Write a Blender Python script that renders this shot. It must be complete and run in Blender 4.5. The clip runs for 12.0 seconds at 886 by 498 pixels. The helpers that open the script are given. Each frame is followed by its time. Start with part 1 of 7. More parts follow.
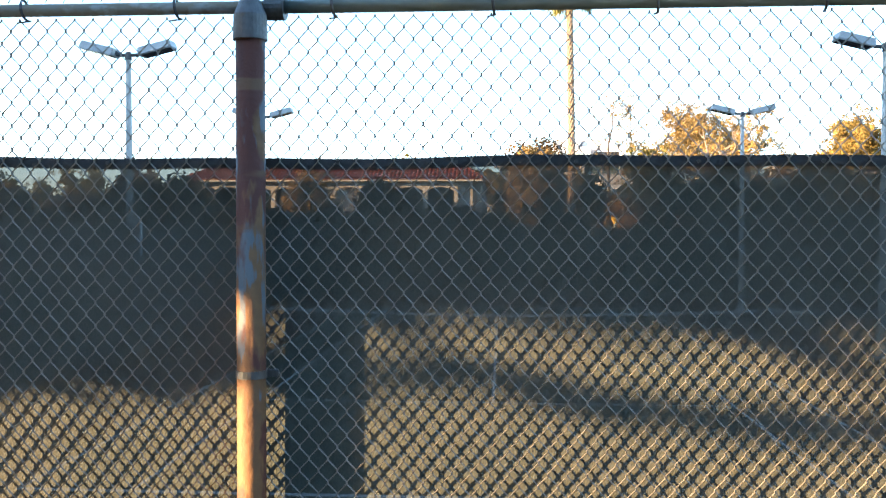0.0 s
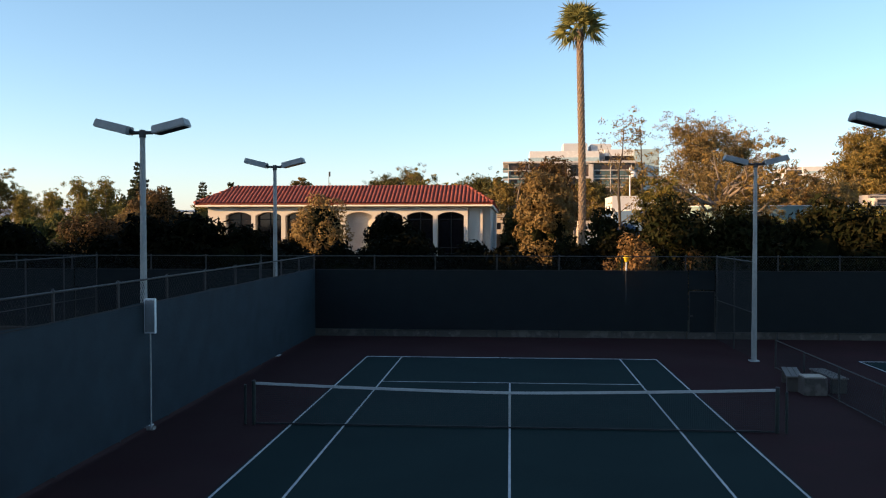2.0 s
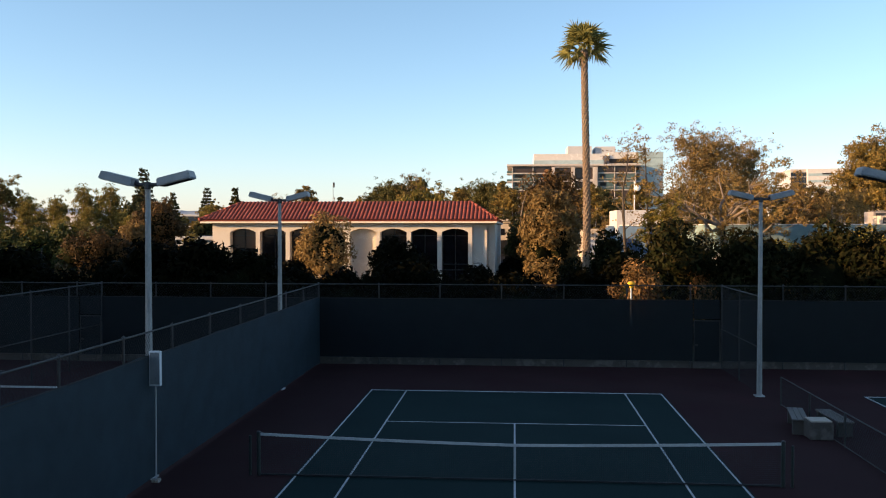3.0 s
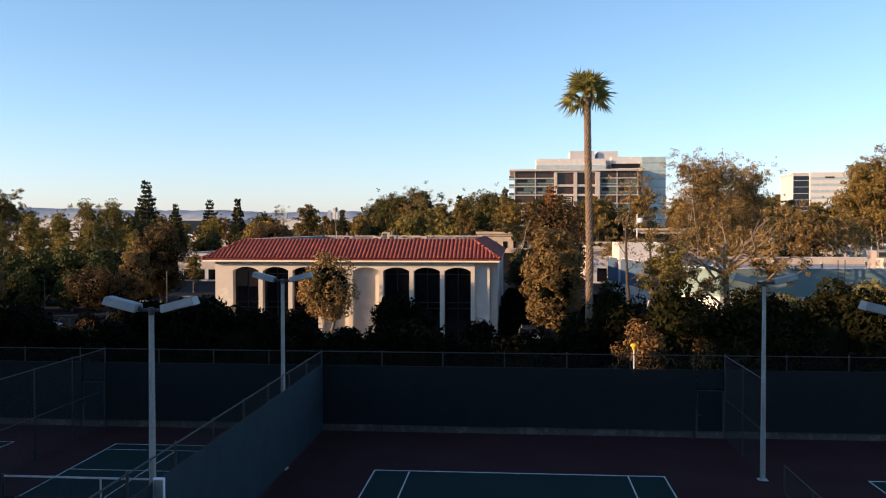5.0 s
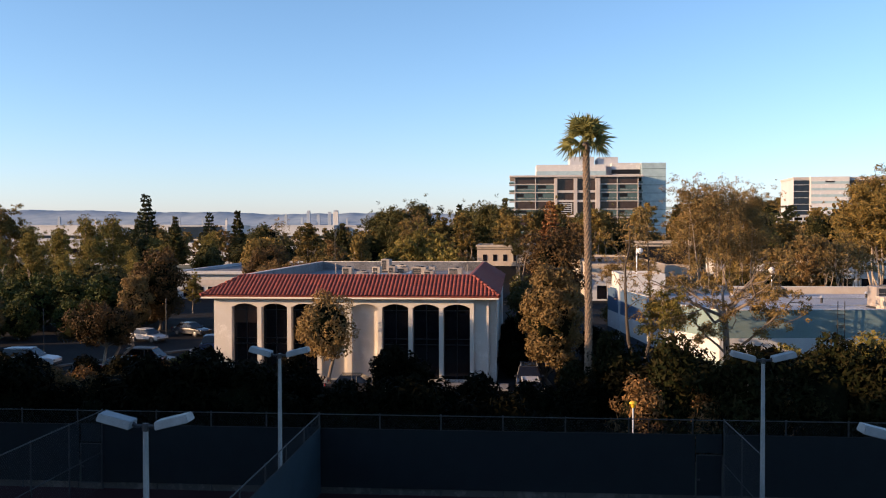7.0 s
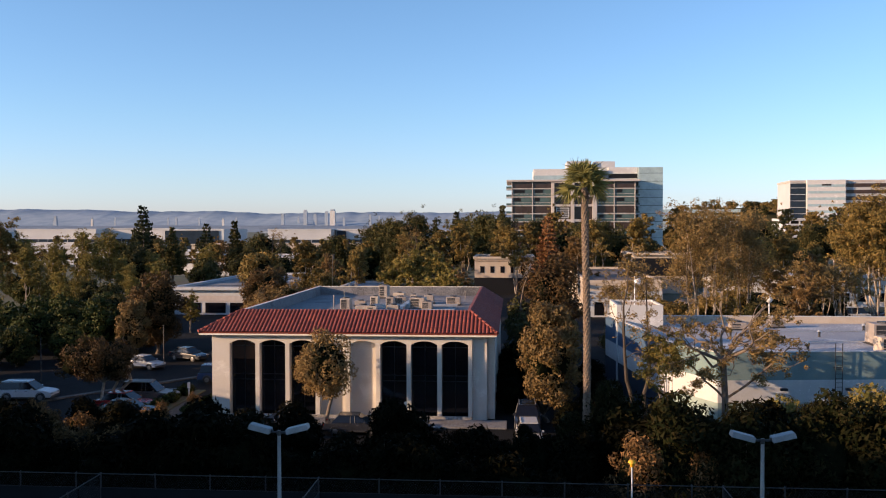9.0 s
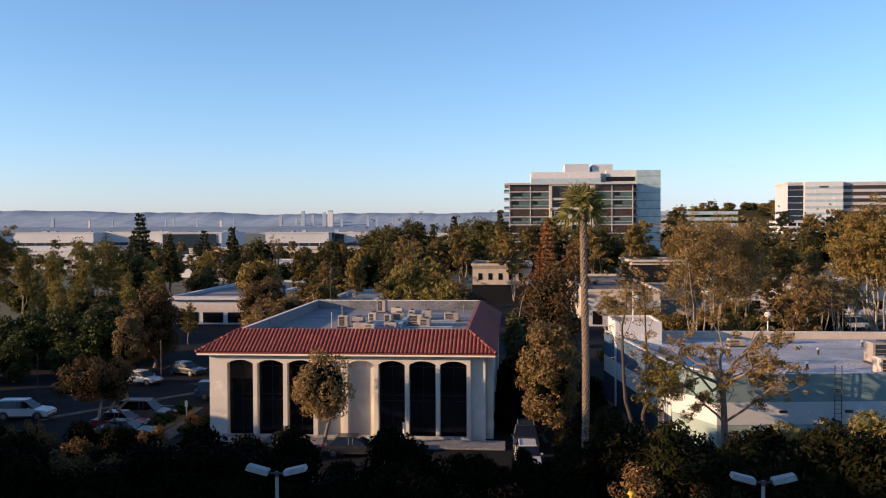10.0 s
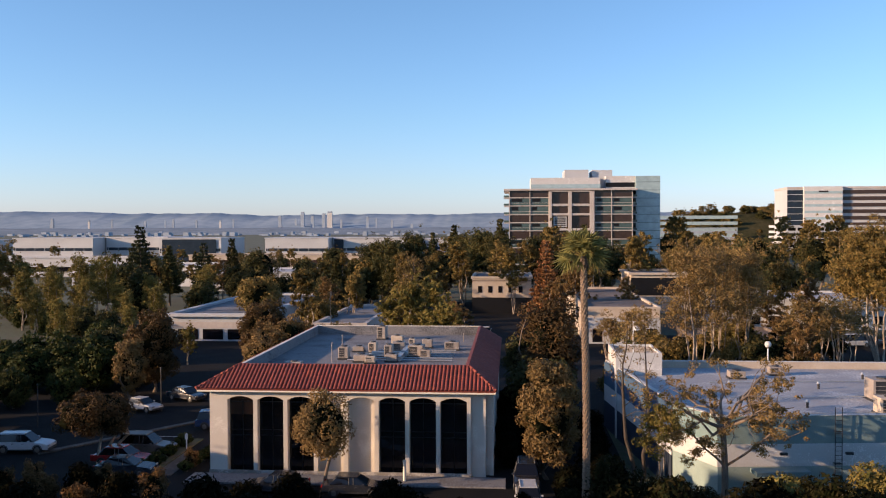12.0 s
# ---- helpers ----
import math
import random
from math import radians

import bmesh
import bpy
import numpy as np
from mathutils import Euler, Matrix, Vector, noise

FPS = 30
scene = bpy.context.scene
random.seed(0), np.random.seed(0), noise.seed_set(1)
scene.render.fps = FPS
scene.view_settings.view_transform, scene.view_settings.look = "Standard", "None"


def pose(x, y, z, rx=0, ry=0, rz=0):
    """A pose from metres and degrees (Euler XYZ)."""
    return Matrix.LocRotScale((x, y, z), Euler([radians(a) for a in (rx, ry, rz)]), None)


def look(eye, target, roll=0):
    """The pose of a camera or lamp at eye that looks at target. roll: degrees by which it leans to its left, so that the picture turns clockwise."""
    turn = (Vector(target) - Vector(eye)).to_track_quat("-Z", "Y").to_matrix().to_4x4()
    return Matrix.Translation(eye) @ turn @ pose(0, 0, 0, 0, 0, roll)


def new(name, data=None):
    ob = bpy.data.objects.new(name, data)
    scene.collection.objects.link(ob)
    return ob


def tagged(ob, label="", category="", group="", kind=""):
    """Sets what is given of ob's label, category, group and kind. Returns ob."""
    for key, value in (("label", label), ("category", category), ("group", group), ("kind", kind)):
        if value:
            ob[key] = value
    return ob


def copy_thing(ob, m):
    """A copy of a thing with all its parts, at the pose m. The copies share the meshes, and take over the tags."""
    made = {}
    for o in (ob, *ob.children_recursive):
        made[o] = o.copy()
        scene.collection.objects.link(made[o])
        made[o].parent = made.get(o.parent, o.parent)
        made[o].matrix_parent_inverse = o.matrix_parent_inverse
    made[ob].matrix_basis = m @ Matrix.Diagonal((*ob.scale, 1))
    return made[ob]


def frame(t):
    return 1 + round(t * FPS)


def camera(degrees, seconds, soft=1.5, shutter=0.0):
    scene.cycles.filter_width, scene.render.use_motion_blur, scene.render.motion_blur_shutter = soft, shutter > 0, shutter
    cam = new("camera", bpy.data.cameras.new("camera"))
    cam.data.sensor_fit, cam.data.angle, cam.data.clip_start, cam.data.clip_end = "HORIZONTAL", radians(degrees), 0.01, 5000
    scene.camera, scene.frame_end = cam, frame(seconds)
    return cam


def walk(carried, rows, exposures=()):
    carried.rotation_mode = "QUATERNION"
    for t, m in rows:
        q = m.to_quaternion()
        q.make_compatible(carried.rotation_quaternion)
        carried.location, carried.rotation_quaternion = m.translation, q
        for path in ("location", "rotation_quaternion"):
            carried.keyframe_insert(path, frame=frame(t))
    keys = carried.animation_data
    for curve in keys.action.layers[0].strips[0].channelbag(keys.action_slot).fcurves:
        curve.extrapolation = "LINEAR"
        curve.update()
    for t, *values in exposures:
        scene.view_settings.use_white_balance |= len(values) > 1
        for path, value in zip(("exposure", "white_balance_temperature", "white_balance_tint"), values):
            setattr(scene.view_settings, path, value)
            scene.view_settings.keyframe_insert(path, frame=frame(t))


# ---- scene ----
cam = camera(53.3, 12.0, soft=1.1, shutter=0.2)
PATH = [
    (0, (0.143, -21.695, 3.053), (0.01, -19.7, 3.004), 0.1),
    (0.5, (0.133, -21.674, 3.385), (-0.005, -19.679, 3.339), 0.1),
    (1, (0.121, -21.671, 3.821), (-0.022, -19.676, 3.774), 0.1),
    (1.5, (0.102, -21.665, 4.318), (-0.047, -19.671, 4.271), 0.1),
    (2, (0.007, -21.625, 4.919), (-0.145, -19.631, 4.872), -0.0),
    (2.5, (0.009, -21.613, 5.517), (-0.148, -19.619, 5.471), -0.0),
    (3, (-0.021, -21.582, 6.186), (-0.182, -19.589, 6.14), -0.0),
    (5, (-0.058, -21.501, 9.301), (-0.224, -19.509, 9.253), -0.0),
    (5.5, (-0.049, -21.456, 9.869), (-0.216, -19.464, 9.823), 0.0),
    (6, (-0.027, -21.388, 10.541), (-0.194, -19.396, 10.495), 0.0),
    (6.5, (0.012, -21.357, 11.296), (-0.155, -19.365, 11.25), 0.0),
    (7, (0.041, -21.295, 12.097), (-0.126, -19.303, 12.051), -0.1),
    (9, (-0.066, -21.217, 15.078), (-0.226, -19.224, 15.029), -0.1),
    (9.5, (-0.124, -21.079, 15.823), (-0.28, -19.086, 15.776), -0.1),
    (10, (-0.105, -20.984, 16.567), (-0.26, -18.991, 16.519), -0.2),
    (10.5, (-0.11, -20.88, 17.319), (-0.263, -18.886, 17.27), -0.2),
    (11, (-0.094, -20.833, 18.036), (-0.248, -18.84, 17.987), -0.2),
    (11.5, (-0.107, -20.867, 18.733), (-0.26, -18.873, 18.684), -0.2),
    (12, (-0.164, -20.903, 19.396), (-0.318, -18.909, 19.349), -0.2),
]
EXPOSURES = [(t, e + 0.88, k, 9 if t < 2 else 15 if t < 4 else 17) for t, e, k in ((0.0, 2.52, 7200), (0.3, 1.75, 7200), (0.6, 1.15, 7300), (1.0, 0.6, 7400), (1.5, 0.4, 7400), (2.2, 0.35, 7450), (3.2, 0.32, 7500), (5.0, 0.18, 6800), (7.0, 0.1, 6500), (9.0, -0.04, 6250), (12.0, -0.08, 6150))]
walk(cam, [(t, look(eye, target, roll)) for t, eye, target, roll in PATH], EXPOSURES)

# ---- world and sun ----
SUN_EL, SUN_LEFT = 12.0, 70.0
world = bpy.data.worlds.new("sky")
scene.world = world
world.use_nodes = True
sky = world.node_tree.nodes.new("ShaderNodeTexSky")
sky.sky_type, sky.sun_disc = "NISHITA", False
sky.sun_elevation, sky.sun_rotation = radians(SUN_EL), radians(180 + SUN_LEFT)
sky.air_density, sky.dust_density, sky.ozone_density = 1.0, 0.4, 3.6
back = world.node_tree.nodes["Background"]
back.inputs["Strength"].default_value = 0.129 * 1.6
# the low sky is whitened by haze all round
wt = world.node_tree
w_dir, w_sep, w_ramp, w_mul = wt.nodes.new("ShaderNodeTexCoord"), wt.nodes.new("ShaderNodeSeparateXYZ"), wt.nodes.new("ShaderNodeValToRGB"), wt.nodes.new("ShaderNodeMix")
w_mul.data_type, w_mul.blend_type = "RGBA", "MULTIPLY"
w_mul.inputs["Factor"].default_value = 1.0
wt.links.new(w_dir.outputs["Generated"], w_sep.inputs[0])
wt.links.new(w_sep.outputs["Z"], w_ramp.inputs["Fac"])
for k, (at, tint) in enumerate(((0.0, (1.0, 1.0, 1.38)), (0.05, (1.0, 1.0, 1.18)), (0.12, (0.99, 1.01, 1.06)), (0.26, (0.98, 1.01, 1.0)))):
    e = w_ramp.color_ramp.elements[k] if k < 2 else w_ramp.color_ramp.elements.new(at)
    e.position, e.color = at, (*(c / 1.6 for c in tint), 1)
wt.links.new(sky.outputs["Color"], w_mul.inputs[6])
wt.links.new(w_ramp.outputs["Color"], w_mul.inputs[7])
wt.links.new(w_mul.outputs[2], back.inputs["Color"])
sun_data = bpy.data.lights.new("sun", "SUN")
sun_data.energy, sun_data.angle, sun_data.color = 5.0, radians(0.5), (1.0, 0.67, 0.385)
sun = new("sun", sun_data)
to_sun = Vector((-math.sin(radians(SUN_LEFT)) * math.cos(radians(SUN_EL)), -math.cos(radians(SUN_LEFT)) * math.cos(radians(SUN_EL)), math.sin(radians(SUN_EL))))
sun.matrix_world = look(to_sun * 80, (0, 0, 0))

# ---- materials ----


def pbr(name, c1, c2, scale=2.0, rough=0.8, bump=0.0, fine=30.0, metal=0.0, c3=None, c3_at=0.62, stretch=(1, 1, 1), island=0.0, gloss=0.5):
    """A surface of two colours mixed by noise at two scales, with stains of a third, and a fine relief."""
    m = bpy.data.materials.new(name)
    m.use_nodes = True
    nt = m.node_tree
    b = nt.nodes["Principled BSDF"]
    b.inputs["Roughness"].default_value, b.inputs["Metallic"].default_value = rough, metal
    b.inputs["Specular IOR Level"].default_value = gloss
    tc = nt.nodes.new("ShaderNodeTexCoord")
    mp = nt.nodes.new("ShaderNodeMapping")
    mp.inputs["Scale"].default_value = stretch
    nt.links.new(tc.outputs["Object"], mp.inputs["Vector"])
    n1, n2 = nt.nodes.new("ShaderNodeTexNoise"), nt.nodes.new("ShaderNodeTexNoise")
    for n, s in ((n1, scale), (n2, fine)):
        n.inputs["Scale"].default_value, n.inputs["Detail"].default_value = s, 5.0
        nt.links.new(mp.outputs["Vector"], n.inputs["Vector"])
    half = nt.nodes.new("ShaderNodeMath")
    half.operation = "MULTIPLY_ADD"
    half.inputs[1].default_value = 0.45
    nt.links.new(n2.outputs["Fac"], half.inputs[0])
    scaled = nt.nodes.new("ShaderNodeMath")
    scaled.operation = "MULTIPLY"
    scaled.inputs[1].default_value = 0.55
    nt.links.new(n1.outputs["Fac"], scaled.inputs[0])
    nt.links.new(scaled.outputs[0], half.inputs[2])
    ramp = nt.nodes.new("ShaderNodeValToRGB")
    e = ramp.color_ramp.elements
    e[0].position, e[0].color = 0.36, (*c1, 1)
    e[1].position, e[1].color = 0.6, (*c2, 1)
    if c3:
        x = ramp.color_ramp.elements.new(c3_at)
        x.color = (*c3, 1)
    nt.links.new(half.outputs[0], ramp.inputs["Fac"])
    out = ramp.outputs["Color"]
    if island:
        geo = nt.nodes.new("ShaderNodeNewGeometry")
        hsv = nt.nodes.new("ShaderNodeHueSaturation")
        rng = nt.nodes.new("ShaderNodeMapRange")
        rng.inputs["To Min"].default_value, rng.inputs["To Max"].default_value = 1 - island, 1 + island
        nt.links.new(geo.outputs["Random Per Island"], rng.inputs["Value"])
        nt.links.new(rng.outputs["Result"], hsv.inputs["Value"])
        nt.links.new(out, hsv.inputs["Color"])
        out = hsv.outputs["Color"]
    nt.links.new(out, b.inputs["Base Color"])
    if bump:
        bp = nt.nodes.new("ShaderNodeBump")
        bp.inputs["Strength"].default_value, bp.inputs["Distance"].default_value = bump, 0.02
        nt.links.new(n2.outputs["Fac"], bp.inputs["Height"])
        nt.links.new(bp.outputs["Normal"], b.inputs["Normal"])
    return m


def leaf(name, colours, through_light=0.12, rough=0.65, gloss=0.1):
    """Foliage: each leaf takes its own tint, and lets a little light through."""
    m = bpy.data.materials.new(name)
    m.use_nodes = True
    nt = m.node_tree
    b = nt.nodes["Principled BSDF"]
    b.inputs["Roughness"].default_value = rough
    b.inputs["Specular IOR Level"].default_value = gloss
    geo = nt.nodes.new("ShaderNodeNewGeometry")
    ramp = nt.nodes.new("ShaderNodeValToRGB")
    e = ramp.color_ramp.elements
    e[0].position, e[0].color = 0.0, (*colours[0], 1)
    e[1].position, e[1].color = 1.0, (*colours[-1], 1)
    for i, c in enumerate(colours[1:-1]):
        ramp.color_ramp.elements.new((i + 1) / (len(colours) - 1)).color = (*c, 1)
    nt.links.new(geo.outputs["Random Per Island"], ramp.inputs["Fac"])
    info = nt.nodes.new("ShaderNodeObjectInfo")
    rng = nt.nodes.new("ShaderNodeMapRange")
    rng.inputs["To Min"].default_value, rng.inputs["To Max"].default_value = 0.8, 1.2
    nt.links.new(info.outputs["Random"], rng.inputs["Value"])
    hsv = nt.nodes.new("ShaderNodeHueSaturation")
    nt.links.new(rng.outputs["Result"], hsv.inputs["Value"])
    nt.links.new(ramp.outputs["Color"], hsv.inputs["Color"])
    nt.links.new(hsv.outputs["Color"], b.inputs["Base Color"])
    tr = nt.nodes.new("ShaderNodeBsdfTranslucent")
    nt.links.new(hsv.outputs["Color"], tr.inputs["Color"])
    mix = nt.nodes.new("ShaderNodeMixShader")
    mix.inputs["Fac"].default_value = through_light
    nt.links.new(b.outputs[0], mix.inputs[1])
    nt.links.new(tr.outputs[0], mix.inputs[2])
    nt.links.new(mix.outputs[0], nt.nodes["Material Output"].inputs["Surface"])
    return m


def glass(name, tint, rough=0.05, metal=0.0):
    """Dark, reflecting window glass, a little wavy."""
    m = pbr(name, tint, tuple(c * 1.4 for c in tint), 0.4, rough, 0.0, 3.0, metal, gloss=0.4)
    return m


def screen_cloth(name, c1, c2, open_part):
    """A woven fence screen: a part of the light goes through its open weave."""
    m = pbr(name, c1, c2, 1.2, 0.75, 0.25, 160.0, stretch=(1, 1, 1), gloss=0.3)
    nt = m.node_tree
    t = nt.nodes.new("ShaderNodeBsdfTransparent")
    mix = nt.nodes.new("ShaderNodeMixShader")
    mix.inputs["Fac"].default_value = open_part
    nt.links.new(nt.nodes["Principled BSDF"].outputs[0], mix.inputs[1])
    nt.links.new(t.outputs[0], mix.inputs[2])
    nt.links.new(mix.outputs[0], nt.nodes["Material Output"].inputs["Surface"])
    return m


def rusted_paint(name):
    """Tan-painted steel: blue-grey primer bared near the top, with red-brown rust breaking through in patches and runs."""
    m = pbr(name, (0.085, 0.036, 0.011), (0.15, 0.07, 0.022), 3.0, 0.75, 0.35, 26.0, 0.05)
    nt = m.node_tree
    b = nt.nodes["Principled BSDF"]
    base = b.inputs["Base Color"].links[0].from_socket
    tc = nt.nodes.new("ShaderNodeTexCoord")
    sep = nt.nodes.new("ShaderNodeSeparateXYZ")
    nt.links.new(tc.outputs["Object"], sep.inputs[0])

    def patch(scale, stretch, lo, hi, colour, under, rise=0.0, at=0.0):
        mp, n, rng, mix = nt.nodes.new("ShaderNodeMapping"), nt.nodes.new("ShaderNodeTexNoise"), nt.nodes.new("ShaderNodeMapRange"), nt.nodes.new("ShaderNodeMix")
        mp.inputs["Scale"].default_value = stretch
        n.inputs["Scale"].default_value, n.inputs["Detail"].default_value = scale, 4.0
        nt.links.new(tc.outputs["Object"], mp.inputs["Vector"])
        nt.links.new(mp.outputs["Vector"], n.inputs["Vector"])
        src = n.outputs["Fac"]
        if rise:
            more, add = nt.nodes.new("ShaderNodeMath"), nt.nodes.new("ShaderNodeMath")
            more.operation, more.inputs[1].default_value, more.inputs[2].default_value = "MULTIPLY_ADD", rise, -rise * at
            nt.links.new(sep.outputs["Z"], more.inputs[0])
            nt.links.new(src, add.inputs[0])
            nt.links.new(more.outputs[0], add.inputs[1])
            src = add.outputs[0]
        rng.inputs["From Min"].default_value, rng.inputs["From Max"].default_value = lo, hi
        nt.links.new(src, rng.inputs["Value"])
        mix.data_type = "RGBA"
        nt.links.new(rng.outputs["Result"], mix.inputs["Factor"])
        nt.links.new(under, mix.inputs[6])
        mix.inputs[7].default_value = (*colour, 1)
        return mix.outputs[2]

    grey = patch(9.0, (2.4, 2.4, 0.5), 0.50, 0.54, (0.075, 0.09, 0.10), base, 0.3, 2.98)
    red = patch(5.0, (2.2, 2.2, 0.8), 0.48, 0.53, (0.065, 0.014, 0.006), grey)
    dark = patch(4.0, (0.4, 0.4, 3.0), 0.62, 0.68, (0.10, 0.045, 0.018), red)
    nt.links.new(dark, b.inputs["Base Color"])
    return m


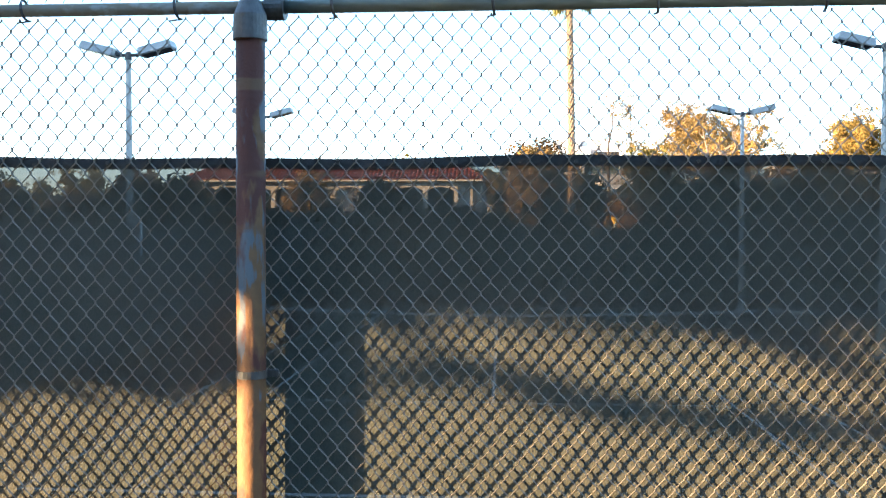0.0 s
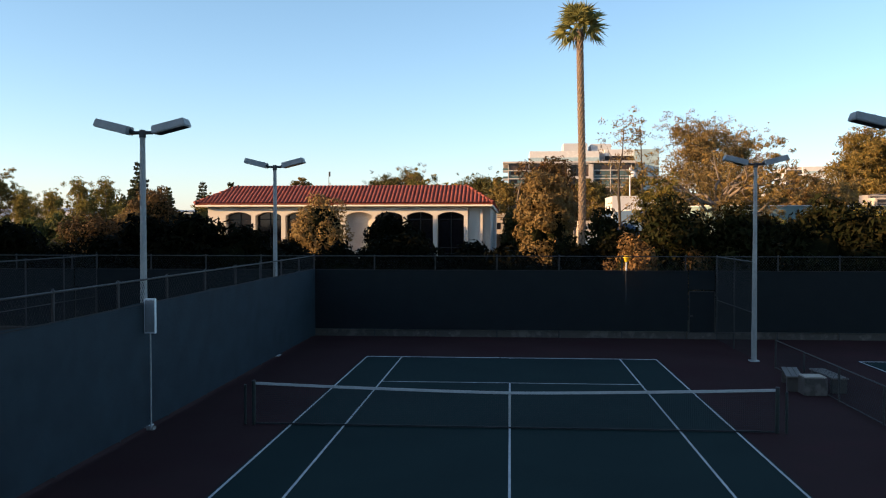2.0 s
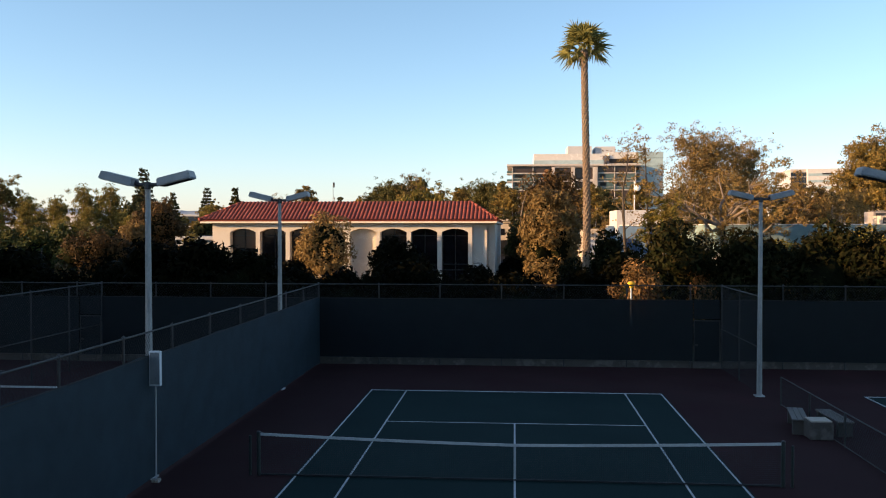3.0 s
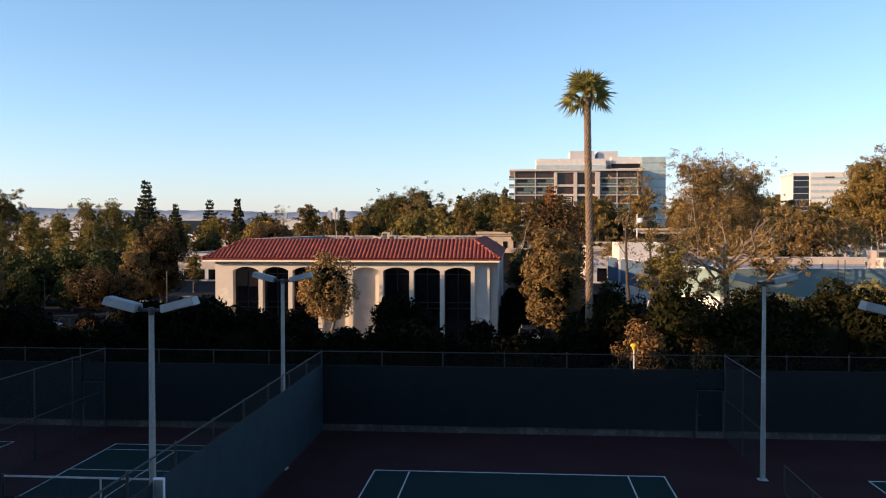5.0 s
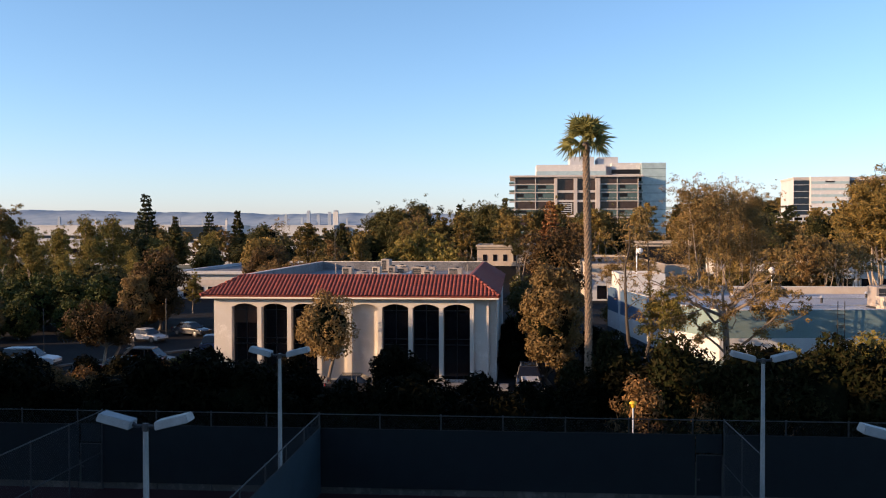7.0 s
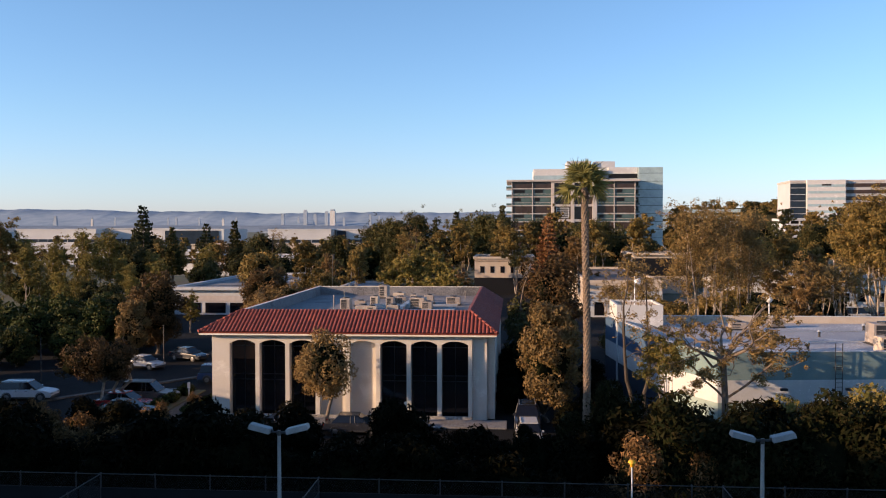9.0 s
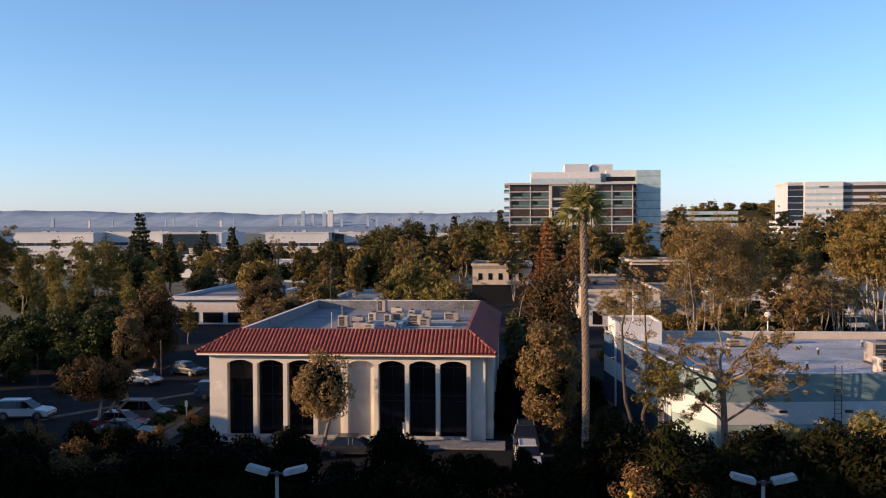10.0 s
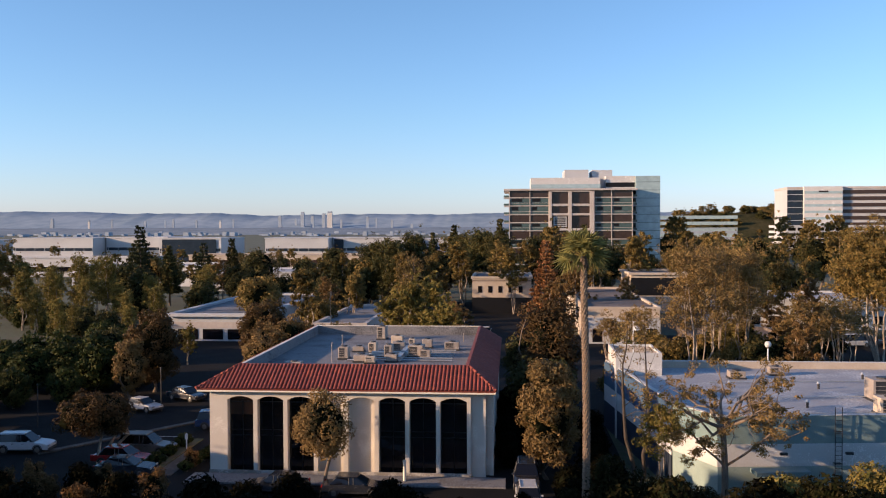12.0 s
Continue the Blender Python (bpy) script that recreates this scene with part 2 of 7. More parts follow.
M = dict(
    ground=pbr("ground_earth", (0.05, 0.042, 0.03), (0.09, 0.075, 0.055), 0.05, 0.95, 0.4, 1.2, c3=(0.06, 0.075, 0.035), c3_at=0.52),
    asphalt=pbr("asphalt", (0.008, 0.008, 0.0085), (0.0155, 0.0155, 0.0155), 0.25, 0.9, 0.5, 25.0, gloss=0.1),
    concrete=pbr("concrete", (0.28, 0.26, 0.23), (0.42, 0.40, 0.37), 0.9, 0.9, 0.3, 14.0, c3=(0.2, 0.18, 0.16), c3_at=0.5),
    kerbstone=pbr("old_concrete", (0.075, 0.064, 0.054), (0.125, 0.108, 0.092), 0.9, 0.9, 0.3, 5.0, c3=(0.065, 0.056, 0.048), c3_at=0.5),
    court=pbr("court_green", (0.0045, 0.018, 0.0175), (0.008, 0.026, 0.024), 0.35, 0.85, 0.15, 60.0, gloss=0.08),
    apron=pbr("court_maroon", (0.036, 0.0125, 0.0145), (0.050, 0.0175, 0.0195), 0.4, 0.9, 0.15, 60.0, c3=(0.040, 0.020, 0.019), c3_at=0.56, gloss=0.05),
    line=pbr("line_paint", (0.34, 0.35, 0.35), (0.52, 0.52, 0.50), 3.0, 0.7, 0.1, 40.0),
    galv=pbr("galvanised_steel", (0.34, 0.36, 0.37), (0.52, 0.53, 0.53), 6.0, 0.5, 0.1, 50.0, 0.65, c3=(0.3, 0.27, 0.23), c3_at=0.66),
    rail=pbr("rail_steel", (0.16, 0.155, 0.14), (0.24, 0.23, 0.21), 5.0, 0.6, 0.2, 40.0, 0.3, c3=(0.17, 0.13, 0.09), c3_at=0.53, stretch=(0.5, 1, 1)),
    farrail=pbr("dull_rail", (0.028, 0.028, 0.028), (0.05, 0.05, 0.047), 5.0, 0.6, 0.2, 40.0, 0.3),
    railgrey=pbr("rail_steel_grey", (0.05, 0.075, 0.072), (0.085, 0.12, 0.115), 5.0, 0.55, 0.2, 40.0, 0.3, stretch=(0.4, 1, 1)),
    wire=pbr("galvanised_wire", (0.12, 0.11, 0.092), (0.19, 0.175, 0.148), 9.0, 0.55, 0.0, 60.0, 0.15),
    farwire=pbr("old_wire", (0.02, 0.02, 0.02), (0.042, 0.042, 0.04), 9.0, 0.6, 0.0, 60.0, 0.4),
    rust=rusted_paint("rusted_post"),
    cap=pbr("cap_metal", (0.05, 0.056, 0.06), (0.09, 0.097, 0.10), 12.0, 0.55, 0.2, 60.0, 0.5),
    screen=screen_cloth("fence_screen", (0.034, 0.045, 0.038), (0.064, 0.067, 0.056), 0.10),
    # one cloth in two colours: sky-lit for side runs, shaded for back runs
    litscreen=screen_cloth("skylit_fence_screen", (0.0065, 0.0175, 0.025), (0.015, 0.034, 0.045), 0.04),
    shadescreen=screen_cloth("shaded_fence_screen", (0.0022, 0.005, 0.0066), (0.0042, 0.0082, 0.0103), 0.03),
    hem=pbr("screen_hem", (0.006, 0.006, 0.006), (0.014, 0.014, 0.013), 8.0, 0.7, 0.3, 70.0),
    netcord=pbr("net_cord", (0.012, 0.012, 0.013), (0.03, 0.03, 0.03), 5.0, 0.8, 0.0, 50.0),
    benchwood=pbr("weathered_plank", (0.10, 0.088, 0.075), (0.17, 0.15, 0.128), 1.5, 0.85, 0.3, 30.0, stretch=(0.3, 4, 4)),
    tape=pbr("net_tape", (0.40, 0.40, 0.385), (0.54, 0.54, 0.52), 3.0, 0.8, 0.2, 40.0),
    postdark=pbr("net_post_paint", (0.015, 0.022, 0.02), (0.03, 0.04, 0.036), 5.0, 0.5, 0.1, 40.0),
    pole=pbr("pole_paint", (0.20, 0.21, 0.205), (0.32, 0.325, 0.315), 2.0, 0.55, 0.1, 30.0, 0.2, stretch=(1, 1, 0.3)),
    head=pbr("lamp_housing", (0.19, 0.20, 0.205), (0.26, 0.27, 0.27), 3.0, 0.5, 0.1, 30.0, 0.2),
    lens=glass("lamp_lens", (0.05, 0.055, 0.06), 0.15),
    dark=pbr("dark_metal", (0.02, 0.02, 0.022), (0.045, 0.045, 0.046), 4.0, 0.5, 0.1, 40.0, 0.3),
    plate=pbr("white_plate", (0.60, 0.62, 0.62), (0.74, 0.75, 0.75), 3.0, 0.5, 0.05, 30.0),
    yellow=pbr("yellow_lamp_plastic", (0.85, 0.44, 0.02), (0.92, 0.55, 0.03), 8.0, 0.4, 0.0, 30.0),
    stucco=pbr("cream_stucco", (0.56, 0.52, 0.46), (0.68, 0.64, 0.57), 0.6, 0.9, 0.3, 18.0, c3=(0.52, 0.47, 0.40), c3_at=0.55),
    trim=pbr("cream_trim", (0.66, 0.60, 0.49), (0.76, 0.70, 0.58), 0.8, 0.8, 0.1, 20.0),
    tile=pbr("clay_tile", (0.24, 0.047, 0.024), (0.34, 0.075, 0.036), 0.8, 0.75, 0.2, 9.0, c3=(0.2, 0.042, 0.03), c3_at=0.56, island=0.16),
    deck=pbr("roof_deck", (0.066, 0.067, 0.072), (0.125, 0.121, 0.12), 0.3, 0.9, 0.2, 6.0, c3=(0.2, 0.2, 0.21), c3_at=0.52),
    brownroof=pbr("brown_roof", (0.13, 0.10, 0.085), (0.22, 0.175, 0.145), 0.3, 0.9, 0.2, 6.0, c3=(0.10, 0.08, 0.07), c3_at=0.52),
    pane=glass("window_glass", (0.006, 0.006, 0.008), 0.06),
    brownglass=glass("bronze_glass", (0.035, 0.022, 0.017), 0.2),
    greenglass=glass("green_glass", (0.045, 0.075, 0.075), 0.10),
    # the sky's reflection is painted into this pale glass colour
    blueglass=glass("blue_glass_sky_tint", (0.24, 0.32, 0.34), 0.12),
    mullion=pbr("bronze_mullion", (0.005, 0.005, 0.005), (0.009, 0.008, 0.008), 3.0, 0.5, 0.0, 20.0, 0.4),
    hvac=pbr("unit_metal", (0.27, 0.25, 0.23), (0.42, 0.40, 0.37), 2.0, 0.6, 0.1, 20.0, 0.2, c3=(0.33, 0.27, 0.22), c3_at=0.57),
    white=pbr("white_render", (0.52, 0.52, 0.51), (0.64, 0.635, 0.62), 0.4, 0.85, 0.15, 9.0, c3=(0.46, 0.455, 0.44), c3_at=0.55),
    teal=pbr("teal_render", (0.13, 0.20, 0.20), (0.18, 0.25, 0.245), 0.5, 0.85, 0.2, 12.0),
    blue=pbr("blue_render", (0.03, 0.068, 0.125), (0.045, 0.09, 0.16), 0.5, 0.85, 0.2, 12.0),
    sage=pbr("sage_render", (0.20, 0.27, 0.25), (0.26, 0.33, 0.30), 0.5, 0.85, 0.2, 12.0),
    whiteroof=pbr("coated_roof", (0.36, 0.36, 0.37), (0.52, 0.52, 0.52), 0.25, 0.8, 0.1, 5.0, c3=(0.26, 0.27, 0.29), c3_at=0.5),
    tan=pbr("tan_render", (0.39, 0.32, 0.25), (0.48, 0.41, 0.33), 0.4, 0.9, 0.1, 9.0),
    beige=pbr("beige_panel", (0.36, 0.325, 0.30), (0.45, 0.41, 0.38), 0.1, 0.8, 0.05, 2.0),
    farwhite=pbr("pale_panel", (0.36, 0.37, 0.385), (0.45, 0.46, 0.465), 0.05, 0.8, 0.0, 2.0),
    bark=pbr("bark", (0.10, 0.075, 0.055), (0.20, 0.155, 0.115), 3.0, 0.95, 0.7, 18.0, stretch=(1, 1, 0.3)),
    darkbark=pbr("dark_bark", (0.03, 0.024, 0.018), (0.07, 0.055, 0.042), 3.0, 0.95, 0.7, 18.0, stretch=(1, 1, 0.3)),
    palebark=pbr("pale_bark", (0.30, 0.245, 0.185), (0.47, 0.405, 0.325), 1.5, 0.9, 0.4, 12.0, c3=(0.2, 0.155, 0.115), c3_at=0.52, stretch=(1, 1, 0.4)),
    palmbark=pbr("palm_bark", (0.10, 0.068, 0.045), (0.24, 0.17, 0.115), 4.0, 0.95, 0.8, 14.0, stretch=(1, 1, 2.5)),
    palestub=pbr("leaf_base", (0.12, 0.086, 0.062), (0.23, 0.17, 0.12), 4.0, 0.9, 0.4, 14.0),
    # near black: the shade within crowns is put into this colour
    core=pbr("crown_shade_dark", (0.004, 0.005, 0.003), (0.010, 0.011, 0.005), 2.0, 1.0, 1.0, 7.0, gloss=0.0),
    ficus=leaf("olive_brown_leaf", [(0.117, 0.077, 0.029), (0.185, 0.118, 0.045), (0.15, 0.105, 0.038), (0.232, 0.145, 0.064)]),
    green=leaf("dark_green_leaf", [(0.0239, 0.0294, 0.0092), (0.046, 0.046, 0.0147), (0.0782, 0.0626, 0.0202), (0.0331, 0.0386, 0.0129)]),
    olive=leaf("olive_leaf", [(0.0672, 0.0571, 0.0162), (0.1512, 0.1098, 0.0325), (0.252, 0.1624, 0.0493), (0.0952, 0.0773, 0.0241)]),
    gum=leaf("gum_leaf", [(0.0952, 0.0706, 0.0258), (0.1848, 0.1266, 0.0448), (0.2912, 0.1848, 0.0717), (0.1288, 0.0952, 0.0347)]),
    rusty=leaf("rusty_leaf", [(0.0918, 0.0572, 0.0216), (0.162, 0.0972, 0.0367), (0.216, 0.1296, 0.0518), (0.1188, 0.081, 0.0302)]),
    fresh=leaf("yellow_green_leaf", [(0.081, 0.0799, 0.0184), (0.162, 0.135, 0.0324), (0.2484, 0.1782, 0.0497), (0.1134, 0.1026, 0.027)]),
    # deep shade is put into the hedge and laurel leaf colours
    hedge=leaf("shade_dark_hedge_leaf", [(0.0029, 0.0034, 0.0016), (0.0052, 0.0058, 0.0024), (0.0096, 0.0078, 0.003), (0.004, 0.0046, 0.0022)], gloss=0.02),
    laurel=leaf("shade_dark_laurel_leaf", [(0.008, 0.0108, 0.004), (0.0152, 0.0172, 0.006), (0.028, 0.0224, 0.0088), (0.0112, 0.0136, 0.0052)], gloss=0.02),
    russet=leaf("russet_leaf", [(0.068, 0.0435, 0.0177), (0.1224, 0.0707, 0.0299), (0.2448, 0.136, 0.0571), (0.0462, 0.0354, 0.015)], gloss=0.02),
    plum=leaf("dark_brown_leaf", [(0.044, 0.0299, 0.0123), (0.0748, 0.0458, 0.0176), (0.1056, 0.0616, 0.0246), (0.0528, 0.0396, 0.0158)]),
    pine=leaf("needle", [(0.0192, 0.0288, 0.0134), (0.0336, 0.0432, 0.0192), (0.0528, 0.0528, 0.024), (0.0269, 0.0346, 0.0173)]),
    palm=leaf("palm_leaf", [(0.084, 0.102, 0.0264), (0.156, 0.162, 0.048), (0.228, 0.204, 0.072), (0.12, 0.126, 0.036)], 0.35),
    paint_white=pbr("car_white", (0.42, 0.42, 0.42), (0.5, 0.5, 0.5), 1.0, 0.25, 0.0, 5.0),
    paint_silver=pbr("car_silver", (0.14, 0.135, 0.13), (0.18, 0.175, 0.165), 1.0, 0.3, 0.0, 5.0, 0.5),
    paint_red=pbr("car_red", (0.20, 0.012, 0.012), (0.26, 0.02, 0.018), 1.0, 0.25, 0.0, 5.0),
    paint_dark=pbr("car_dark", (0.015, 0.017, 0.022), (0.03, 0.033, 0.04), 1.0, 0.25, 0.0, 5.0),
    paint_blue=pbr("car_blue", (0.02, 0.04, 0.10), (0.03, 0.055, 0.13), 1.0, 0.25, 0.0, 5.0),
    tyre=pbr("tyre_rubber", (0.012, 0.012, 0.012), (0.025, 0.025, 0.025), 8.0, 0.85, 0.1, 40.0),
    rim=pbr("wheel_rim", (0.14, 0.14, 0.14), (0.2, 0.2, 0.2), 8.0, 0.35, 0.0, 40.0, 0.8),
    lampred=pbr("tail_lamp_red", (0.25, 0.01, 0.01), (0.35, 0.02, 0.02), 8.0, 0.2, 0.0, 40.0),
    lampclear=pbr("headlamp_clear", (0.22, 0.22, 0.22), (0.3, 0.3, 0.3), 8.0, 0.1, 0.0, 40.0),
    bank=leaf("bank_leaf", [(0.0195, 0.03, 0.0075), (0.0375, 0.0495, 0.012), (0.075, 0.0713, 0.018), (0.0255, 0.0375, 0.0097)]),
    darkgum=leaf("dark_gum_leaf", [(0.0302, 0.0367, 0.013), (0.0594, 0.0594, 0.0194), (0.108, 0.0864, 0.0281), (0.041, 0.0454, 0.0162)]),
    farblue=pbr("far_blue_glass", (0.012, 0.02, 0.032), (0.02, 0.032, 0.048), 0.4, 0.3, 0.0, 3.0, gloss=0.15),
    navy=pbr("dark_navy", (0.012, 0.02, 0.035), (0.02, 0.03, 0.05), 0.5, 0.85, 0.2, 12.0),
    wood_hill=pbr("wooded_hill", (0.035, 0.036, 0.016), (0.07, 0.06, 0.03), 0.05, 1.0, 0.6, 0.4, gloss=0.0),
    rustneedle=leaf("rust_needle", [(0.10, 0.045, 0.018), (0.19, 0.085, 0.032), (0.27, 0.13, 0.05), (0.14, 0.065, 0.025)]),
    # distance haze is mixed into the colours of these three
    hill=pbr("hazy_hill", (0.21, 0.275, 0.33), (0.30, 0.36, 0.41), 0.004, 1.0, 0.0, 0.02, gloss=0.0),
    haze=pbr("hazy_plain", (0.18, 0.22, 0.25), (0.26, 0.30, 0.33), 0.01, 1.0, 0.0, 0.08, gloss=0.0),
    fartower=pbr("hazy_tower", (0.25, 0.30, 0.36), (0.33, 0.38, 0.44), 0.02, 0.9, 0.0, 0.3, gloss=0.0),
)

# ---- mesh helpers ----


def part(name, bm, material, parent=None, label="", smooth=False):
    """One bmesh as one mesh object, under a thing or a part."""
    me = bpy.data.meshes.new(name)
    bm.normal_update()
    bm.to_mesh(me)
    bm.free()
    me.materials.append(material)
    if smooth:
        me.polygons.foreach_set("use_smooth", [True] * len(me.polygons))
    ob = new(name, me)
    ob.parent = parent
    if label:
        ob["label"] = label
    return ob


def raw(name, verts, faces, material, parent=None, smooth=False, label=""):
    me = bpy.data.meshes.new(name)
    me.from_pydata([tuple(v) for v in verts], [], faces)
    me.materials.append(material)
    if smooth:
        me.polygons.foreach_set("use_smooth", [True] * len(me.polygons))
    ob = new(name, me)
    ob.parent = parent
    if label:
        ob["label"] = label
    return ob


def empty(name, x, y, z=0.0, rz=0.0, label="", category="", group="", kind=""):
    ob = new(name)
    ob.matrix_basis = pose(x, y, z, 0, 0, rz)
    ob.empty_display_size = 0.2
    return tagged(ob, label, category, group, kind)


def add_box(bm, x0, x1, y0, y1, z0, z1, bevel=0.0):
    r = bmesh.ops.create_cube(bm, size=1.0, matrix=Matrix.Translation(((x0 + x1) / 2, (y0 + y1) / 2, (z0 + z1) / 2)) @ Matrix.Diagonal((x1 - x0, y1 - y0, z1 - z0, 1)))
    if bevel:
        edges = list({e for v in r["verts"] for e in v.link_edges})
        bmesh.ops.bevel(bm, geom=edges, offset=bevel, segments=2, affect="EDGES", profile=0.5)
    return bm


def box(x0, x1, y0, y1, z0, z1, bevel=0.0):
    return add_box(bmesh.new(), x0, x1, y0, y1, z0, z1, bevel)


def add_tube(bm, a, b, r0, r1=None, sides=10):
    """A tapered round bar from a to b."""
    a, b = Vector(a), Vector(b)
    d = b - a
    m = Matrix.Translation((a + b) / 2) @ d.to_track_quat("Z", "Y").to_matrix().to_4x4()
    bmesh.ops.create_cone(bm, cap_ends=True, segments=sides, radius1=r0, radius2=r0 if r1 is None else r1, depth=d.length, matrix=m)
    return bm


def tube(a, b, r0, r1=None, sides=10):
    return add_tube(bmesh.new(), a, b, r0, r1, sides)


def prism(outline, z0, z1):
    """A plan outline (counter-clockwise) pulled up from z0 to z1."""
    bm = bmesh.new()
    low = [bm.verts.new((x, y, z0)) for x, y in outline]
    top = [bm.verts.new((x, y, z1)) for x, y in outline]
    bm.faces.new(low[::-1])
    bm.faces.new(top)
    n = len(outline)
    for i in range(n):
        bm.faces.new((low[i], low[(i + 1) % n], top[(i + 1) % n], top[i]))
    return bm


def profile_x(points, x0, x1):
    """An outline in y and z pulled along x."""
    bm = bmesh.new()
    a = [bm.verts.new((x0, y, z)) for y, z in points]
    b = [bm.verts.new((x1, y, z)) for y, z in points]
    n = len(points)
    bm.faces.new(a)
    bm.faces.new(b[::-1])
    for i in range(n):
        bm.faces.new((a[i], b[i], b[(i + 1) % n], a[(i + 1) % n]))
    bmesh.ops.recalc_face_normals(bm, faces=bm.faces)
    return bm


def zigzag(verts, faces, x, y, z0, z1, pitch, rise, r, along="x", phase=0, hook=0.0):
    """One bent wire of chain link, standing upright, as a thin three-sided bar; hook: half the height of its blunt bends."""
    n = int((z1 - z0) / rise)
    base = len(verts)
    ring = [(math.cos(k * 2.0944) * r, math.sin(k * 2.0944) * r) for k in range(3)]
    ends = [(i, 0.0) for i in range(n + 1)] if not hook else [(i, e) for i in range(n + 1) for e in (-hook, hook)]
    for i, e in ends:
        side = 1 if (i + phase) % 2 else -1
        u, w = x + side * (pitch * 0.25 + hook * 0.25), side * r * 0.9 if not hook else side * (0.35 if e > 0 else -0.2) * r
        for p, q in ring:
            verts.append((u + p, y + w + q, z0 + i * rise + e) if along == "x" else (y + w + q, u + p, z0 + i * rise + e))
    for i in range(len(ends) - 1):
        for k in range(3):
            a, b = base + i * 3 + k, base + i * 3 + (k + 1) % 3
            faces.append((a, b, b + 3, a + 3))


def chain_link(name, parent, material, u0, u1, v, z0, z1, pitch=0.056, rise=0.035, r=0.0016, along="x"):
    verts, faces = [], []
    for i in range(int((u1 - u0) / (pitch / 2))):
        zigzag(verts, faces, u0 + i * pitch / 2, v, z0, z1, pitch, rise, r, along, i)
    ob = raw(name, verts, faces, material, parent)
    ob["kind"] = "stuff"
    return ob

# ---- ground and courts ----
bm = bmesh.new()
bmesh.ops.create_grid(bm, x_segments=60, y_segments=60, size=4800)
for v in bm.verts:
    v.co.z = -0.02
tagged(part("ground", bm, M["ground"]), "bare earth and dry grass reaching the horizon", "ground", kind="structure")
tagged(part("court_apron", box(-40, 40, -19.6, 18.3, -0.015, 0.0), M["apron"]), "maroon acrylic court surround", "court", kind="structure")
for cx in (0.0, 18.3):
    tagged(part("court_surface", box(cx - 5.535, cx + 5.535, -11.935, 11.935, 0.0, 0.004), M["court"]), "dark green acrylic tennis court surface", "court", kind="structure")

LINES = [(-5.485, -5.435, -11.885, 11.885), (5.435, 5.485, -11.885, 11.885), (-4.14, -4.09, -11.885, 11.885), (4.09, 4.14, -11.885, 11.885),
         (-5.435, 5.435, 11.79, 11.885), (-5.435, 5.435, -11.885, -11.79), (-4.09, 4.09, 6.375, 6.425), (-4.09, 4.09, -6.425, -6.375), (-0.025, 0.025, -6.375, 6.375), (-0.025, 0.025, 11.69, 11.79), (-0.025, 0.025, -11.79, -11.69)]
for cx, rows in ((0.0, LINES), (18.3, LINES[:7])):
    for x0, x1, y0, y1 in rows:
        tagged(part("court_line", box(cx + x0, cx + x1, y0, y1, 0.004, 0.008), M["line"]), "worn white painted court line", "line", "court lines", "structure")

# two narrow paddle courts beyond the side fence
PADDLE = [(-3.05, -3.0, -7.62, 7.62), (3.0, 3.05, -7.62, 7.62), (-3.0, 3.0, 7.57, 7.62), (-3.0, 3.0, -7.62, -7.57), (-3.0, 3.0, 6.66, 6.71), (-3.0, 3.0, -6.71, -6.66), (-3.0, 3.0, 3.61, 3.66), (-3.0, 3.0, -3.66, -3.61), (-0.025, 0.025, 3.66, 6.66), (-0.025, 0.025, -6.66, -3.66), (-0.025, 0.025, -3.61, 3.61)]
for cx in (-14.2, -24.85):
    tagged(part("court_surface", box(cx - 3.1, cx + 3.1, 7.38 - 7.67, 7.38 + 7.67, 0.0, 0.004), M["court"]), "dark green acrylic paddle court surface", "court", kind="structure")
    for x0, x1, y0, y1 in PADDLE:
        tagged(part("court_line", box(cx + x0, cx + x1, 7.38 + y0, 7.38 + y1, 0.004, 0.008), M["line"]), "worn white painted court line", "line", "court lines", "structure")


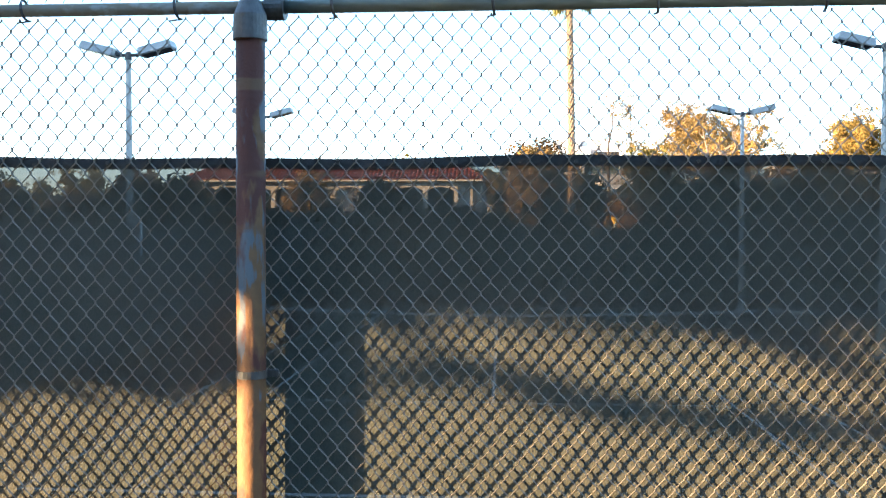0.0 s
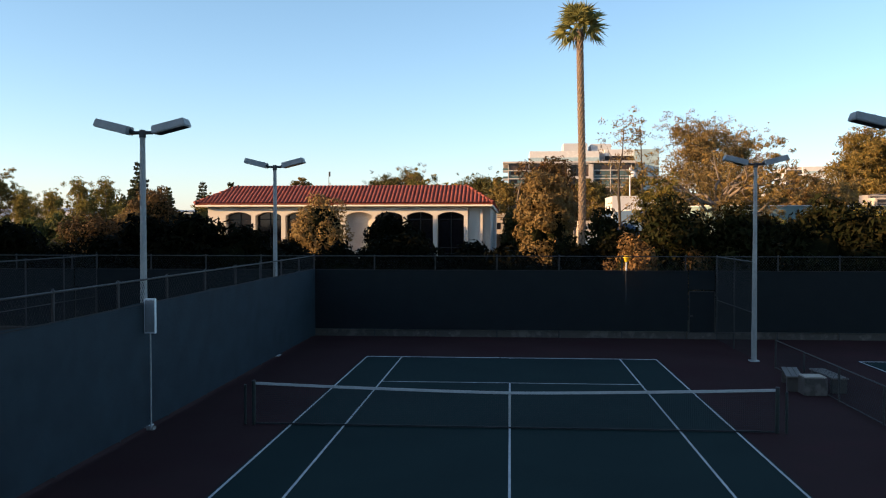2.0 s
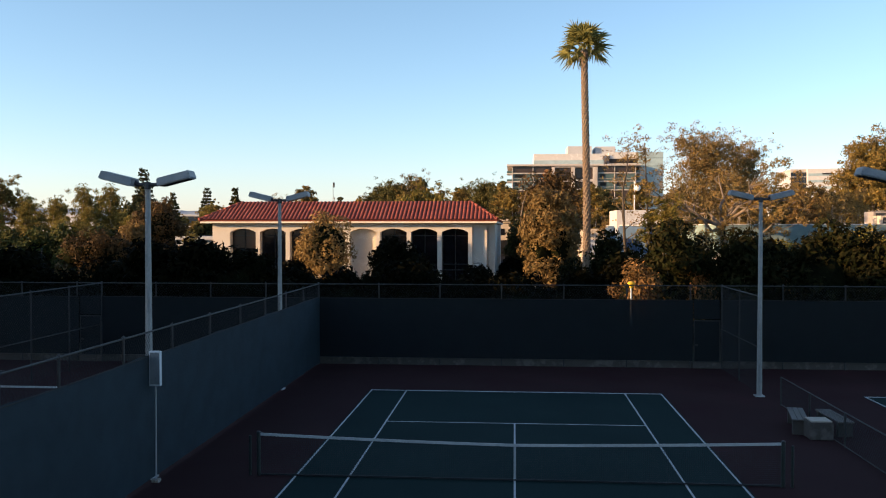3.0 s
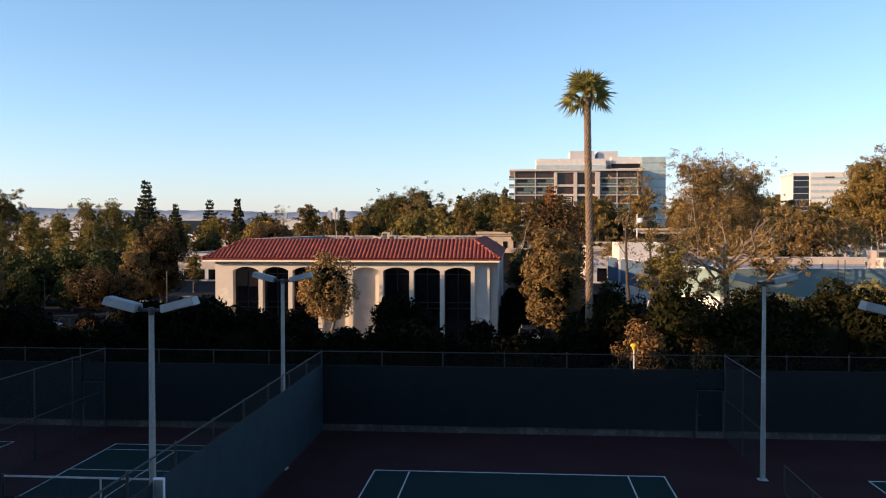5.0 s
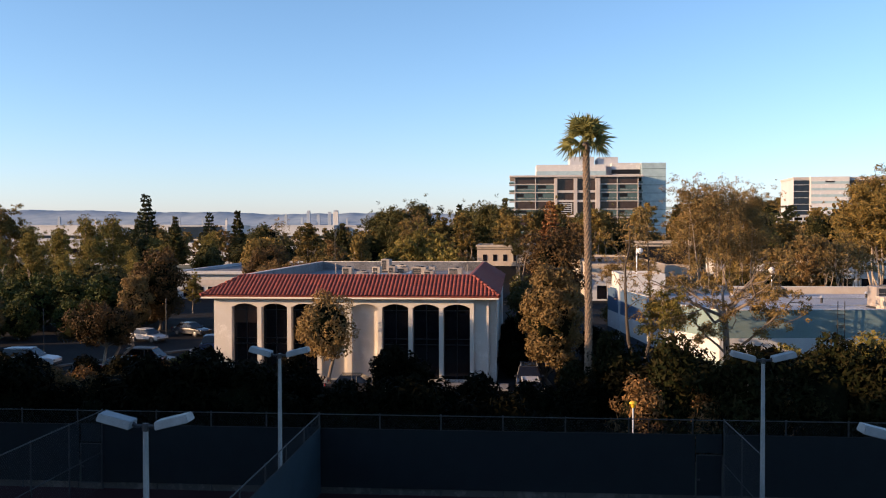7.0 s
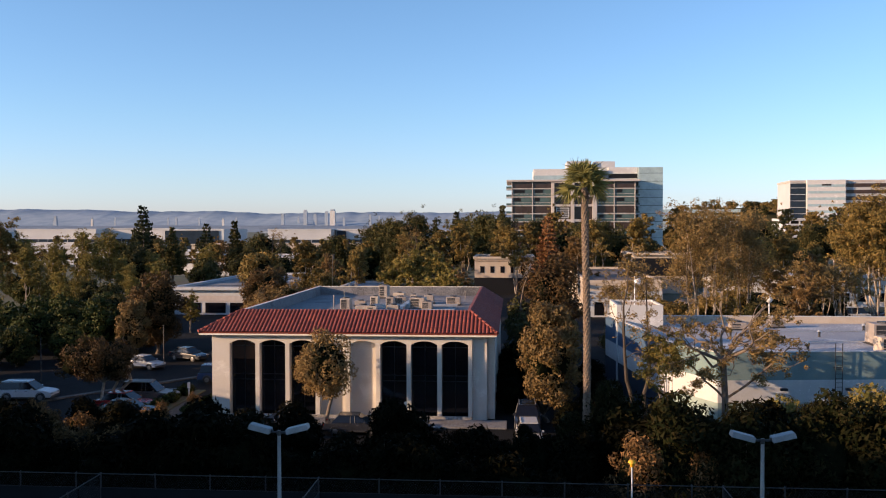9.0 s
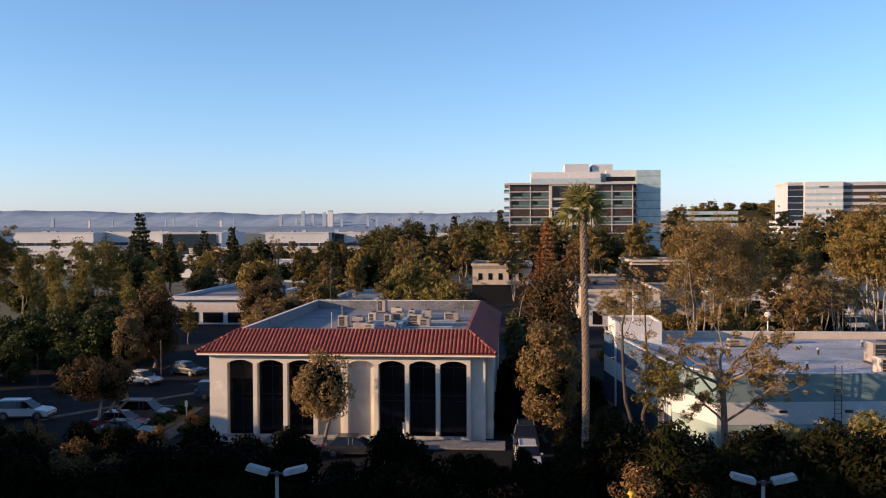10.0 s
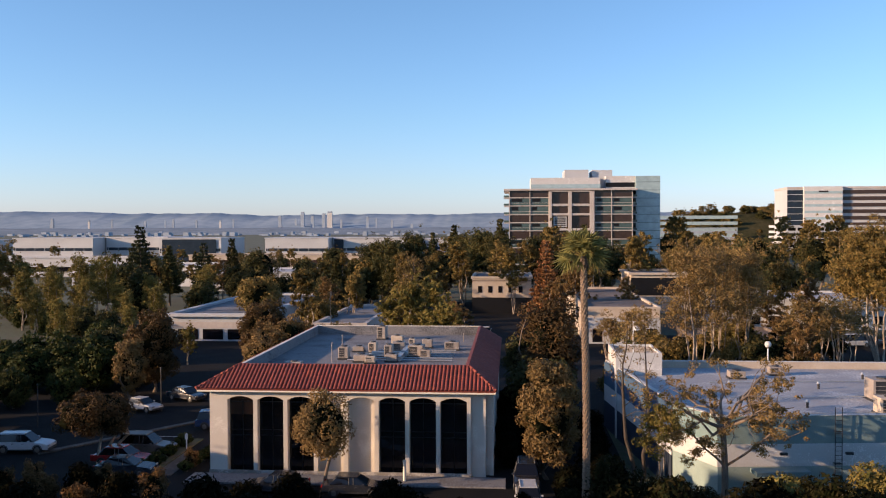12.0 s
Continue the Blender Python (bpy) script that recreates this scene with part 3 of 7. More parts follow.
def tennis_net(cx, cy=0.0, half=6.4, mid=0.914, rise=0.156):
    net = empty("tennis_net", cx, cy, 0, label="black tennis net with a white headband between dark posts", category="net")
    for s in (-1, 1):
        p = part("post", tube((s * half, 0, 0), (s * half, 0, mid + rise + 0.02), 0.05, sides=14), M["postdark"], net)
        part("post_cap", tube((s * half, 0, mid + rise + 0.02), (s * half, 0, mid + rise + 0.045), 0.056, 0.04, 14), M["dark"], p)
        p = part("tension_post", tube((s * (half + 0.22), 0, 0), (s * (half + 0.22), 0, 1.0), 0.035, sides=10), M["postdark"], net)

    edge = half - 0.04

    def top(x):
        return mid + rise * (abs(x) / half) ** 1.4

    verts, faces = [], []

    def bar(a, b, r=0.0025):
        d = (Vector(b) - Vector(a)).normalized()
        u = d.orthogonal().normalized() * r
        w = d.cross(u)
        base = len(verts)
        for p in (a, b):
            for k in range(3):
                verts.append(Vector(p) + u * math.cos(k * 2.0944) + w * math.sin(k * 2.0944))
        for k in range(3):
            faces.append((base + k, base + (k + 1) % 3, base + 3 + (k + 1) % 3, base + 3 + k))

    n = int(20 * 2 * edge)
    for i in range(n + 1):
        x = -edge + 2 * edge * i / n
        bar((x, 0, 0.03), (x, 0, top(x)))
    for j in range(21):
        for i in range(16):
            xa, xb = -edge + 2 * edge * i / 16, -edge + 2 * edge * (i + 1) / 16
            bar((xa, 0, 0.03 + (top(xa) - 0.03) * j / 21), (xb, 0, 0.03 + (top(xb) - 0.03) * j / 21))
    raw("net_mesh", verts, faces, M["netcord"], net)
    bm = bmesh.new()
    rings = []
    for i in range(25):
        x = -edge + 2 * edge * i / 24
        rings.append([bm.verts.new(p) for p in ((x, -0.012, top(x) - 0.065), (x, -0.012, top(x)), (x, 0.012, top(x)), (x, 0.012, top(x) - 0.065))])
    for a, b in zip(rings, rings[1:]):
        for k in range(4):
            bm.faces.new((a[k], b[k], b[(k + 1) % 4], a[(k + 1) % 4]))
    bmesh.ops.recalc_face_normals(bm, faces=bm.faces)
    part("headband", bm, M["tape"], net, "white canvas headband")
    part("centre_strap", box(-0.03, 0.03, -0.016, 0.016, 0.0, mid + 0.006), M["tape"], net, "white centre strap")
    part("bottom_cord", box(-edge, edge, -0.02, 0.02, 0.015, 0.05), M["netcord"], net)
    return net


tennis_net(0.0)
for cx in (-14.2, -24.85):
    tennis_net(cx, 7.38, 3.5, 0.787, 0.0)

# ---- fences ----


def fence(name, label, x0, y0, x1, y1, posts, top=3.66, screen=(0.34, 3.05), mesh_from=3.0, wire="farwire", mid=False, kerb=True):
    """A fence run with posts, a top rail, a strip of open mesh and a screen below it."""
    along = "x" if abs(x1 - x0) > abs(y1 - y0) else "y"
    f = empty(name, x0, y0, 0, label=label, category="fence")
    L = (x1 - x0) if along == "x" else (y1 - y0)
    face = -0.05 if along == "x" and y0 > 0 else 0.05

    def at(u, off=0.0, z=0.0):
        return (u, off, z) if along == "x" else (off, u, z)

    for u in posts:
        p = part("post", tube(at(u), at(u, 0, top + 0.02), 0.032, sides=10), M["dark"], f)
        part("post_cap", tube(at(u, 0, top + 0.02), at(u, 0, top + 0.07), 0.042, 0.02, 10), M["dark"], p)
    part("top_rail", tube(at(min(0, L), 0, top), at(max(0, L), 0, top), 0.024, sides=8), M["farrail"], f)
    if mid:
        part("middle_rail", tube(at(min(0, L), 0, 1.75), at(max(0, L), 0, 1.75), 0.022, sides=8), M["farrail"], f)
    chain_link("open_mesh", f, M[wire], min(0, L), max(0, L), -0.045, mesh_from, top, 0.12, 0.075, 0.0035, along)
    if screen:
        n = max(2, int(abs(L) / 0.45))
        bm = bmesh.new()
        grid = []
        for i in range(n + 1):
            u = min(0, L) + abs(L) * i / n
            col = []
            for j in range(7):
                z = screen[0] + (screen[1] - screen[0]) * j / 6
                sag = 0.03 * math.sin(u * 1.15) * (j == 6) - 0.02 * abs(math.sin(u * 2.3)) * (j == 6)
                col.append(bm.verts.new(at(u, face + 0.012 * noise.noise((u * 1.7, z * 1.1, x0)), z + sag)))
            grid.append(col)
        for i in range(n):
            for j in range(6):
                bm.faces.new((grid[i][j], grid[i + 1][j], grid[i + 1][j + 1], grid[i][j + 1]))
        # facing picks the lighter or darker copy, so shade is in the colour
        part("windscreen", bm, M["litscreen" if along == "y" else "shadescreen"], f, "dark blue-green woven windscreen", smooth=True)
        part("screen_hem", tube(at(min(0, L), face * 1.1, screen[1] - 0.02), at(max(0, L), face * 1.1, screen[1] - 0.02), 0.014, sides=6), M["hem"], f)
    if kerb:
        part("kerb", box(*(min(0, L), max(0, L), 0.07, 0.25) if along == "x" else (0.07, 0.25, min(0, L), max(0, L)), 0.0, 0.3, 0.015), M["kerbstone"], f, "pale concrete footing wall")
    return f


def steps(a, b, d):
    return [a + d * i for i in range(int((b - a) / d + 1e-6) + 1)]


fence("tennis_fence", "tall chain-link fence with a dark windscreen behind the court", -8.93, 18.15, 7.85, 18.15, steps(0, 16.8, 2.78))
fence("tennis_fence", "tall chain-link fence with a dark windscreen behind the next court", 9.1, 18.15, 36.0, 18.15, steps(0, 26.9, 1.32 * 2))
fence("tennis_fence", "tall chain-link fence with a dark windscreen beyond the side fence", -19.2, 18.15, -8.93, 18.15, steps(0, 10.27, 2.6))
fence("tennis_fence", "tall chain-link fence with a dark windscreen behind the far court", -42.0, 18.15, -20.3, 18.15, steps(0, 21.7, 2.7))
fence("tennis_fence", "tall side fence with a blue-green windscreen along the court", -8.93, -19.1, -8.93, 18.1, steps(2.6, 37.2, 2.88), screen=(0.06, 3.1), mesh_from=3.0, kerb=False)
fence("tennis_fence", "open chain-link fence between two courts", -19.2, 3.0, -19.2, 18.1, steps(0, 15.1, 3.02), screen=None, mesh_from=0.05, mid=True, kerb=False)
fence("tennis_fence", "open chain-link fence wing beside the gate", 9.1, 12.0, 9.1, 18.1, [0.12, 3.05, 6.1], screen=None, mesh_from=0.05, mid=True, kerb=False)


def gate(x0, x1, y):
    g = empty("fence_gate", x0, y, 0, label="closed steel-framed gate with windscreen in the tennis fence", category="gate")
    w = x1 - x0
    part("infill_screen", box(0.02, w - 0.02, 0.03, 0.036, 2.2, 3.05), M["shadescreen"], g)
    chain_link("open_mesh", g, M["farwire"], 0, w, -0.045, 3.0, 3.66, 0.12, 0.075, 0.0035)
    part("top_rail", tube((0, 0, 3.66), (w, 0, 3.66), 0.024, sides=8), M["farrail"], g)
    fr = bmesh.new()
    for a, b in (((0.04, 0, 0.3), (0.04, 0, 2.12)), ((w - 0.04, 0, 0.3), (w - 0.04, 0, 2.12)), ((0.04, 0, 2.12), (w - 0.04, 0, 2.12)), ((0.04, 0, 0.3), (w - 0.04, 0, 0.3))):
        add_tube(fr, a, b, 0.024, sides=8)
    leaf_ = part("gate_leaf", fr, M["farrail"], g, "galvanised gate frame")
    part("gate_screen", box(0.06, w - 0.06, 0.03, 0.036, 0.32, 2.1), M["shadescreen"], leaf_)
    part("latch", box(0.08, 0.2, -0.05, -0.01, 1.0, 1.08, 0.005), M["farrail"], leaf_)
    part("step", box(-0.02, w + 0.02, 0.0, 0.3, 0.0, 0.28, 0.02), M["kerbstone"], g)
    return g


gate(7.87, 9.06, 18.12)
gate(-20.28, -19.22, 18.12)


def near_fence():
    """The fence in front of which the camera starts."""
    f = empty("near_fence", 0, -19.12, 0, label="chain-link fence with rusted post, steel rail and dark windscreen", category="fence")
    for x in (-3.58, -0.575, 2.43, 5.45):
        bm = bmesh.new()
        add_tube(bm, (x, -0.085, -0.02), (x, -0.085, 3.63), 0.0415, sides=28)
        p = part("post", bm, M["rust"], f, "tan-painted steel post streaked with rust", smooth=False)
        p.data.polygons.foreach_set("use_smooth", [len(q.vertices) == 4 for q in p.data.polygons])
        cap = bmesh.new()
        add_tube(cap, (x, -0.085, 3.585), (x, -0.085, 3.655), 0.049, 0.047, 28)
        add_tube(cap, (x, -0.085, 3.655), (x, -0.085, 3.70), 0.047, 0.028, 28)
        c = part("post_cap", cap, M["cap"], p, "grey cast loop cap")
        ring = bmesh.new()
        add_tube(ring, (x + 0.03, -0.02, 3.695), (x + 0.085, -0.02, 3.695), 0.039, sides=20)
        part("rail_loop", ring, M["cap"], p)
        nut = bmesh.new()
        add_tube(nut, (x + 0.05, -0.055, 3.745), (x + 0.05, 0.015, 3.745), 0.014, sides=6)
        add_box(nut, x + 0.035, x + 0.065, -0.03, -0.01, 3.72, 3.75, 0.004)
        part("bolt", nut, M["cap"], p)
        for z in (1.0, 1.6, 2.2, 2.62):
            band = bmesh.new()
            add_tube(band, (x, -0.085, z), (x, -0.085, z + 0.022), 0.0445, sides=24)
            add_box(band, x + 0.04, x + 0.075, -0.07, -0.062, z, z + 0.022, 0.002)
            part("tension_band", band, M["cap"], p)
    rail = bmesh.new()
    add_tube(rail, (-9.0, -0.02, 3.695), (-0.53, -0.02, 3.695), 0.0188, sides=20)
    part("top_rail", rail, M["rail"], f, "weathered steel top rail", smooth=True)
    rail = bmesh.new()
    add_tube(rail, (-0.53, -0.02, 3.695), (9.0, -0.02, 3.695), 0.0198, sides=20)
    part("top_rail", rail, M["railgrey"], f, "weathered steel top rail", smooth=True)
    verts, faces = [], []
    for i in range(int(7.2 / 0.028)):
        zigzag(verts, faces, -3.6 + i * 0.028, -0.0225, 1.602, 3.702, 0.056, 0.035, 0.0028, "x", i, 0.0026)
    ob = raw("chain_link", verts, faces, M["wire"], f)
    ob["kind"] = "stuff"
    # bent wire ends that stand over the rail
    ends = bmesh.new()
    for i in range(128):
        x = -3.6 + i * 0.056
        add_tube(ends, (x - 0.004, -0.055, 3.708), (x + 0.005, -0.05, 3.726), 0.0016, sides=4)
    part("knuckle_edge", ends, M["wire"], f)["kind"] = "stuff"
    for x in [-0.358 + 0.462 * k for k in range(-6, 7)]:
        path = [(x + 0.002 * k, -0.02 + 0.031 * math.cos(k * 0.5 + 0.6), 3.695 + 0.031 * math.sin(k * 0.5 + 0.6)) for k in range(10)] + [(x + random.uniform(-0.008, 0.012), -0.052, 3.652)]
        verts, faces = [], []
        for px, py, pz in path:
            for q in range(5):
                verts.append((px + 0.0045 * math.cos(q * 1.2566), py + 0.002 * math.sin(q * 1.2566), pz + 0.0035 * math.sin(q * 1.2566)))
        for k in range(len(path) - 1):
            for q in range(5):
                faces.append((k * 5 + q, k * 5 + (q + 1) % 5, k * 5 + 5 + (q + 1) % 5, k * 5 + 5 + q))
        raw("tie_wire", verts, faces, M["dark"], f)
    # the screen with its hem
    bm = bmesh.new()
    grid = []
    nx, nz = 150, 60
    for i in range(nx + 1):
        x = -9.0 + 18.0 * i / nx
        col = []
        for j in range(nz + 1):
            z = 0.1 + 3.132 * j / nz
            w = 0.004 * noise.noise((x * 1.6, z * 0.7, 3.1)) + 0.002 * noise.noise((x * 5.0, z * 2.0, 1.7))
            col.append(bm.verts.new((x, -0.012 + w, z + (0.004 * math.sin(x * 3.1) + 0.003 * math.sin(x * 7.3)) * (j / nz) ** 6)))
        grid.append(col)
    for i in range(nx):
        for j in range(nz):
            bm.faces.new((grid[i][j], grid[i + 1][j], grid[i + 1][j + 1], grid[i][j + 1]))
    part("windscreen", bm, M["screen"], f, "dark green woven windscreen", smooth=True)
    bm = bmesh.new()
    lo, hi = [], []
    for i in range(nx + 1):
        x = -9.0 + 18.0 * i / nx
        s = 0.004 * math.sin(x * 3.1) + 0.003 * math.sin(x * 7.3)
        y = -0.012 + 0.004 * noise.noise((x * 1.6, 3.22 * 0.7, 3.1)) + 0.002 * noise.noise((x * 5.0, 6.4, 1.7))
        lo.append((bm.verts.new((x, y - 0.004, 3.226 + s)), bm.verts.new((x, y + 0.003, 3.226 + s))))
        hi.append((bm.verts.new((x, y - 0.008, 3.258 + s)), bm.verts.new((x, y + 0.005, 3.258 + s))))
    for i in range(nx):
        bm.faces.new((lo[i][0], lo[i + 1][0], hi[i + 1][0], hi[i][0]))
        bm.faces.new((lo[i + 1][1], lo[i][1], hi[i][1], hi[i + 1][1]))
        bm.faces.new((hi[i][0], hi[i + 1][0], hi[i + 1][1], hi[i][1]))
    part("screen_hem", bm, M["hem"], f, "black folded hem with grommets", smooth=True)
    for k in range(-6, 7):
        g = bmesh.new()
        x = 0.01 + k * 0.345
        add_tube(g, (x, -0.027, 3.242), (x, -0.021, 3.242), 0.006, sides=12)
        part("grommet", g, M["farrail"], f)
    return f


near_fence()

# ---- court lamps and furniture ----


def court_lamp(x, y):
    o = empty("court_lamp", x, y, 0, label="grey steel court light pole with two box floodlights", category="street lamp", group="court lamps")
    bm = bmesh.new()
    add_tube(bm, (0, 0, -0.02), (0, 0, 7.2), 0.1, 0.065, 16)
    part("pole", bm, M["pole"], o)
    part("base_plate", box(-0.17, 0.17, -0.17, 0.17, 0.0, 0.04, 0.01), M["galv"], o)
    part("bracket", tube((-0.26, 0, 7.27), (0.26, 0, 7.27), 0.045, sides=10), M["dark"], o)
    part("bracket_cap", tube((0, 0, 7.15), (0, 0, 7.34), 0.085, 0.07, 14), M["dark"], o)
    for s in (-1, 1):
        bm = bmesh.new()
        m = Matrix.Translation((s * 0.72, 0, 7.42)) @ Matrix.Rotation(-s * radians(14), 4, "Y")
        bmesh.ops.create_cube(bm, size=1.0, matrix=m @ Matrix.Diagonal((0.86, 0.5, 0.2, 1)))
        for v in bm.verts:
            loc = m.inverted() @ v.co
            if loc.z > 0:
                v.co = m @ Vector((loc.x * 0.96, loc.y * 0.86, loc.z))
        bmesh.ops.bevel(bm, geom=list(bm.edges), offset=0.018, segments=2, affect="EDGES")
        h = part("floodlight", bm, M["head"], o)
        g = bmesh.new()
        bmesh.ops.create_cube(g, size=1.0, matrix=m @ Matrix.Translation((0.02 * s, 0, -0.105)) @ Matrix.Diagonal((0.74, 0.4, 0.012, 1)))
        part("lens", g, M["lens"], h, "dark glass lens")
        a = bmesh.new()
        add_tube(a, (s * 0.24, 0, 7.275), (s * 0.34, 0, 7.33), 0.05, 0.07, 10)
        part("knuckle", a, M["dark"], h)
    return o


lamp = court_lamp(-9.03, -0.45)
for x, y in ((-9.0, 11.7), (9.0, 11.7), (9.03, -0.45)):
    copy_thing(lamp, pose(x, y, 0))
for x in (-8.73,):
    o = empty("control_box", x, -0.78, 0, label="white electrical control box with conduit on the side fence", category="electrical box", group="court controls")
    c = part("cabinet", box(-0.14, 0.14, -0.05, 0.05, 2.36, 3.21, 0.012), M["plate"], o)
    part("door_seam", box(-0.115, 0.115, -0.055, -0.0505, 2.4, 3.17), M["head"], c)
    part("conduit", tube((0, 0, 0), (0, 0, 2.36), 0.02, sides=10), M["galv"], o)
    part("footing", box(-0.09, 0.09, -0.09, 0.09, 0.0, 0.08, 0.01), M["concrete"], o)


def bench(x, y, rz):
    o = empty("bench", x, y, 0, rz, label="pale plank bench on concrete supports between the courts", category="bench", group="court benches")
    for k in range(3):
        part("seat_plank", box(-0.95, 0.95, -0.235 + k * 0.16, -0.09 + k * 0.16, 0.43, 0.475, 0.008), M["benchwood"], o)
    for s in (-0.78, 0.78):
        part("support", box(s - 0.09, s + 0.09, -0.22, 0.22, 0.0, 0.43, 0.015), M["kerbstone"], o)
    return o


b0 = bench(8.72, 6.4, 78)
copy_thing(b0, pose(9.75, 6.2, 0, 0, 0, 92))
o = empty("litter_bin", 8.95, 5.2, 0, label="square tan concrete litter bin beside the bench", category="bin")
bm = box(-0.33, 0.33, -0.33, 0.33, 0, 0.52, 0.03)
part("body", bm, M["kerbstone"], o)
part("lid", box(-0.3, 0.3, -0.3, 0.3, 0.52, 0.56, 0.012), M["tan"], o)

# low mesh divider between the two courts
d = empty("court_divider", 9.28, -8.0, 0, label="low chain-link divider fence between two courts", category="fence")
for k in range(7):
    part("post", tube((0, k * 3.0 - 0.0, 0), (0, k * 3.0, 1.0), 0.03, sides=10), M["farrail"], d)
part("top_rail", tube((0, 0, 1.0), (0, 18.0, 1.0), 0.02, sides=8), M["farrail"], d)
part("bottom_rail", tube((0, 0, 0.05), (0, 18.0, 0.05), 0.016, sides=8), M["farrail"], d)
chain_link("open_mesh", d, M["farwire"], 0, 18.0, 0.0, 0.04, 1.0, 0.12, 0.075, 0.0035, "y")

# small yellow lamp behind the fence
o = empty("marker_lamp", 5.75, 22.7, 0, label="yellow mushroom lamp on a thin white post", category="lamp")
part("post", tube((0, 0, 0), (0, 0, 3.25), 0.045, 0.04, 12), M["plate"], o)
part("neck", tube((0, 0, 3.25), (0, 0, 3.45), 0.07, 0.13, 14), M["yellow"], o)
part("shade", tube((0, 0, 3.45), (0, 0, 3.55), 0.2, 0.15, 18), M["yellow"], o, "yellow domed shade")
part("finial", tube((0, 0, 3.55), (0, 0, 3.58), 0.15, 0.05, 18), M["yellow"], o)

# ---- parking and paving around the buildings ----
tagged(part("parking_lot", box(-75, 9.0, 38.0, 100, -0.015, 0.0), M["asphalt"]), "dark asphalt parking lot", "road", kind="structure")
tagged(part("parking_lot", box(9.0, 90, 66.5, 140, -0.015, 0.0), M["asphalt"]), "dark asphalt parking lot behind the blue building", "road", kind="structure")
tagged(part("parking_lot", box(-75, 9.0, 100, 210, -0.015, 0.0), M["asphalt"]), "dark asphalt drive beyond the building", "road", kind="structure")
tagged(part("pavement", box(-25.2, -0.6, 44.4, 46.9, 0.0, 0.14, 0.02), M["deck"]), "grey concrete walk before the arcade", "pavement", kind="structure")
for a, b in (((-41, 52), (-31, 66)), ((-31, 66), (-27, 82))):
    d = Vector((b[0] - a[0], b[1] - a[1], 0))
    k = part("kerb", box(0, d.length, -0.35, 0.35, 0.0, 0.15, 0.03), M["kerbstone"])
    k.matrix_basis = pose(a[0], a[1], 0, 0, 0, math.degrees(math.atan2(d.y, d.x)))
    tagged(k, "pale concrete kerb along the parking lot", "kerb", kind="structure")
for y in (50, 53, 56, 59):
    tagged(part("bay_line", box(-34.5, -29.8, y, y + 0.1, 0.0, 0.004), M["line"]), "worn white parking bay line", "line", kind="structure")

# ---- the arcaded office ----


def arched_bay(bm, x0, x1, y0, y1, spring, rise, top, n=12):
    """The wall over an arched opening, with its soffit."""
    pts = []
    for i in range(n + 1):
        u = -1 + 2 * i / n
        pts.append((x0 + (x1 - x0) * i / n, spring + rise * (1 - abs(u) ** 2.2)))
    f = [(bm.verts.new((x, y0, z)), bm.verts.new((x, y0, top)), bm.verts.new((x, y1, z)), bm.verts.new((x, y1, top))) for x, z in pts]
    for i in range(n):
        a, b = f[i], f[i + 1]
        bm.faces.new((a[0], b[0], b[1], a[1]))
        bm.faces.new((b[2], a[2], a[3], b[3]))
        bm.faces.new((a[2], b[2], b[0], a[0]))
        bm.faces.new((a[1], b[1], b[3], a[3]))


def barrel_tiles(verts, faces, origin, u, v, w, n_col, n_row, clip):
    """Rows of overlapping half-round tiles: u along the eave, v up the slope, w off it. clip(i, j): the share of a column that is kept."""
    for i in range(n_col):
        for j in range(n_row):
            if not clip((i + 0.5) / n_col, (j + 0.5) / n_row):
                continue
            base = len(verts)
            lift0, lift1 = 0.035, 0.012
            for end, lift in ((0, lift0), (1, lift1)):
                for k in range(6):
                    a = math.pi * k / 5
                    uu = (i + 0.5 - 0.40 * math.cos(a)) / n_col
                    p = origin + u * uu + v * ((j + end * 1.08) / n_row) + w * (0.085 * math.sin(a) + lift)
                    verts.append(p)
            for k in range(5):
                faces.append((base + k, base + k + 1, base + 7 + k, base + 6 + k))


def slope(name, house, a, b, c, d, cols, rows):
    """A roof slope of clay tiles: eave from a to b, ridge from d to c."""
    a, b, c, d = (Vector(p) for p in (a, b, c, d))
    bed = bmesh.new()
    n = (b - a).cross(d - a).normalized()
    low = [bed.verts.new(p) for p in (a, b, c, d)]
    bot = [bed.verts.new(p - n * 0.12) for p in (a, b, c, d)]
    bed.faces.new(low)
    bed.faces.new(bot[::-1])
    for i in range(4):
        bed.faces.new((bot[i], bot[(i + 1) % 4], low[(i + 1) % 4], low[i]))
    r = part("roof", bed, M["tile"], house, "red clay tile roof")
    u = b - a
    ul = u.length
    s0, s1 = (d - a).dot(u) / ul ** 2, (c - a).dot(u) / ul ** 2
    up = (d - a) - u * s0
    verts, faces = [], []
    barrel_tiles(verts, faces, a + n * 0.01, u, up, n, cols, rows, lambda p, q: s0 * q - 0.004 <= p <= 1 - (1 - s1) * q + 0.004)
    t = raw("tiles", verts, faces, M["tile"], r, smooth=True, label="rounded red clay tiles")
    t["kind"] = "stuff"
    return r


def hip(house, a, b):
    bm = bmesh.new()
    a, b = Vector(a), Vector(b)
    n = 7
    for i in range(n):
        p, q = a.lerp(b, i / n), a.lerp(b, (i + 1.1) / n)
        add_tube(bm, p + Vector((0, 0, 0.07)), q + Vector((0, 0, 0.03)), 0.13, 0.10, 10)
    part("hip_tiles", bm, M["tile"], house)


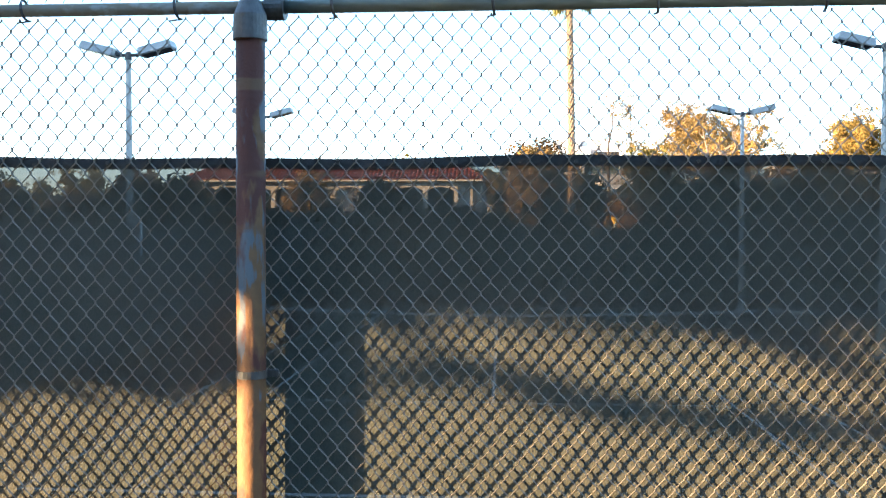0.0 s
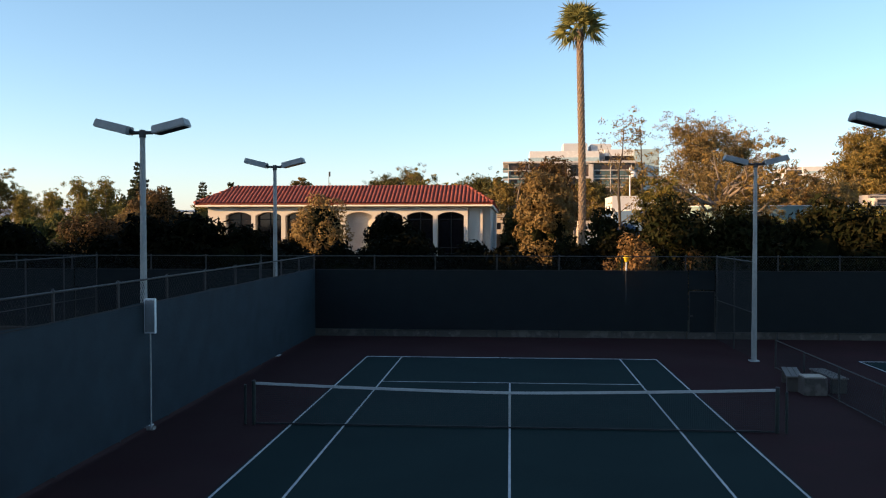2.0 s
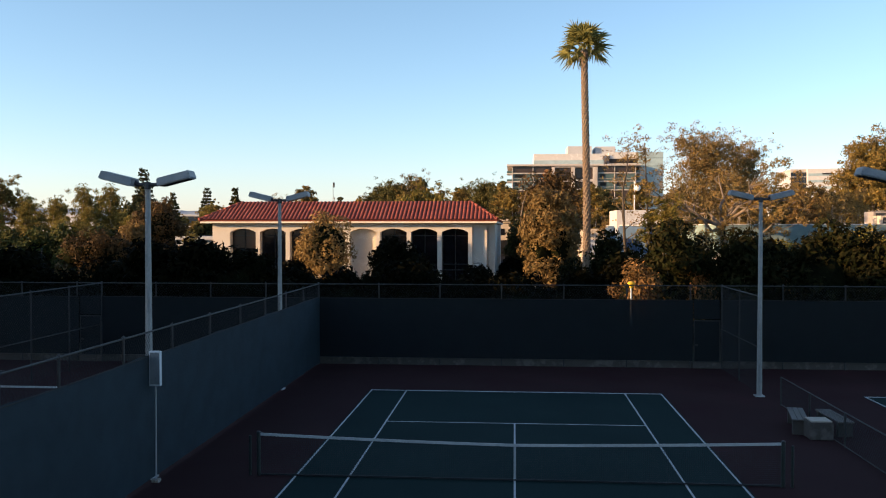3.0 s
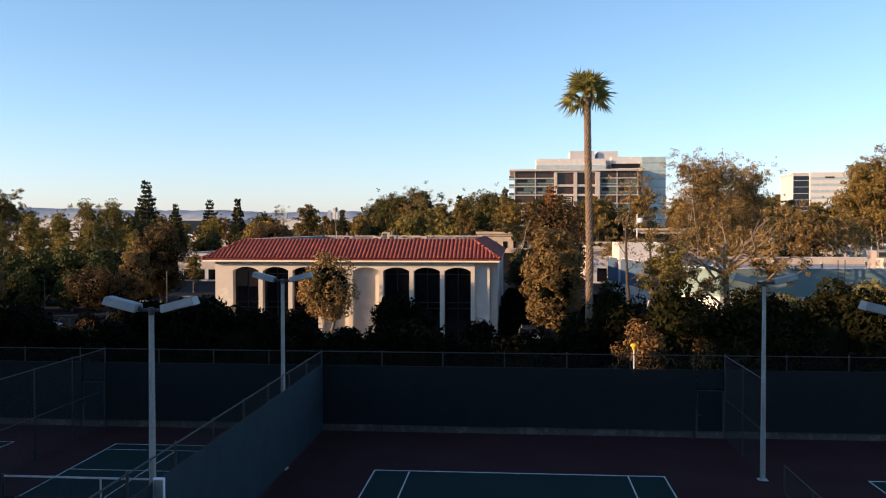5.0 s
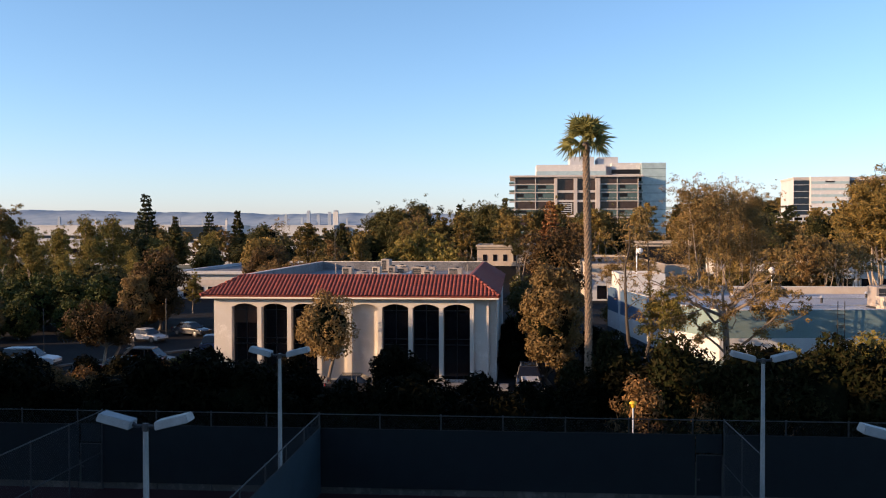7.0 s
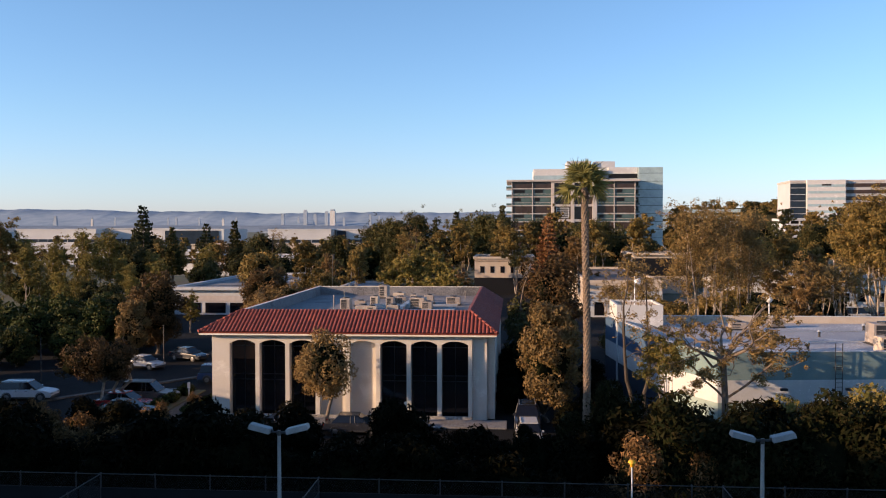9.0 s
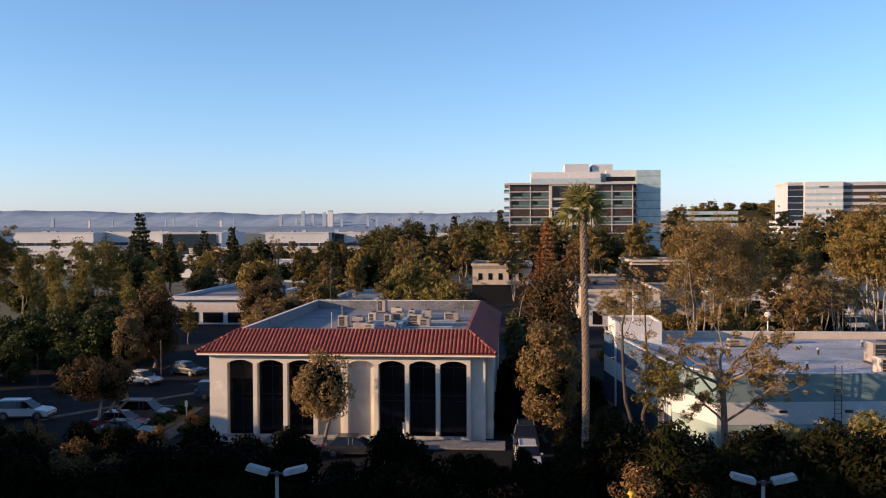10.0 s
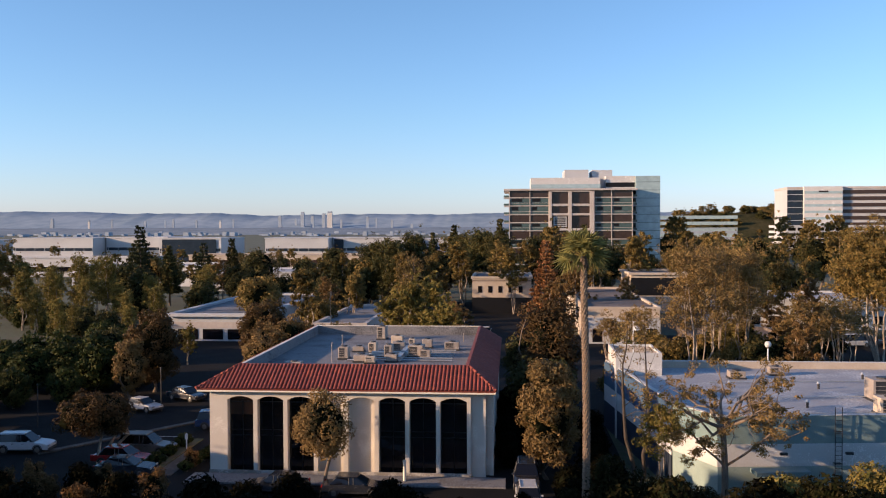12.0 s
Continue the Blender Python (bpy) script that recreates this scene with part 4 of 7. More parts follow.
def arcade_office():
    o = empty("office_building", 0, 0, 0, label="two-storey cream office with tall arches and red tile roof", category="building")
    X0, X1, Y, YB = -24.0, -3.3, 47.1, 78.6
    starts = [-22.57 + 2.413 * k for k in range(8)]
    wid = 2.08
    edges = [X0] + [e for s in starts for e in (s, s + wid)] + [X1]
    for i in range(0, len(edges), 2):
        part("pier", box(edges[i], edges[i + 1], Y, Y + 0.75, 0.0, 6.62), M["stucco"], o)
    for s in starts:
        bm = bmesh.new()
        arched_bay(bm, s, s + wid, Y, Y + 0.75, 5.9, 0.3, 6.62)
        part("arch", bm, M["stucco"], o)
    for k, s in enumerate(starts):
        if k in (3, 4):
            part("blind_panel", box(s - 0.1, s + wid + 0.1, Y + 0.62, Y + 0.86, 0.0, 6.5), M["stucco"], o)
            continue
        w = empty("window", 0, 0)
        w.parent = o
        part("pane", box(s - 0.1, s + wid + 0.1, Y + 0.72, Y + 0.76, 0.0, 6.5), M["pane"], w)
        fr = bmesh.new()
        for xx in (s + 0.02, s + wid / 2 - 0.03, s + wid - 0.08):
            add_box(fr, xx, xx + 0.06, Y + 0.64, Y + 0.72, 0.0, 6.3)
        for zz in (0.1, 2.9, 3.35, 5.6):
            add_box(fr, s, s + wid, Y + 0.65, Y + 0.72, zz, zz + 0.07)
        part("window_frame", fr, M["mullion"], w)
        # a bronze panel paints a brown reflection into the first window
        if k == 0:
            part("blind", box(s + 0.06, s + wid - 0.06, Y + 0.705, Y + 0.715, 4.6 + 0.25 * (k % 2), 6.1), M["brownglass"], w, "bronze pane painted as a reflection")
    # plain walls of the sides and the back
    part("side_wall", box(X0, X0 + 0.35, Y + 0.75, YB, 0, 6.62), M["stucco"], o)
    part("corner_wall", box(X1, -2.15, Y + 0.35, Y + 0.75, 0, 6.62), M["stucco"], o)
    part("corner_pier", box(-2.15, -1.55, Y + 0.9, Y + 1.4, 0, 6.62), M["stucco"], o)
    part("side_wall", box(-1.9, -1.55, Y + 1.4, YB, 0, 6.62), M["stucco"], o)
    part("rear_wall", box(X0 + 0.35, -1.9, YB - 0.35, YB, 0, 6.62), M["stucco"], o)
    part("plinth", box(X0 - 0.06, X1 + 0.04, Y - 0.06, Y - 0.003, 0, 0.35, 0.01), M["concrete"], o)
    part("fascia", box(-24.85, -1.35, 46.55, 46.75, 6.62, 6.86, 0.02), M["trim"], o, "cream fascia board")
    part("fascia", box(-24.85, -24.65, 46.75, YB + 0.5, 6.62, 6.86, 0.02), M["trim"], o)
    part("fascia", box(-1.55, -1.35, 46.75, YB + 0.5, 6.62, 6.86, 0.02), M["trim"], o)
    part("soffit", box(-24.65, -1.55, 46.75, YB + 0.3, 6.63, 6.75), M["trim"], o)
    zt = 8.32
    E_ = [(-24.9, 46.5, 6.86), (-1.3, 46.5, 6.86), (-1.3, YB + 0.5, 6.86), (-24.9, YB + 0.5, 6.86)]
    R_ = [(-22.3, 49.6, zt), (-3.55, 49.6, zt), (-3.55, YB - 0.4, zt), (-22.3, YB - 0.4, zt)]
    slope("front", o, E_[0], E_[1], R_[1], R_[0], 76, 9)
    slope("right", o, E_[1], E_[2], R_[2], R_[1], 104, 8)
    slope("left", o, E_[3], E_[0], R_[0], R_[3], 104, 8)
    for i in (0, 1):
        hip(o, E_[i], R_[i])
    # the flat roof inside with its low walls
    part("roof_deck", box(-22.3, -3.55, 49.5, YB - 0.4, 7.25, 7.4), M["deck"], o, "grey flat roof deck")
    for q in ((-22.3, -3.55, 49.62, 49.82), (-22.3, -3.55, YB - 0.6, YB - 0.4), (-22.28, -22.05, 49.82, YB - 0.6), (-3.8, -3.57, 49.82, YB - 0.6)):
        part("parapet", box(*q, 7.4, zt + 0.02), M["deck"], o)
    part("coping", box(-22.3, -3.55, 49.58, 49.84, zt + 0.02, zt + 0.08, 0.02), M["tile"], o)
    part("coping", box(-22.3, -3.55, YB - 0.62, YB - 0.38, zt + 0.02, zt + 0.08, 0.02), M["trim"], o)
    part("coping", box(-3.82, -3.55, 49.84, YB - 0.62, zt + 0.02, zt + 0.08, 0.02), M["tile"], o)
    part("coping", box(-22.3, -22.03, 49.84, YB - 0.62, zt + 0.02, zt + 0.08, 0.02), M["trim"], o)
    return o


arcade_office()


def roof_unit(x, y, z, sx, sy, sz, rz=0.0, mat="hvac"):
    o = empty("roof_unit", x, y, z, rz, label="weathered tan air-conditioning unit on the flat roof", category="air conditioner", group="roof units")
    part("skid", box(-sx / 2 - 0.08, sx / 2 + 0.08, -sy / 2 - 0.08, sy / 2 + 0.08, 0, 0.14), M["dark"], o)
    b = part("casing", box(-sx / 2, sx / 2, -sy / 2, sy / 2, 0.14, sz, 0.03), M[mat], o)
    n = 4
    part("coil_opening", box(-sx * 0.42, sx * 0.12, -sy / 2 - 0.01, -sy / 2, 0.24, sz - 0.12), M["dark"], b)
    for k in range(n):
        zz = 0.3 + (sz - 0.5) * k / n
        part("louvre", box(-sx * 0.42, sx * 0.12, -sy / 2 - 0.03, -sy / 2 - 0.011, zz, zz + 0.03), M[mat], b)
    part("fan_ring", tube((0, 0, sz), (0, 0, sz + 0.1), min(sx, sy) * 0.33, sides=16), M["dark"], b)
    part("access_panel", box(sx * 0.16, sx * 0.42, -sy / 2 - 0.012, -sy / 2, 0.25, sz - 0.15), M[mat], b)
    return o


for i, (x, y, sx, sy, sz) in enumerate([(-15.5, 58.6, 1.4, 1.3, 1.25), (-13.9, 58.0, 1.9, 1.4, 1.1), (-12.3, 57.2, 1.5, 1.2, 0.95), (-12.0, 59.8, 1.6, 1.4, 1.35), (-10.4, 57.6, 1.2, 1.3, 1.3), (-9.4, 61.5, 1.7, 1.5, 1.35), (-13.2, 63.0, 1.5, 1.4, 1.3), (-15.0, 63.5, 1.7, 1.3, 1.0), (-11.3, 65.0, 1.4, 1.2, 1.0), (-7.7, 60.2, 1.3, 1.2, 1.2), (-12.4, 69.0, 1.7, 1.5, 1.45), (-13.6, 74.0, 1.5, 1.4, 1.5), (-6.4, 66.0, 1.6, 1.3, 1.45), (-8.3, 66.5, 1.3, 1.2, 1.2), (-10.2, 67.5, 1.4, 1.2, 1.0), (-19.3, 55.5, 1.9, 1.2, 0.75)]):
    roof_unit(x + 0.5 * math.sin(i * 2.7), y + 0.6 * math.cos(i * 1.9), 7.4, sx * (0.66 + 0.22 * math.sin(i * 1.7)), sy * 0.8, sz * (0.74 + 0.2 * math.cos(i * 2.3)), (0, 90, 4, 0, 88, -5)[i % 6], ("hvac", "hvac", "tan", "hvac")[i % 4])
o = empty("roof_pipes", -11, 60, 7.4, label="grey pipework and ducts across the flat roof", category="pipes")
for k in range(6):
    part("pipe", tube((-4 + k * 0.4, -2 + k * 1.3, 0.12), (5.5, -2 + k * 1.3, 0.12), 0.06, sides=8), M["galv"], o)
part("duct", box(-2.2, 2.6, 0.6, 1.1, 0.05, 0.5, 0.02), M["galv"], o)
part("duct", box(0.5, 0.95, -2.4, 5.2, 0.05, 0.5, 0.02), M["galv"], o)
for x, y, h in ((-16.2, 57.0, 1.5), (-17.0, 66.0, 1.3), (-17.4, 63.0, 0.9), (-5.2, 72.0, 0.8)):
    o = empty("vent_pipe", x, y, 7.4, label="thin metal vent pipe on the flat roof", category="pipe", group="vent pipes")
    part("pipe", tube((0, 0, 0), (0, 0, h), 0.035, sides=8), M["hvac"], o)
    part("cowl", tube((0, 0, h), (0, 0, h + 0.1), 0.07, 0.045, 10), M["hvac"], o)

# ---- the teal and white building ----


def teal_building():
    o = empty("workshop_building", 0, 0, 0, label="low teal and white banded building with a white flat roof", category="building")
    plan = [(13.9, 40.4), (47.0, 43.9), (47.0, 66.0), (9.0, 66.0), (11.7, 45.0)]

    def inset(d):
        cx, cy = 26.0, 54.0
        return [(x + (d if x < cx else -d), y + (d if y < cy else -d)) for x, y in plan]

    part("lower_wall", prism(plan, 0.0, 3.0), M["sage"], o, "grey-green lower wall")
    part("middle_wall", prism([(x, y) for x, y in inset(-0.04)], 3.0, 4.55), M["white"], o, "white middle band")
    up = prism(inset(-0.02), 4.55, 5.75)
    part("upper_wall", up, M["teal"], o, "teal upper band")
    n = len(plan)
    for i in range(n):
        a, b = Vector((*plan[i], 0)), Vector((*plan[(i + 1) % n], 0))
        d = (b - a).normalized()
        w = box(0.0, (b - a).length, 0.0, 0.3, 5.75, 6.45)
        p = part("parapet", w, M["blue" if i == 3 else "tan" if i == 2 else "teal"], o)
        p.matrix_basis = pose(a.x, a.y, 0, 0, 0, math.degrees(math.atan2(d.y, d.x)))
        c = part("coping", box(0.0, (b - a).length, -0.03, 0.33, 6.45, 6.51, 0.015), M["white"], p)
        if i == 3:
            b_ = part("side_band", box(0.0, (b - a).length, -0.12, -0.045, 4.2, 6.3), M["blue"], o, "blue band on the side wall")
            b_.matrix_basis = p.matrix_basis
            b_ = part("side_base", box(0.0, (b - a).length, -0.12, -0.045, 0.0, 2.6), M["navy"], o, "darker blue lower part of the side wall")
            b_.matrix_basis = p.matrix_basis
            b_ = part("side_stripe", box(0.0, (b - a).length, -0.12, -0.045, 2.6, 4.2), M["white"], o, "white stripe on the side wall")
            b_.matrix_basis = p.matrix_basis
    part("roof_deck", prism(inset(0.35), 5.75, 5.82), M["whiteroof"], o, "white coated flat roof")
    for x, w in ((16.2, 1.0), (17.4, 1.0), (18.5, 1.0), (24.6, 1.1), (30.0, 2.6)):
        yy = 40.0 + (x - 13.9) * 0.1057
        p = part("door_panel", box(0, w, -0.1, 0.0, 0.05, 2.3, 0.02), M["dark"] if w < 1.05 else M["teal"], o)
        p.matrix_basis = pose(x, yy, 0, 0, 0, 6.0)
    c = part("canopy", box(0, 3.7, -1.3, -0.05, 2.75, 3.05, 0.02), M["teal"], o, "flat canopy over the doors")
    c.matrix_basis = pose(16.0, 40.22, 0, 0, 0, 6.0)
    for x in (18.0, 22.5, 27.5, 33.0):
        yy = 40.0 + (x - 13.9) * 0.1057
        p = part("wall_lamp", box(0, 0.5, -0.3, -0.06, 3.9, 4.08, 0.02), M["dark"], o)
        p.matrix_basis = pose(x, yy, 0, 0, 0, 6.0)
    return o


teal_building()
lad = empty("roof_ladder", 22.1, 40.9, 0, 6.0, label="steel ladder fixed to the teal wall", category="ladder")
for s in (-0.24, 0.24):
    part("rail", tube((s, 0, 0.3), (s, 0, 7.1), 0.03, sides=8), M["dark"], lad)
for k in range(20):
    part("rung", tube((-0.24, 0, 0.5 + k * 0.3), (0.24, 0, 0.5 + k * 0.3), 0.016, sides=6), M["dark"], lad)
for z in (1.0, 3.2, 5.4):
    part("bracket", box(-0.24, 0.24, 0.0, 0.3, z, z + 0.04), M["dark"], lad)
for x, y, sx, sy, sz, mat in ((29.0, 50.5, 2.4, 1.8, 1.7, "hvac"), (27.2, 44.9, 2.0, 1.4, 1.3, "tan"), (33.5, 53.0, 2.2, 1.8, 1.5, "hvac"), (20.0, 60.0, 1.4, 1.2, 0.7, "hvac"), (24.0, 62.0, 1.2, 1.0, 0.8, "hvac")):
    roof_unit(x, y, 5.82, sx, sy, sz, 0, mat)
for x, y in ((15.5, 50.0), (18.2, 55.0), (22.0, 47.0), (25.5, 55.0), (19.5, 50.5), (31.0, 60.0)):
    o = empty("roof_vent", x, y, 5.82, label="small metal roof vent on a white roof", category="vent", group="roof vents")
    part("vent_pipe", tube((0, 0, 0), (0, 0, 0.45), 0.1, sides=10), M["dark"], o)
    part("cowl", tube((0, 0, 0.45), (0, 0, 0.62), 0.2, 0.08, 12), M["galv"], o)
o = empty("roof_pipes", 17, 44, 5.82, label="pipe run on blocks over the white roof", category="pipes")
for dy in (0.0, 6.0, 13.0):
    part("pipe", tube((0, dy, 0.15), (16, dy + 1.5, 0.15), 0.05, sides=8), M["galv"], o)
w = empty("plant_house", 9.4, 61.0, 0, label="white rooftop plant enclosure with open slatted top", category="building")
for q in ((0, 4.2, 0, 0.2), (0, 4.2, 6.0, 6.2), (0, 0.2, 0.2, 6.0), (4.0, 4.2, 0.2, 6.0)):
    part("wall", box(*q, 5.0, 7.9), M["white"], w)
for k in range(5):
    part("slat", box(0.2, 4.0, 0.9 + k * 1.1, 1.15 + k * 1.1, 7.5, 7.75), M["tan"], w)
part("base", box(0.02, 4.18, 0.02, 6.18, 0, 5.0), M["white"], w)

# ---- middle-distance buildings ----


def plain_building(name, label, x0, x1, y0, y1, h, wall, roof="deck", bands=(), windows=(), over=0.0, rz=0.0, parapet=0.5):
    o = empty(name, (x0 + x1) / 2, y0, 0, rz, label=label, category="building")
    hx, d = (x1 - x0) / 2, y1 - y0
    part("body", box(-hx, hx, 0, d, 0, h - parapet), M[wall], o)
    part("roof_deck", box(-hx + 0.3, hx - 0.3, 0.3, d - 0.3, h - parapet, h - parapet + 0.05), M[roof], o)
    for q in ((-hx - over, hx + over, -over, 0.3), (-hx - over, hx + over, d - 0.3, d + over), (-hx - over, -hx + 0.3, 0.3, d - 0.3), (hx - 0.3, hx + over, 0.3, d - 0.3)):
        part("parapet", box(*q, h - parapet, h), M[wall], o)
    for z0, z1, m in bands:
        part("band", box(-hx - 0.08, hx + 0.08, -0.08, -0.004, z0, z1), M[m], o)
    for wx0, wx1, z0, z1 in windows:
        wn = part("window", box(wx0, wx1, -0.07, 0.02, z0, z1), M["mullion"], o)
        part("pane", box(wx0 + 0.08, wx1 - 0.08, -0.09, -0.072, z0 + 0.08, z1 - 0.08), M["pane"], wn)
    return o


plain_building("low_building", "long low white building with a pale flat roof", -59.0, -43.5, 128, 176, 4.8, "farwhite", "deck", [(4.0, 4.84, "white"), (2.3, 3.3, "beige")], [(-6.6 + k * 4.4, -3.0 + k * 4.4, 0.3, 2.1) for k in range(3)], 0.8)
plain_building("low_building", "narrow grey building with small windows behind the office", -31.0, -23.0, 116, 150, 4.6, "beige", "deck", [], [(-4 + k * 2.2, -2.8 + k * 2.2, 1.6, 3.4) for k in range(4)], 0.3)
plain_building("tan_building", "cream two-storey building with small square windows", -9.0, 4.4, 180, 200, 8.4, "tan", "deck", [(3.0, 3.6, "mullion"), (0, 3.0, "mullion"), (7.3, 7.5, "brownroof")], [(-5.4 + k * 2.3, -4.5 + k * 2.3, 4.7, 6.2) for k in range(5)], 0.3)
plain_building("warehouse", "brown flat-roofed warehouse among the trees", 12.1, 24.5, 128, 178, 6.2, "tan", "brownroof", [(0, 4.4, "farwhite")], [(-5 + k * 3, -3.2 + k * 3, 0.2, 2.6) for k in range(4)], 0.1)
plain_building("pavilion", "tan flat-roofed building with square columns", 27.0, 39.0, 182, 200, 9.2, "tan", "brownroof", [(4.0, 8.0, "mullion")], [], 0.6)
plain_building("low_building", "long white low building beside parked vans", 40.0, 78.0, 150, 170, 6.0, "white", "whiteroof", [], [(-17 + k * 3.2, -15.4 + k * 3.2, 1.0, 2.6) for k in range(11)], 0.2)
plain_building("warehouse", "pale warehouse beyond the parking lot", 27.0, 41.0, 112, 126, 3.2, "brownroof", "brownroof", [], [], 0.2)
plain_building("low_building", "pale low buildings under the trees", -150, -105, 270, 300, 7.0, "white", "whiteroof", [(3.0, 4.5, "pane")], [], 0.3)
plain_building("low_building", "white sheds among the trees", -95, -68, 250, 280, 6.0, "farwhite", "whiteroof", [(2.0, 3.4, "mullion")], [], 0.3)
plain_building("low_building", "tan low building before the offices", -150, -60, 380, 400, 7.5, "tan", "deck", [(2.4, 5.0, "brownglass")], [], 0.5)
plain_building("low_building", "white yard sheds in the distance", -230, -150, 330, 350, 8.0, "farwhite", "whiteroof", [(2.0, 4.0, "pane")], [], 0.3)

# ---- the long white offices far behind ----


def strip_office(x0, x1, y0, h, step, dark=()):
    o = empty("long_office", x0, y0, 0, label="long white office with dark strip windows", category="building", group="distant offices")
    L = x1 - x0
    part("body", box(0, L, 0, 45, 0, h - 0.6), M["farwhite"], o)
    part("parapet", box(-0.3, L + 0.3, -0.3, 45.3, h - 0.6, h), M["farwhite"], o)
    z = 2.2
    while z < h - 5.0:
        w = part("window_strip", box(0.6, L - 0.6, -0.25, 0.05, z, z + 1.7), M["farblue"], o)
        for k in range(int(L / 6)):
            part("mullion", box(1.5 + k * 6.0, 1.75 + k * 6.0, -0.32, -0.251, z, z + 1.7), M["farwhite"], w)
        z += step
    for a, b in dark:
        part("dark_bay", box(a, b, -0.6, -0.33, 0.6, h - 1.0), M["farblue"], o)
    return o


strip_office(-294, -245, 480, 14.6, 4.6)
strip_office(-244, -206, 495, 14.8, 4.6)
strip_office(-205, -168, 480, 14.4, 4.2, [(2, 34)])
strip_office(-142, -105, 480, 14.3, 4.2)
strip_office(-104, -62, 490, 14.2, 4.2, [(0.5, 6)])
strip_office(-61, -30, 520, 13.0, 4.2)
strip_office(-410, -330, 500, 13.0, 4.2)

# ---- the tower with terraces ----


def tower():
    o = empty("office_tower", 0, 445, 0, label="six-storey beige and glass office tower with stepped white top", category="building")
    part("core", box(-1.0, 63.0, 1.2, 40, 0, 38.9), M["beige"], o)
    part("roof_slab", box(-3.9, 65.4, -1.6, 40, 38.9, 39.9, 0.15), M["beige"], o)
    floors = [13.4, 17.9, 22.1, 26.4, 31.0, 35.3]
    rows = ((35.6, 39.0, "brownglass"), (31.3, 35.0, "greenglass"), (26.8, 30.7, "greenglass"), (22.5, 26.1, "brownglass"), (18.3, 21.8, "greenglass"), (13.8, 17.6, "brownglass"), (9.4, 13.1, "greenglass"), (5.0, 8.7, "brownglass"), (0.6, 4.3, "greenglass"))
    for bays in (((-0.9, 9.5), (9.9, 19.4)), ((43.4, 51.9), (52.3, 62.6))):
        for x0, x1 in bays:
            for z0, z1, glazing in rows:
                w = part("window", box(x0, x1, 0.5, 1.15, z0, z1), M[glazing], o)
                if glazing == "greenglass":
                    part("transom", box(x0, x1, 0.4, 0.499, z0 + 1.1, z0 + 1.25), M["beige"], w)
                    part("inner_blind", box(x0 + 1.0, x0 + (x1 - x0) * (0.35 + 0.3 * ((z0 * 3.7 + x0) % 1.0)), 0.42, 0.49, z0 + 1.8, z1 - 0.3), M["mullion"], w)
        for x in (bays[0][0] - 0.35, bays[0][1], bays[1][1]):
            part("mullion", box(x, x + 0.4, 0.0, 0.9, 0, 38.9), M["beige"], o)
        for z0, z1, glazing in rows:
            part("floor_slab", box(bays[0][0], bays[1][1], 0.1, 0.8, z0 - 0.55, z0 - 0.08), M["beige"], o)
    # stone-framed middle with deep windows
    for x0, x1 in ((19.8, 21.0), (29.6, 31.4), (40.8, 43.05)):
        part("pier", box(x0, x1, -1.2, 1.2, 0, 38.4), M["beige"], o)
    for z0, z1 in ((3.0, 4.5), (11.6, 13.2), (18.0, 19.2), (25.9, 27.0), (30.8, 32.0), (38.2, 38.9)):
        part("spandrel", box(21.0, 40.8, -0.9, 1.2, z0, z1), M["beige"], o)
    for x0, x1 in ((21.0, 29.6), (31.4, 40.8)):
        for z0, z1 in ((4.5, 11.6), (13.2, 18.0), (19.2, 25.9), (27.0, 30.8), (32.0, 38.2)):
            part("deep_window", box(x0, x1, 0.3, 1.1, z0, z1), M["brownglass"], o)
    lat = part("lattice", box(22.0, 28.8, -0.1, 0.28, 19.8, 25.3), M["farwhite"], o)
    for q in range(5):
        part("lattice_slot", box(22.5, 28.3, -0.14, -0.101, 20.2 + q * 1.0, 20.8 + q * 1.0), M["mullion"], lat)
    for x in (-2.6, 64.0):
        for z in floors:
            part("balcony", box(x - 1.4, x + 1.4, 2.0, 14.0, z - 0.3, z + 0.3), M["farwhite"], o)
            part("rail", box(x - 1.4, x + 1.4, 1.8, 2.0, z + 0.3, z + 1.3), M["greenglass"], o)
    part("penthouse", box(10.4, 47.0, 8, 36, 39.9, 46.0), M["white"], o)
    part("penthouse_glass", box(10.3, 47.1, 7.8, 7.99, 40.4, 42.6), M["blueglass"], o)
    part("plant_room", box(28.6, 41.4, 14, 34, 46.0, 50.6), M["farwhite"], o)
    part("plant_room", box(43.4, 54.2, 16, 34, 39.9, 50.5), M["farwhite"], o)
    g = part("glass_wing", box(65.4, 78.0, 6, 40, 0, 46.6), M["blueglass"], o, "blue glass wing")
    for z in [4.25 * k + 0.8 for k in range(11)]:
        part("wing_line", box(65.38, 78.02, 5.95, 5.99, z, z + 0.22), M["greenglass"], g)
    part("wing_top", box(50.2, 65.3, 10, 40, 39.9, 46.9), M["white"], o)
    part("wing_band", box(50.1, 65.2, 9.8, 9.99, 41.0, 43.4), M["mullion"], o)
    return o


tower()


